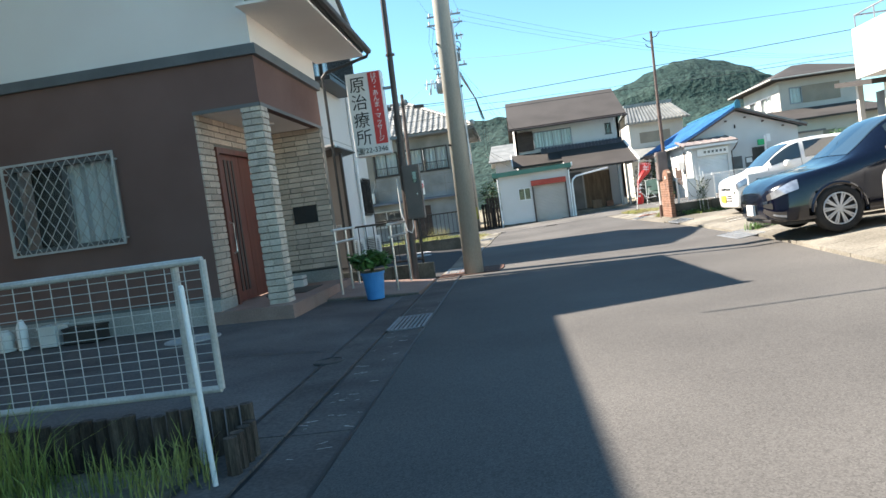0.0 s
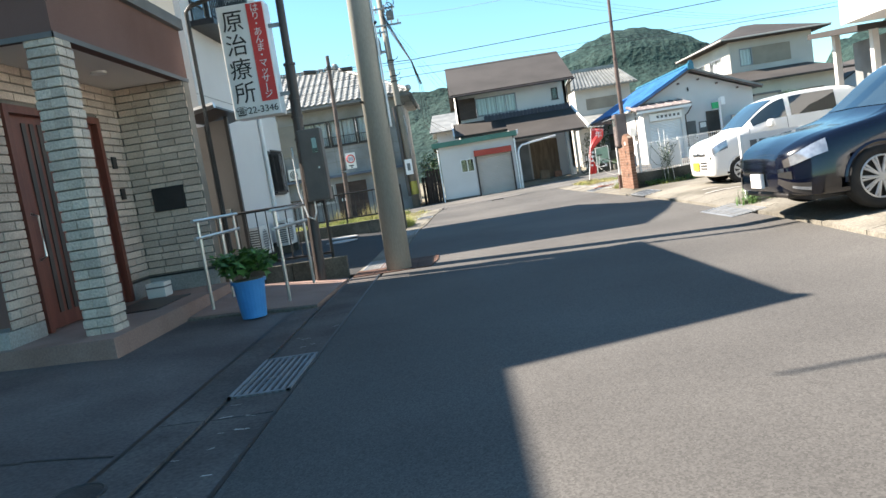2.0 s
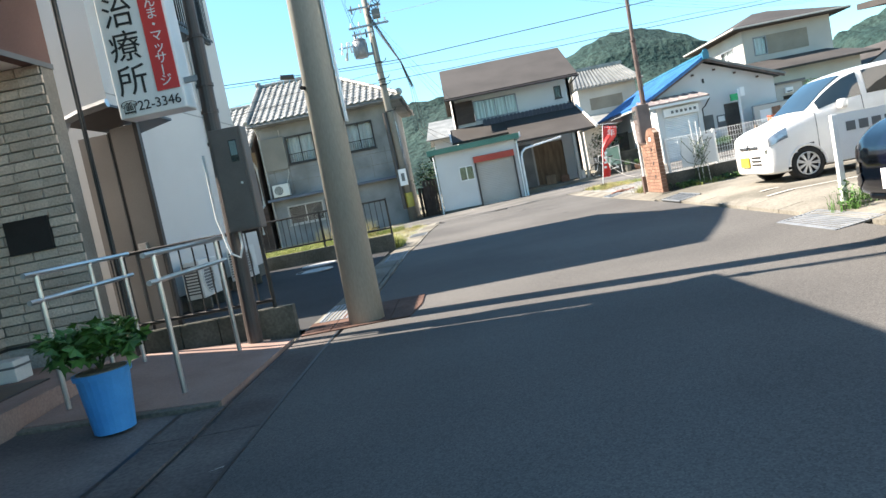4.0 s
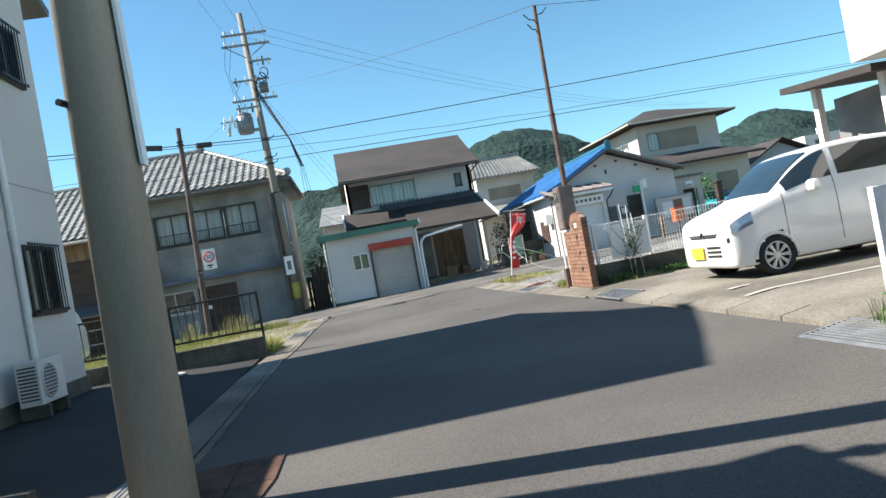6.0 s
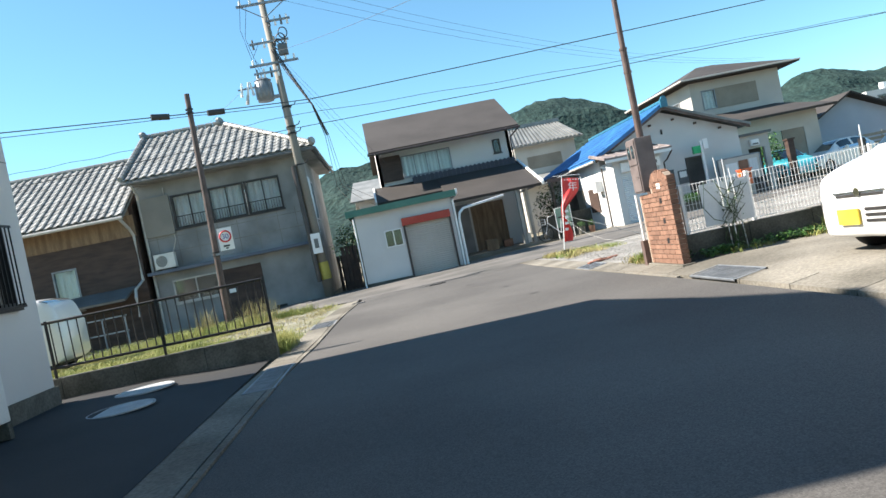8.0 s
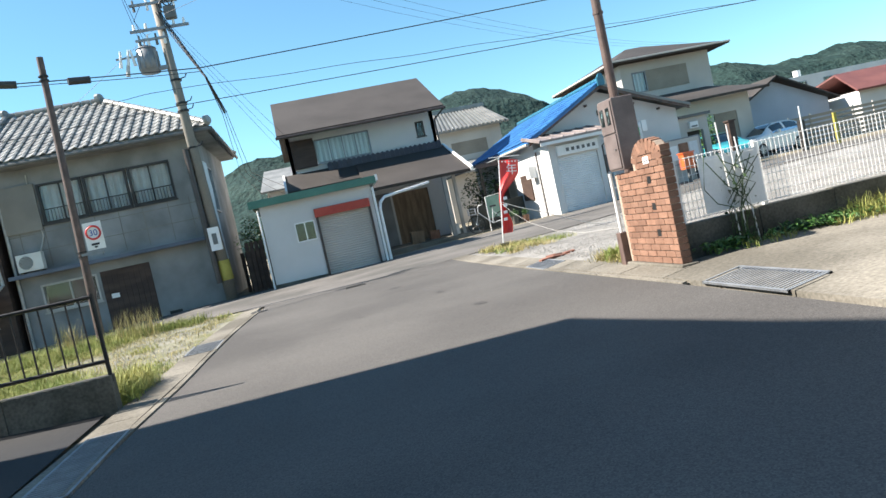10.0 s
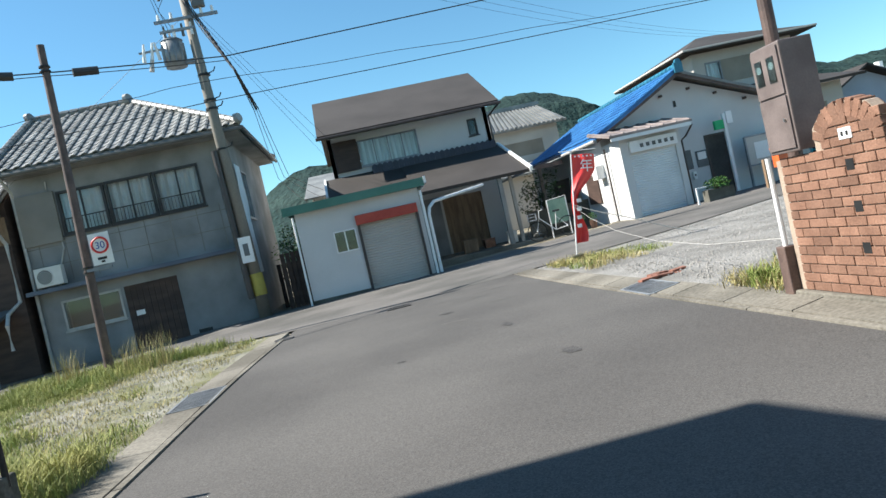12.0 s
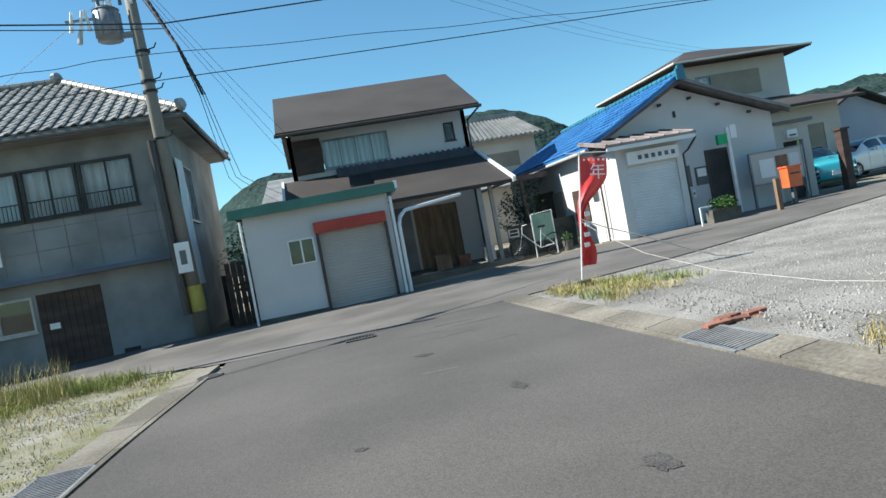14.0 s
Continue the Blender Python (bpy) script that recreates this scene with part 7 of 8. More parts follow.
car("parked_car", "pale kei wagon parked behind the iron railing", (-10.0, 27.5, 0.0), 0, KEI, (0.70, 2.78), 0.275, 0.185, 0.735, CAR_WHITE, ((3.5, 5.1), (5.25, 6.7)), (3.1, 4.7), (7.4, 7.9), 9, None, YELLOW)
b = bm_new()
for x0, x1, y in ((4.75, 6.9, 16.3), (5.0, 8.5, 13.95), (5.0, 8.5, 10.1), (4.95, 5.25, 17.0)):
    strip = []
    for k in range(13):
        x = x0 + (x1 - x0) * k / 12
        strip.append([b.verts.new((x, y + dy + 0.01 * noise.noise((x * 3, y, dy)), gz(x, y) + 0.004)) for dy in (0.0, 0.09)])
    for p, q in zip(strip, strip[1:]):
        b.faces.new((p[0], q[0], q[1], p[1]))
tagged(link("parking_line", b, FENCE_GREY), "worn white parking line painted on concrete", "road marking", kind="structure")

# ---- notice board at the parking entrance ----
nbd = thing("parking_board", (4.9, 13.8, 0.1), "white parking notice board on two posts", "sign board")
for x in (4.5, 5.4):
    part("post", obox(x - 0.03, x + 0.03, 13.77, 13.83, 0.02, 1.12, 0.005), WHITE_METAL, nbd)
part("panel", obox(4.53, 5.37, 13.785, 13.815, 0.62, 1.12), SIGN_WHITE, nbd)
b = bm_new()
for i in range(5):
    box(b, 4.62 + i * 0.14, 4.72 + i * 0.14, 13.778, 13.783, 0.92, 1.02)
part("lettering", b, TRIM_GREY, nbd)
part("footing", obox(4.4, 5.5, 13.7, 13.9, 0.0, 0.14, 0.01), CONCRETE_OLD, nbd)
settle(nbd)
b = bm_new()
random.seed(21)
for _ in range(26):
    tuft(b, random.uniform(4.3, 5.0), random.uniform(13.5, 14.05), 0.08, random.uniform(0.1, 0.3), 10, 0.08, 0.7)
leafball(b, (4.48, 13.65, 0.25), 0.16, 0.18, 60, 0.04, 2)
tagged(link("weeds", b, LEAF), "leafy green weeds round the board's footing", "weeds", kind="stuff")

# ---- white house beyond the parking ----
rh = thing("white_flat_house", (12, 14, 0.15), "white flat-roofed house with balcony parapet", "house")
b = wall(bm_new(), "x", 10.6, 1, 7.0, 19.8, 0.1, 3.3, [(11.2, 13.4, 0.5, 2.5), (14.4, 16.6, 0.5, 2.5), (17.4, 19.0, 0.3, 2.5)])
box(b, 10.76, 17, 19.64, 19.8, 0.1, 3.3)
part("wall", b, WHITE_WALL, rh, "white wall")
b = obox(9.5, 9.66, 7.0, 19.9, 3.2, 4.5)
box(b, 9.66, 17, 19.74, 19.9, 3.2, 4.5)
box(b, 9.66, 17, 7.0, 19.74, 3.2, 3.35)
part("parapet", b, WHITE_WALL, rh, "white balcony parapet")
b = tube(bm_new(), [(9.58, 7.0, 4.85), (9.58, 19.85, 4.85), (16, 19.85, 4.85)], 0.025, 8)
for i in range(14):
    rod(b, (9.58, 7.1 + i * 0.98, 4.5), (9.58, 7.1 + i * 0.98, 4.85), 0.018, seg=6)
part("balcony_rail", b, GALV, rh)
for a in ((11.2, 13.4), (14.4, 16.6)):
    window(rh, "x", 10.6, -1, a[0], a[1], 0.5, 2.5, 2, DARK_TRIM, 0.06, True, True)
part("door", obox(10.66, 10.7, 17.4, 19.0, 0.3, 2.5), BROWN_BOARD, rh)
part("upper_block", obox(12.0, 17, 8, 18.5, 3.36, 6.4), WHITE_WALL, rh)
b = slab(bm_new(), [(9.9, 19.95, 3.16), (13.6, 19.95, 3.16), (13.6, 23.4, 3.5), (10.5, 23.4, 3.5)], 0.14)
part("porch_roof", b, ROOF_SLATE, rh, "dark porch roof")
part("porch_post", obox(10.5, 10.65, 20.4, 20.55, 0.1, 3.08), CREAM, rh)
part("porch_post", obox(10.9, 11.05, 22.8, 22.95, 0.1, 3.31), CREAM, rh)
part("porch_back_wall", obox(11.6, 11.76, 19.95, 23.2, 0.1, 3.05), GREY_BLOCK, rh)
settle(rh)

# ---- houses farther off ----
def corrugate(bm, a, b_, c, d, n, h):
    """A ribbed roof slope between eave a-b and ridge d-c."""
    a, b_, c, d = map(Vector, (a, b_, c, d))
    nn = (b_ - a).cross(d - a).normalized()
    for i in range(n):
        p, q = a.lerp(b_, i / n), a.lerp(b_, (i + 0.55) / n)
        r_, s_ = d.lerp(c, i / n), d.lerp(c, (i + 0.55) / n)
        slab(bm, [p + nn * h, q + nn * h, s_ + nn * h, r_ + nn * h], h)


fh = thing("tiled_house_far", (12.7, 63, 0.2), "distant pale two-storey house with ribbed grey roof", "house")
b = wall(bm_new(), "y", 60.6, 1, 10.6, 15.0, 0, 6.3, [(11.4, 13.9, 4.6, 5.5)])
box(b, 10.6, 10.76, 60.76, 66, 0, 6.3)
box(b, 14.84, 15.0, 60.76, 66, 0, 6.3)
part("wall", b, LATH_WALL, fh)
b = slab(bm_new(), [(10.2, 59.9, 6.3), (15.5, 59.9, 6.3), (14.8, 63.3, 7.95), (10.9, 63.3, 7.95)], 0.12)
slab(b, [(10.2, 66.8, 6.3), (15.5, 66.8, 6.3), (14.8, 63.3, 7.95), (10.9, 63.3, 7.95)], 0.12)
part("roof", b, ROOF_GREY, fh)
b = bm_new()
corrugate(b, (10.3, 59.9, 6.3), (15.4, 59.9, 6.3), (14.8, 63.3, 7.95), (10.9, 63.3, 7.95), 17, 0.09)
part("roof_ribs", b, ROOF_GREY, fh)
part("ridge", obox(10.8, 14.9, 63.1, 63.5, 7.95, 8.2), ROOF_GREY, fh)
part("shutter", obox(11.4, 13.9, 60.62, 60.66, 4.6, 5.5), TAN_SHUTTER, fh)
b = slab(bm_new(), [(9.6, 56.5, 3.3), (15.2, 56.5, 3.3), (15.2, 60.58, 4.2), (9.6, 60.58, 4.2)], 0.12)
part("lower_roof", b, ROOF_GREY, fh)
part("lower_wall", obox(9.9, 15.0, 57.2, 57.4, 0, 3.3), LATH_WALL, fh)
settle(fh)

f2 = thing("hip_roofed_house_far", (21, 52, 0.4), "distant cream two-storey house with low grey hip roof", "house")
b = wall(bm_new(), "y", 49.0, 1, 18.5, 23.7, 0, 6.7, [(19.1, 22.3, 5.1, 6.2)])
wall(b, "x", 18.5, 1, 49.16, 56, 0, 6.7, [(50.5, 52.5, 4.9, 6.0), (53.5, 54.8, 4.9, 6.0)])
box(b, 23.54, 23.7, 49.16, 56, 0, 6.7)
part("wall", b, LATH_WALL, f2, "cream wall")
cs = [(17.7, 48.1, 6.8), (24.5, 48.1, 6.8), (24.5, 57, 6.8), (17.7, 57, 6.8)]
b = slab(bm_new(), [cs[0], cs[1], (21.6, 52, 8.0), (20.6, 52, 8.0)], 0.12)
slab(b, [cs[1], cs[2], (21.6, 52, 8.0)], 0.12)
slab(b, [cs[2], cs[3], (20.6, 52, 8.0), (21.6, 52, 8.0)], 0.12)
slab(b, [cs[3], cs[0], (20.6, 52, 8.0)], 0.12)
part("roof", b, ROOF_SLATE, f2, "dark sheet roof")
b = bm_new()
tube(b, [cs[3], cs[0], cs[1], cs[2]], 0.05, 6)
part("eaves_gutter", b, LATH_WALL, f2)
part("shutter", obox(19.9, 22.3, 48.96, 49.03, 5.1, 6.2), TAN_SHUTTER, f2)
window(f2, "y", 49.0, -1, 19.1, 19.9, 5.1, 6.2, 1, GALV, 0.06, True, False)
window(f2, "x", 18.5, -1, 50.5, 52.5, 4.9, 6.0, 2, GALV, 0.06, True, True)
window(f2, "x", 18.5, -1, 53.5, 54.8, 4.9, 6.0, 2, GALV, 0.06, True, True)
b = wall(bm_new(), "y", 45.6, 1, 17.2, 23.2, 0, 3.8, [(18.8, 22.4, 1.2, 3.0)])
box(b, 17.2, 17.36, 45.76, 49, 0, 3.8)
part("lower_wall", b, LATH_WALL, f2)
part("lower_shutter", obox(18.8, 20.2, 45.63, 45.68, 1.2, 3.0), TAN_SHUTTER, f2)
part("lower_shutter", obox(21.2, 22.4, 45.63, 45.68, 1.2, 3.0), TAN_SHUTTER, f2)
part("dark_window", obox(20.2, 21.2, 45.66, 45.7, 1.2, 3.0), CAR_DARK_GLASS, f2)
b = slab(bm_new(), [(16.6, 44.7, 3.85), (23.8, 44.7, 3.85), (23.2, 48.9, 4.75), (17.6, 48.9, 4.75)], 0.12)
part("lower_roof", b, ROOF_SLATE, f2)
settle(f2)

f3 = thing("blue_grey_house_far", (30, 52, 0.4), "distant blue-grey gabled house", "house")
b = bm_new()
prism(b, [(26.5, 0), (33, 0), (33, 3.0), (29.4, 4.6), (26.5, 3.2)], "y", 52, 52.2)
part("wall", b, pmat("blue_grey_wall", (0.36, 0.40, 0.46), (0.42, 0.46, 0.52), 0.5, 0.85, 0.1, 40), f3)
b = slab(bm_new(), [(26.2, 51.4, 3.15), (26.2, 60, 3.15), (29.4, 60, 4.85), (29.4, 51.4, 4.85)], 0.1)
slab(b, [(33.4, 51.4, 2.9), (33.4, 60, 2.9), (29.4, 60, 4.85), (29.4, 51.4, 4.85)], 0.1)
part("roof", b, ROOF_SLATE, f3)
settle(f3)
f4 = thing("white_block_far", (52, 76, 0.4), "distant white flat-roofed apartment block", "apartment block")
b = wall(bm_new(), "y", 73, 1, 46.4, 60, 0, 6.4, [(47.4 + 3.4 * i, 49.0 + 3.4 * i, 4.6, 5.9) for i in range(3)])
box(b, 46.4, 46.6, 73.2, 82, 0, 6.4)
box(b, 46.6, 60, 73.2, 82, 6.1, 6.3)
part("wall", b, WHITE_WALL, f4)
for i in range(3):
    window(f4, "y", 73, -1, 47.4 + 3.4 * i, 49.0 + 3.4 * i, 4.6, 5.9, 2, GALV, 0.08, False, True)
part("water_tank", rod(bm_new(), (48.9, 74, 6.3), (48.9, 74, 7.05), 0.34, 0.34, 14), WHITE_METAL, f4)
settle(f4)
f5 = thing("red_roofed_house_far", (38, 52, 0.4), "distant white house with low red roof", "house")
part("wall", obox(33.6, 44, 50.2, 56, 0, 2.9), WHITE_WALL, f5)
b = slab(bm_new(), [(33.0, 49.6, 2.95), (44.5, 49.6, 2.95), (43, 53, 4.3), (34.6, 53, 4.3)], 0.12)
slab(b, [(33.0, 56.6, 2.95), (44.5, 56.6, 2.95), (43, 53, 4.3), (34.6, 53, 4.3)], 0.12)
part("roof", b, pmat("dull_red_roof", (0.13, 0.045, 0.04), (0.18, 0.065, 0.055), 0.7, 0.7, 0.15, 40), f5)
settle(f5)
lf = thing("louvre_fence", (31, 47, 0.4), "weathered tan louvre fence behind the parking lot", "fence")
for k in range(11):
    part("post", obox(26.2 + k * 1.3, 26.28 + k * 1.3, 47.0, 47.08, 0.2, 2.1), FENCE_GREY, lf)
for k in range(7):
    part("slat", obox(26.2, 39.3, 46.97, 46.99, 0.45 + k * 0.235, 0.6 + k * 0.235), TAN_SHUTTER, lf)
settle(lf)
wpl = thing("white_marker_pole", (20.07, 38.4, 0.3), "thin white pole beside the parking lot", "pole")
part("shaft", rod(bm_new(), (20.07, 38.4, 0.2), (20.09, 38.4, 2.25), 0.03, 0.025, 8), WHITE_METAL, wpl)
part("foot", obox(19.95, 20.19, 38.28, 38.52, 0.15, 0.36, 0.01), CONCRETE, wpl)
settle(wpl)
for x0, y0, w_, d_, h_, m_, lab in ((-14, 56, 9, 8, 5.4, LATH_WALL, "distant beige house behind the grey one"), (-0.8, 58, 5, 7, 4.6, WHITE_WALL, "distant white house between the roofs"), (-32, 48, 10, 8, 5.0, GREY_BLOCK, "distant grey house along the cross road"), (50, 50, 12, 9, 5.5, LATH_WALL, "distant beige house along the cross road")):
    f = thing("house_far", (x0 + w_ / 2, y0, 0), lab, "house")
    part("wall", obox(x0, x0 + w_, y0, y0 + d_, -0.3, h_), m_, f)
    b = slab(bm_new(), [(x0 - 0.5, y0 - 0.6, h_), (x0 + w_ + 0.5, y0 - 0.6, h_), (x0 + w_ + 0.2, y0 + d_ / 2, h_ + 1.6), (x0 - 0.2, y0 + d_ / 2, h_ + 1.6)], 0.1)
    slab(b, [(x0 - 0.5, y0 + d_ + 0.6, h_), (x0 + w_ + 0.5, y0 + d_ + 0.6, h_), (x0 + w_ + 0.2, y0 + d_ / 2, h_ + 1.6), (x0 - 0.2, y0 + d_ / 2, h_ + 1.6)], 0.1)
    part("roof", b, ROOF_GREY, f)
    settle(f)

# ---- beside the blue-roofed house ----
ew = thing("annex_building", (17, 40, 0.4), "flat grey-green annex beside the gabled house", "annex")
b = wall(bm_new(), "y", 39.6, 1, 15.7, 16.95, 0.1, 2.75, [(16.0, 16.7, 0.3, 2.2)])
part("wall", b, LATH_WALL, ew)
# dark sheet behind the opening stands for the shaded inside
part("doorway", obox(16.0, 16.7, 39.9, 39.95, 0.3, 2.2), ROOM_DARK, ew)
part("roof", obox(15.68, 17.05, 39.45, 45, 2.75, 2.85), TRIM_GREY, ew)
settle(ew)
for nm, lab, parts_ in (
    ("garden_wall", "dark concrete garden wall between the houses", [((7.3, 9.7, 41.8, 41.95, -0.1, 1.15), CONCRETE_DARK, "wall_section")]),
    ("exit_sign", "green illuminated box sign on a pale post", [((13.3, 13.62, 38.78, 38.9, 2.42, 2.72), GREEN_SIGN, "sign_box"), ((13.63, 13.73, 38.8, 38.9, 0.2, 2.9), WHITE_METAL, "post"), ((13.74, 13.95, 38.78, 38.86, 2.55, 2.95), SIGN_WHITE, "plate")]),
    ("notice_board", "glazed notice board with pale papers", [((14.2, 15.9, 38.72, 38.8, 1.05, 1.95), LATH_WALL, "back_panel"), ((14.45, 14.95, 38.705, 38.715, 1.2, 1.75), SIGN_WHITE, "paper"), ((15.0, 15.4, 38.705, 38.715, 1.4, 1.8), BRICK_RED, "paper"), ((15.45, 15.8, 38.705, 38.715, 1.25, 1.8), CURTAIN, "paper"), ((14.15, 14.2, 38.7, 38.8, 0.1, 1.98), GALV, "post"), ((15.9, 15.95, 38.7, 38.8, 0.1, 1.98), GALV, "post"), ((14.2, 15.9, 38.7, 38.82, 1.95, 2.0), GALV, "top_rail"), ((14.2, 15.9, 38.7, 38.82, 1.0, 1.045), GALV, "bottom_rail")]),
    ("post_box", "orange-red post box on a short leg", [((14.3, 14.72, 37.3, 37.65, 0.82, 1.38), ORANGE_RED, "box"), ((14.27, 14.75, 37.27, 37.68, 1.385, 1.43), ORANGE_RED, "hood"), ((14.46, 14.56, 37.42, 37.52, 0.25, 0.815), TRIM_GREY, "leg"), ((14.36, 14.66, 37.285, 37.298, 1.18, 1.22), BLACK, "slot")]),
    ("wooden_post", "weathered brown wooden stump post", [((13.1, 13.22, 36.2, 36.32, 0.2, 1.15), WOOD_OLD, "shaft"), ((13.02, 13.3, 36.15, 36.37, 0.2, 0.3), CONCRETE_DARK, "base")]),
    ("concrete_planter", "concrete trough planter with clipped shrub", [((11.55, 12.4, 36.8, 37.15, 0.25, 0.62), CONCRETE_DARK, "trough"), ((11.15, 11.2, 36.7, 36.75, 0.2, 0.72), WHITE_METAL, "guard_post"), ((11.15, 11.5, 36.7, 36.75, 0.72, 0.76), WHITE_METAL, "guard_rail")]),
    ("wall_notice", "pale framed notice on the gable wall", [((12.75, 13.15, 39.36, 39.395, 1.35, 1.9), TRIM_GREY, "board"), ((12.8, 13.1, 39.35, 39.358, 1.6, 1.85), SIGN_WHITE, "paper")]),
    ("wall_meter", "small white meter on the gable wall", [((12.5, 12.62, 39.3, 39.395, 1.0, 1.25), SIGN_WHITE, "case"), ((12.53, 12.59, 39.29, 39.298, 1.1, 1.16), BLACK, "dial")]),
    ("wall_lamp_box", "small white box on the annex wall", [((16.1, 16.45, 39.45, 39.598, 2.3, 2.55), SIGN_WHITE, "case"), ((16.15, 16.4, 39.44, 39.448, 2.34, 2.4), TRIM_GREY, "grille")]),
    ("dark_gate_post", "dark brown timber gate post", [((16.9, 17.15, 38.2, 38.45, 0.2, 2.2), BROWN_BOARD, "shaft"), ((16.86, 17.19, 38.16, 38.49, 2.2, 2.26), BROWN_BOARD, "cap")]),
    ("bollard", "black parking bollard on a concrete foot", [((20.2, 20.4, 38.6, 38.8, 0.3, 1.7), DARK_TRIM, "shaft"), ((20.1, 20.5, 38.5, 38.9, 0.3, 0.45), CONCRETE, "foot")]),
    ("yellow_post", "yellow-green plastic marker post", [((21.46, 21.58, 38.3, 38.4, 0.3, 1.72), YELLOW_DULL, "shaft"), ((21.36, 21.68, 38.2, 38.5, 0.25, 0.36), BLACK, "foot")]),
):
    t_ = thing(nm, (parts_[0][0][0], parts_[0][0][2], gz(parts_[0][0][0], parts_[0][0][2])), lab, nm.replace("_", " "))
    for dims, m_, pn in parts_:
        part(pn, obox(*dims, 0.006), m_, t_)
    settle(t_)
b = bm_new()
leafball(b, (11.97, 36.97, 0.78), 0.4, 0.2, 420, 0.05, 2)
sb = thing("clipped_shrub", (11.97, 36.97, 0.6), "rounded green shrub growing in the trough", "shrub")
part("foliage", b, LEAF, sb)
part("trunk", rod(bm_new(), (11.97, 36.97, 0.55), (11.97, 36.97, 0.75), 0.03), LOG, sb)
settle(sb)


def shrub_tree(x, y, z, h, rx, n, label, mat_=LEAF_DARK, size=0.09):
    t_ = thing("garden_tree", (x, y, z), label, "tree")
    tb = rod(bm_new(), (x, y, z - 0.05), (x + 0.05, y, z + h * 0.6), 0.06, 0.03, 8)
    for i in range(6):
        a = i * 1.05
        rod(tb, (x + 0.03, y, z + h * (0.3 + 0.05 * i)), (x + rx * 0.6 * math.cos(a), y + rx * 0.6 * math.sin(a), z + h * (0.55 + 0.05 * i)), 0.025, 0.01, 6)
    part("trunk", tb, LOG, t_)
    c = bm_new()
    for i in range(9):
        a, k = i * 2.4, 0.35 + 0.06 * i
        leafball(c, (x + rx * 0.55 * math.cos(a), y + rx * 0.55 * math.sin(a), z + h * k), rx * 0.55, h * 0.2, n // 9, size, 2)
    part("crown", c, mat_, t_)
    settle(t_)


shrub_tree(-1.1, 43.5, -0.1, 3.0, 0.9, 900, "dark bushy garden tree in the gap between houses", LEAF)
shrub_tree(-0.9, 47.5, -0.1, 2.6, 0.9, 600, "dark bushy garden tree in the gap between houses")
shrub_tree(8.3, 43.2, 0.15, 2.6, 0.9, 700, "dark garden shrub behind the concrete wall")
shrub_tree(18.9, 43.2, 0.4, 2.6, 0.6, 500, "leafy garden tree before the far house", LEAF)
for x, y, h in ((-0.95, 39.0, 1.6), (-1.3, 40.6, 1.3)):
    b = thing("lattice_gate", (x, y, -0.1), "dark timber fence panel in the gap between houses", "fence")
    for i in range(5):
        part("board", obox(x - 0.35 + i * 0.16, x - 0.22 + i * 0.16, y, y + 0.03, -0.15, h, 0.004), BROWN_BOARD, b)
    part("rail", obox(x - 0.36, x + 0.46, y + 0.032, y + 0.06, h * 0.6, h * 0.6 + 0.07), BROWN_BOARD, b)
    settle(b)
ps = thing("hanging_sheet", (-2.0, 40, 1.5), "pale blue-white plastic sheet on the grey house's side", "sheet")
b = bm_new()
rows = []
for i in range(13):
    y = 38.95 + i * 0.09
    rows.append([b.verts.new((-2.02 + 0.03 * math.sin(i * 1.7 + z), y, 1.2 + 0.38 * z)) for z in range(10)])
for p, q in zip(rows, rows[1:]):
    for z in range(9):
        b.faces.new((p[z], p[z + 1], q[z + 1], q[z]))
part("sheet", b, PALE_SHEET, ps)
settle(ps)

# ---- banner, rope, bicycle ----
fl = thing("banner_flag", (5.2, 30.2, gz(5.2, 30.2)), "red nobori banner with white lettering on a white pole", "flag")
zb = gz(5.2, 30.2)
part("pole", rod(rod(bm_new(), (5.2, 30.2, zb), (5.54, 30.2, 2.2), 0.014, 0.012, 8), (5.3, 30.2, 2.21), (6.03, 30.2, 2.13), 0.008, seg=6), WHITE_METAL, fl)
part("base", obox(5.08, 5.32, 30.08, 30.32, zb - 0.02, zb + 0.1, 0.02), CONCRETE_DARK, fl)


def cloth(bm, u0, u1, lift):
    rows_ = []
    for j in range(25):
        v = j / 24
        w_ = 0.46 * (1 - 0.8 * smooth(0.15, 0.5, v)) + 0.17 * smooth(0.55, 0.95, v)
        row = []
        for i in range(9):
            u = u0 + (u1 - u0) * i / 8
            row.append(bm.verts.new((5.2 + 0.34 * (1 - v) * 0.86 + 0.04 + u * w_ + 0.02 * math.sin(v * 9), 30.2 + lift + 0.05 * math.sin(u * 7 + v * 5) + 0.06 * v, 2.12 - 1.72 * v - 0.08 * u * (1 - v))))
        rows_.append(row)
    for p, q in zip(rows_, rows_[1:]):
        for i in range(8):
            bm.faces.new((p[i], p[i + 1], q[i + 1], q[i]))


b = bm_new()
cloth(b, 0, 1, 0)
part("cloth", b, SIGN_RED, fl, "red cloth", True)
b = bm_new()
for k in range(6):
    c = Vector((5.59 + k * 0.072, 30.17 - 0.02 * k, 2.06 - k * 0.012))
    rod(b, c, c + Vector((0, -0.004, 0)), 0.02, seg=10)
part("dots", b, SIGN_WHITE, fl)
text(fl, "年", 0.27, SIGN_WHITE, pose(5.76, 30.13, 1.83, 90, 8, 0))
for k in range(4):
    part("lettering_bar", obox(5.33 + 0.03 * k, 5.42 + 0.03 * k, 30.12, 30.126, 0.7 + k * 0.16, 0.77 + k * 0.16), SIGN_WHITE, fl)
settle(fl)
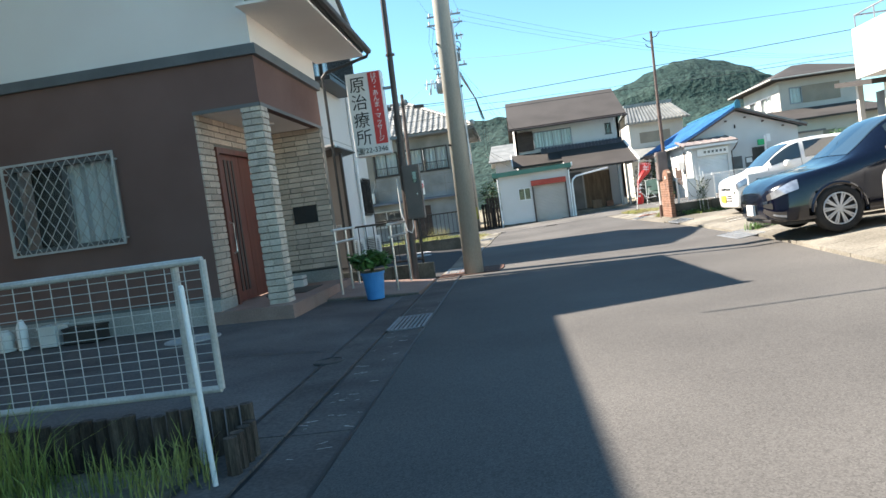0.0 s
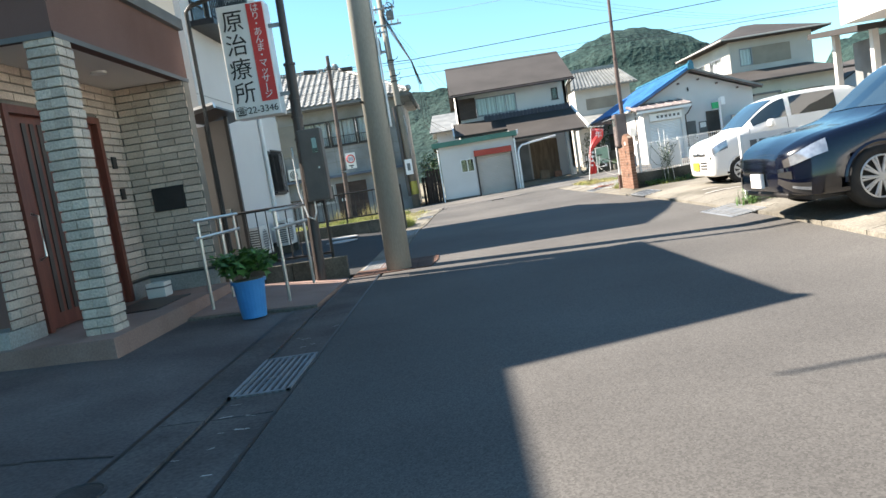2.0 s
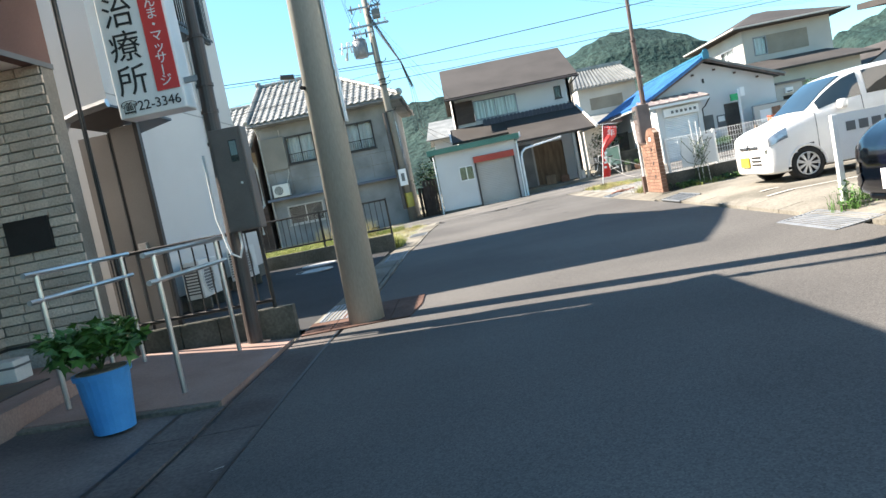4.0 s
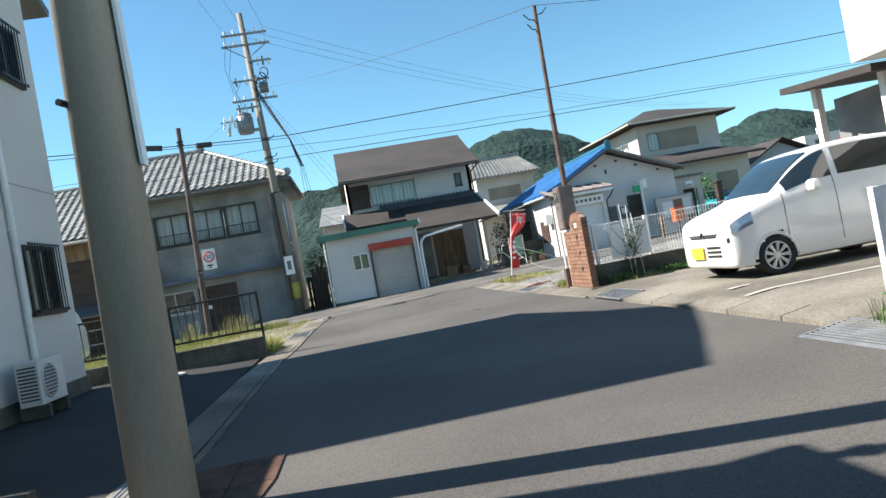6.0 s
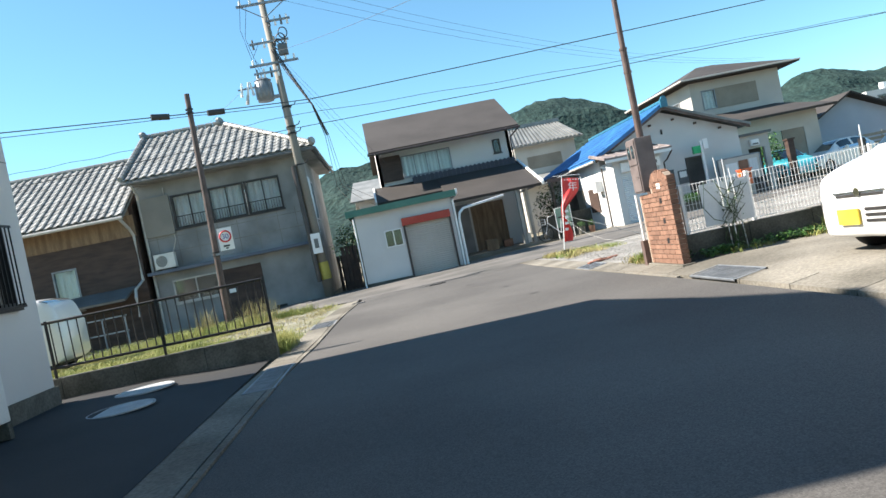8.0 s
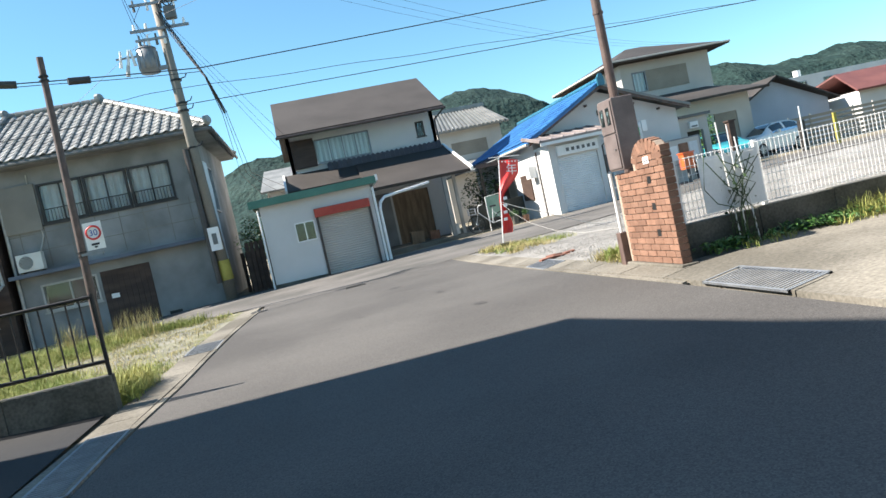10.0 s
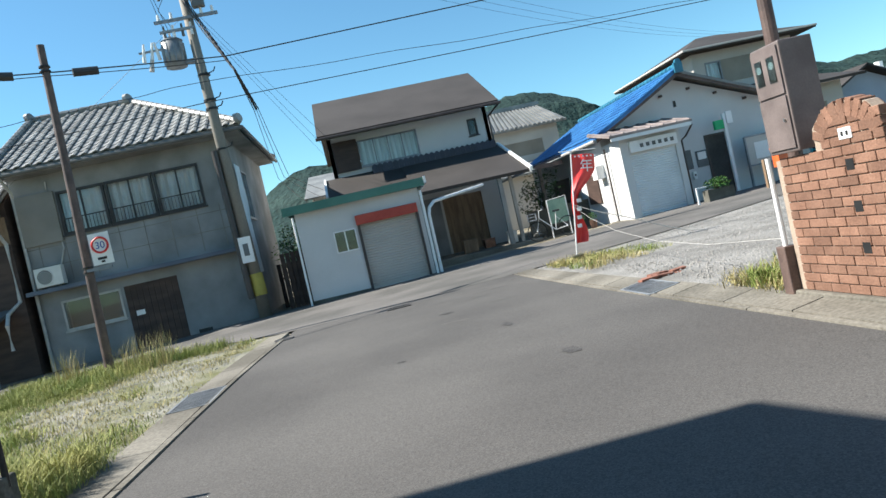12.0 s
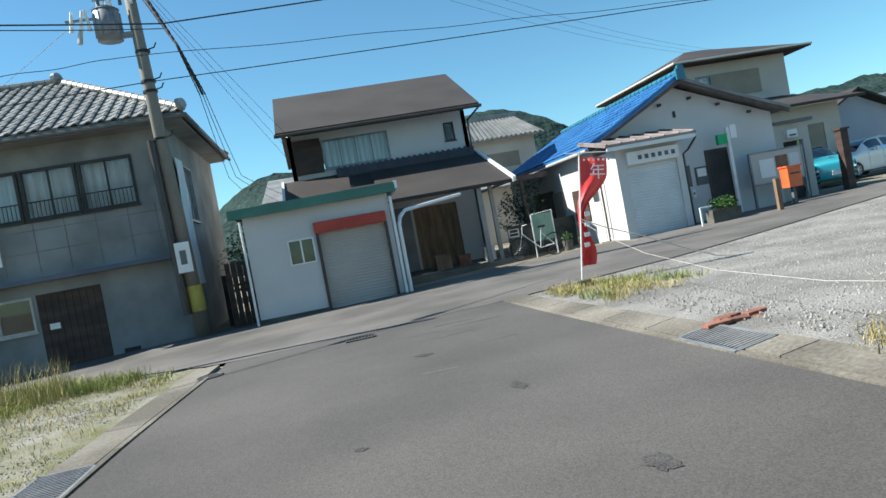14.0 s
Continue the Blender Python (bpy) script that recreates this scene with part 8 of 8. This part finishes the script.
rp_ = tube(bm_new(), [(5.36, 30.2, 1.15), (5.7, 30.05, 0.95), (6.25, 29.9, 0.7), (6.8, 29.8, 0.42), (7.3, 29.75, 0.2), (7.6, 29.7, 0.15)], 0.01, 6)
tagged(link("rope", rp_, FENCE_GREY), "white rope sagging from the banner pole onto gravel", "rope")
rp_ = tube(bm_new(), [(5.36, 30.2, 1.12), (5.3, 29.2, 0.86), (5.2, 27.8, 0.62), (5.05, 26.0, 0.47), (4.85, 24.2, 0.46), (4.63, 22.41, 0.56)], 0.0032, 6)
tagged(link("rope", rp_, FENCE_GREY), "thin pale rope slung from the banner pole to the pillar", "rope")
TERRACOTTA = pmat("terracotta", (0.17, 0.075, 0.05), (0.26, 0.115, 0.08), 6, 0.85, 0.3, 60, vary=0.25)
ht = thing("broken_roof_tiles", (4.78, 25.25, 0.1), "small heap of broken terracotta pieces on gravel", "rubble")
random.seed(3)
for i in range(11):
    x, y = -0.26 + 0.05 * i + random.uniform(-0.03, 0.03), 0.03 * (i % 3) + random.uniform(-0.05, 0.05)
    p = part("piece", box(bm_new(), -0.1, 0.1, -0.045, 0.045, 0, 0.03, 0.005), TERRACOTTA, ht)
    p.matrix_basis = pose(x, y, -0.02 + 0.016 * (i % 3), random.uniform(-9, 9), random.uniform(-9, 9), random.uniform(-30, 40))


def bicycle(x, y, turn, label):
    bk = thing("bicycle", (x, y, gz(x, y)), label, "bicycle", "", turn)
    for wx in (-0.5, 0.5):
        t_ = bm_new()
        tube(t_, [(wx + 0.31 * math.cos(i * 0.2618), 0, 0.33 + 0.31 * math.sin(i * 0.2618)) for i in range(25)], 0.018, 6)
        w_ = part("wheel", t_, RUBBER, bk)
        s_ = bm_new()
        for i in range(10):
            a = i * 0.628
            rod(s_, (wx, 0, 0.33), (wx + 0.3 * math.cos(a), 0, 0.33 + 0.3 * math.sin(a)), 0.003, seg=4)
        part("spokes", s_, CHROME, w_)
    f_ = tube(bm_new(), [(-0.5, 0, 0.33), (-0.1, 0, 0.28), (0.36, 0, 0.75), (0.5, 0, 0.33)], 0.016, 6)
    tube(f_, [(-0.1, 0, 0.28), (-0.2, 0, 0.85)], 0.015, 6)
    tube(f_, [(-0.5, 0, 0.33), (-0.18, 0, 0.7)], 0.01, 6)
    tube(f_, [(0.36, 0, 0.75), (0.33, 0, 0.98), (0.2, 0.25, 1.0)], 0.012, 6)
    tube(f_, [(0.33, 0, 0.98), (0.2, -0.25, 1.0)], 0.012, 6)
    part("bike_frame", f_, WHITE_METAL, bk)
    part("saddle", box(bm_new(), -0.33, -0.1, -0.08, 0.08, 0.85, 0.91, 0.02), BLACK, bk)
    k_ = bm_new()
    for zz in (0.72, 0.82, 0.92):
        tube(k_, [(0.45, -0.16, zz), (0.72, -0.16, zz), (0.72, 0.16, zz), (0.45, 0.16, zz), (0.45, -0.16, zz)], 0.008, 4)
    for yy in (-0.16, -0.05, 0.05, 0.16):
        rod(k_, (0.45, yy, 0.7), (0.45, yy, 0.93), 0.006, seg=4)
        rod(k_, (0.72, yy, 0.7), (0.72, yy, 0.93), 0.006, seg=4)
    box(k_, 0.45, 0.72, -0.16, 0.16, 0.7, 0.71)
    part("basket", k_, GALV, bk)


bicycle(7.3, 39.0, 160, "pale city bicycle with front basket leaning by the house")
st = thing("trellis_stand", (7.75, 39.6, 0.15), "white tubular stand with green netting", "stand")
part("stand_frame", tube(bm_new(), [(7.45, 39.6, 0.12), (7.45, 39.6, 1.4), (8.1, 39.6, 1.45), (8.1, 39.6, 0.12)], 0.02, 6), WHITE_METAL, st)
part("netting", obox(7.47, 8.08, 39.595, 39.605, 0.6, 1.4), pmat("green_netting", (0.2, 0.32, 0.24), (0.28, 0.4, 0.3), 3, 0.8, 0.1, 60), st)
settle(st)
for x, y, r, h, m_ in ((8.3, 39.2, 0.16, 0.3, CONCRETE_DARK), (8.7, 39.1, 0.13, 0.26, BRICK_RED)):
    t_ = thing("flower_pot", (x, y, gz(x, y)), "small flower pot with a low green plant", "flower pot")
    part("pot", rod(bm_new(), (x, y, gz(x, y)), (x, y, gz(x, y) + h), r * 0.75, r, 14), m_, t_)
    c = bm_new()
    leafball(c, (x, y, gz(x, y) + h + 0.12), r * 1.2, 0.14, 80, 0.04, 2)
    part("foliage", c, LEAF, t_)
    settle(t_)
# porch clutter of the brown-roofed house
for x, y, w_, h_, m_, lab in ((5.0, 41.6, 0.5, 0.45, WOOD_OLD, "old wooden crate in the porch"), (5.8, 42.2, 0.4, 0.3, BRICK_RED, "terracotta box in the porch"), (6.6, 41.9, 0.35, 0.4, AC_WHITE, "white plastic box in the porch")):
    t_ = thing("storage_box", (x, y, 0.2), lab, "box")
    part("box_body", obox(x - w_ / 2, x + w_ / 2, y, y + w_ * 0.8, 0.2, 0.2 + h_, 0.01), m_, t_)
    part("lid", obox(x - w_ / 2 - 0.01, x + w_ / 2 + 0.01, y - 0.01, y + w_ * 0.8 + 0.01, 0.2 + h_, 0.23 + h_, 0.006), m_, t_)
    settle(t_)
# dark stains on the asphalt
for x, y, a_, b_2 in ((2.75, 22.85, 0.09, 0.16), (2.65, 25.1, 0.07, 0.17), (1.32, 24.3, 0.06, 0.05), (2.2, 27.5, 0.12, 0.1)):
    b = bm_new()
    vs = [b.verts.new((x + a_ * random.uniform(0.6, 1.1) * math.cos(i * 0.314), y + b_2 * random.uniform(0.6, 1.1) * math.sin(i * 0.314), gz(x, y) + 0.004)) for i in range(20)]
    b.faces.new(vs)
    tagged(link("oil_stain", b, STAIN), "dark oily stain on the asphalt", "stain", kind="structure")

# ---- pieces: bricks and roof tiles ----
def brick_mesh(name, lx, ly, lz, material, chip=0.004):
    bm = box(bm_new(), -lx / 2, lx / 2, -ly / 2, ly / 2, -lz / 2, lz / 2)
    bmesh.ops.bevel(bm, geom=bm.edges[:], offset=chip, segments=1, affect="EDGES")
    me = bpy.data.meshes.new(name)
    bm.normal_update()
    bm.to_mesh(me)
    bm.free()
    me.materials.append(material)
    return me


def lay(me, parent, x, y, z, jitter=0.003, stretch=1.0):
    o = new("brick", me)
    o.parent = parent
    o.matrix_basis = Matrix.Translation((x + random.uniform(-jitter, jitter), y + random.uniform(-jitter, jitter) * (stretch == 1.0), z)) @ Matrix.Diagonal((1, stretch, 1, 1))
    return o


random.seed(8)
CH = 0.0925
full = brick_mesh("brick_long", 0.03, 0.41, 0.078, BRICK_CREAM)
back = brick_mesh("brick_back", 0.225, 0.03, 0.078, BRICK_CREAM)
for j in range(29):
    z = 0.36 + j * CH
    for i in range(-1, 8):
        y = 9.56 + 0.42 * i + (0.21 if j % 2 else 0.0) + 0.21
        y0, y1 = y - 0.205, y + 0.205
        segs = [(max(y0, 9.41), min(y1, 12.38))]
        if z < 2.6:
            segs = [(max(y0, 9.41), min(y1, 9.91))]
            if z > 0.5:
                segs.append((max(y0, 11.81), min(y1, 12.38)))
        for s in segs:
            ln = s[1] - s[0]
            if ln > 0.03:
                lay(full, porch, WEST + 0.008, (s[0] + s[1]) / 2, z, 0.003, (ln - 0.004) / 0.41)
    for i in range(4):
        x = WEST + 0.125 + 0.235 * i + (0.03 if j % 2 else 0)
        if z > 0.5:
            lay(back, porch, min(x, E1 - 0.11), 12.393, z)
side_a = brick_mesh("brick_column", 0.13, 0.03, 0.078, BRICK_GREY)
side_b = brick_mesh("brick_column_side", 0.03, 0.13, 0.078, BRICK_GREY)
for j in range(-1, 29):
    z = 0.36 + j * CH
    o = 0.02 if j % 2 else -0.02
    for cx in (-3.392, -3.258):
        lay(side_a, col, cx + o * 0.4, 9.413, z)
    for cy in (9.478, 9.612):
        lay(side_b, col, -3.193, cy + o * 0.4, z)
        lay(side_b, col, -3.457, cy + o * 0.4, z)
stretcher = brick_mesh("pillar_brick", 0.12, 0.202, 0.064, BRICK_RED, 0.003)
closer = brick_mesh("pillar_half_brick", 0.12, 0.097, 0.064, BRICK_RED, 0.003)
for j in range(19):
    z = 0.165 + j * 0.0725
    y_end = 22.33 if z < 1.2 else 21.81
    y = 21.12 + (0.105 if j % 2 else 0)
    if j % 2:
        lay(closer, core, 4.678, 21.165, z)
    if z > 1.4:
        k = (z - 1.4) * 1.8
        y, y_end = max(y, 21.14 + k), 21.81 - k
    while y + 0.09 < y_end:
        c = (y + 0.1, stretcher) if y + 0.2 <= y_end + 0.01 else (y + 0.0475, closer)
        if not (abs(c[0] - 21.48) < 0.07 and min(abs(z - q) for q in (1.08, 0.78, 0.48)) < 0.02):
            lay(c[1], core, 4.678, c[0], z, 0.0018)
        y += 0.21
wedge = brick_mesh("arch_brick", 0.122, 0.062, 0.13, BRICK_RED)
for i in range(11):
    a = radians(18 + i * 14.4)
    o = lay(wedge, core, 4.678, 21.465 + 0.29 * math.cos(a), 1.27 + 0.23 * math.sin(a), 0.0)
    o.matrix_basis = Matrix.Translation((4.678, 21.465 + 0.3 * math.cos(a), 1.24 + 0.235 * math.sin(a))) @ pose(0, 0, 0, math.degrees(a) - 90, 0, 0)

tile_g = tile_mesh("pantile", 0.31, 0.34, 0.05, ROOF_GREY)
tile_b = tile_mesh("blue_pantile", 0.31, 0.34, 0.05, ROOF_BLUE)
sl = Vector((0, RY - 38.15, RZ - EV)).length
lay_tiles(g_roof, tile_g, (-8.6, 38.12, EV + 0.0), (1, 0, 0), (0, RY - 38.15, RZ - EV), 23, 13, 0.31, 0.352, lambda u, v: u < 7.15 - 3.95 * v / sl)
lay_tiles(o_roof, tile_g, (-14.88, 37.67, 4.35), (1, 0, 0), (0, 4.3, 2.63), 20, 14, 0.312, 0.36)
lay_tiles(o_roof, tile_g, (-20.8, 37.67, 4.35), (1, 0, 0), (0, 4.3, 2.63), 19, 14, 0.31, 0.36, None, True)
lay_tiles(e_roof, tile_b, (9.27, 49.0, 3.02), (0, -1, 0), (3.17, 0, 1.62), 33, 10, 0.31, 0.355)
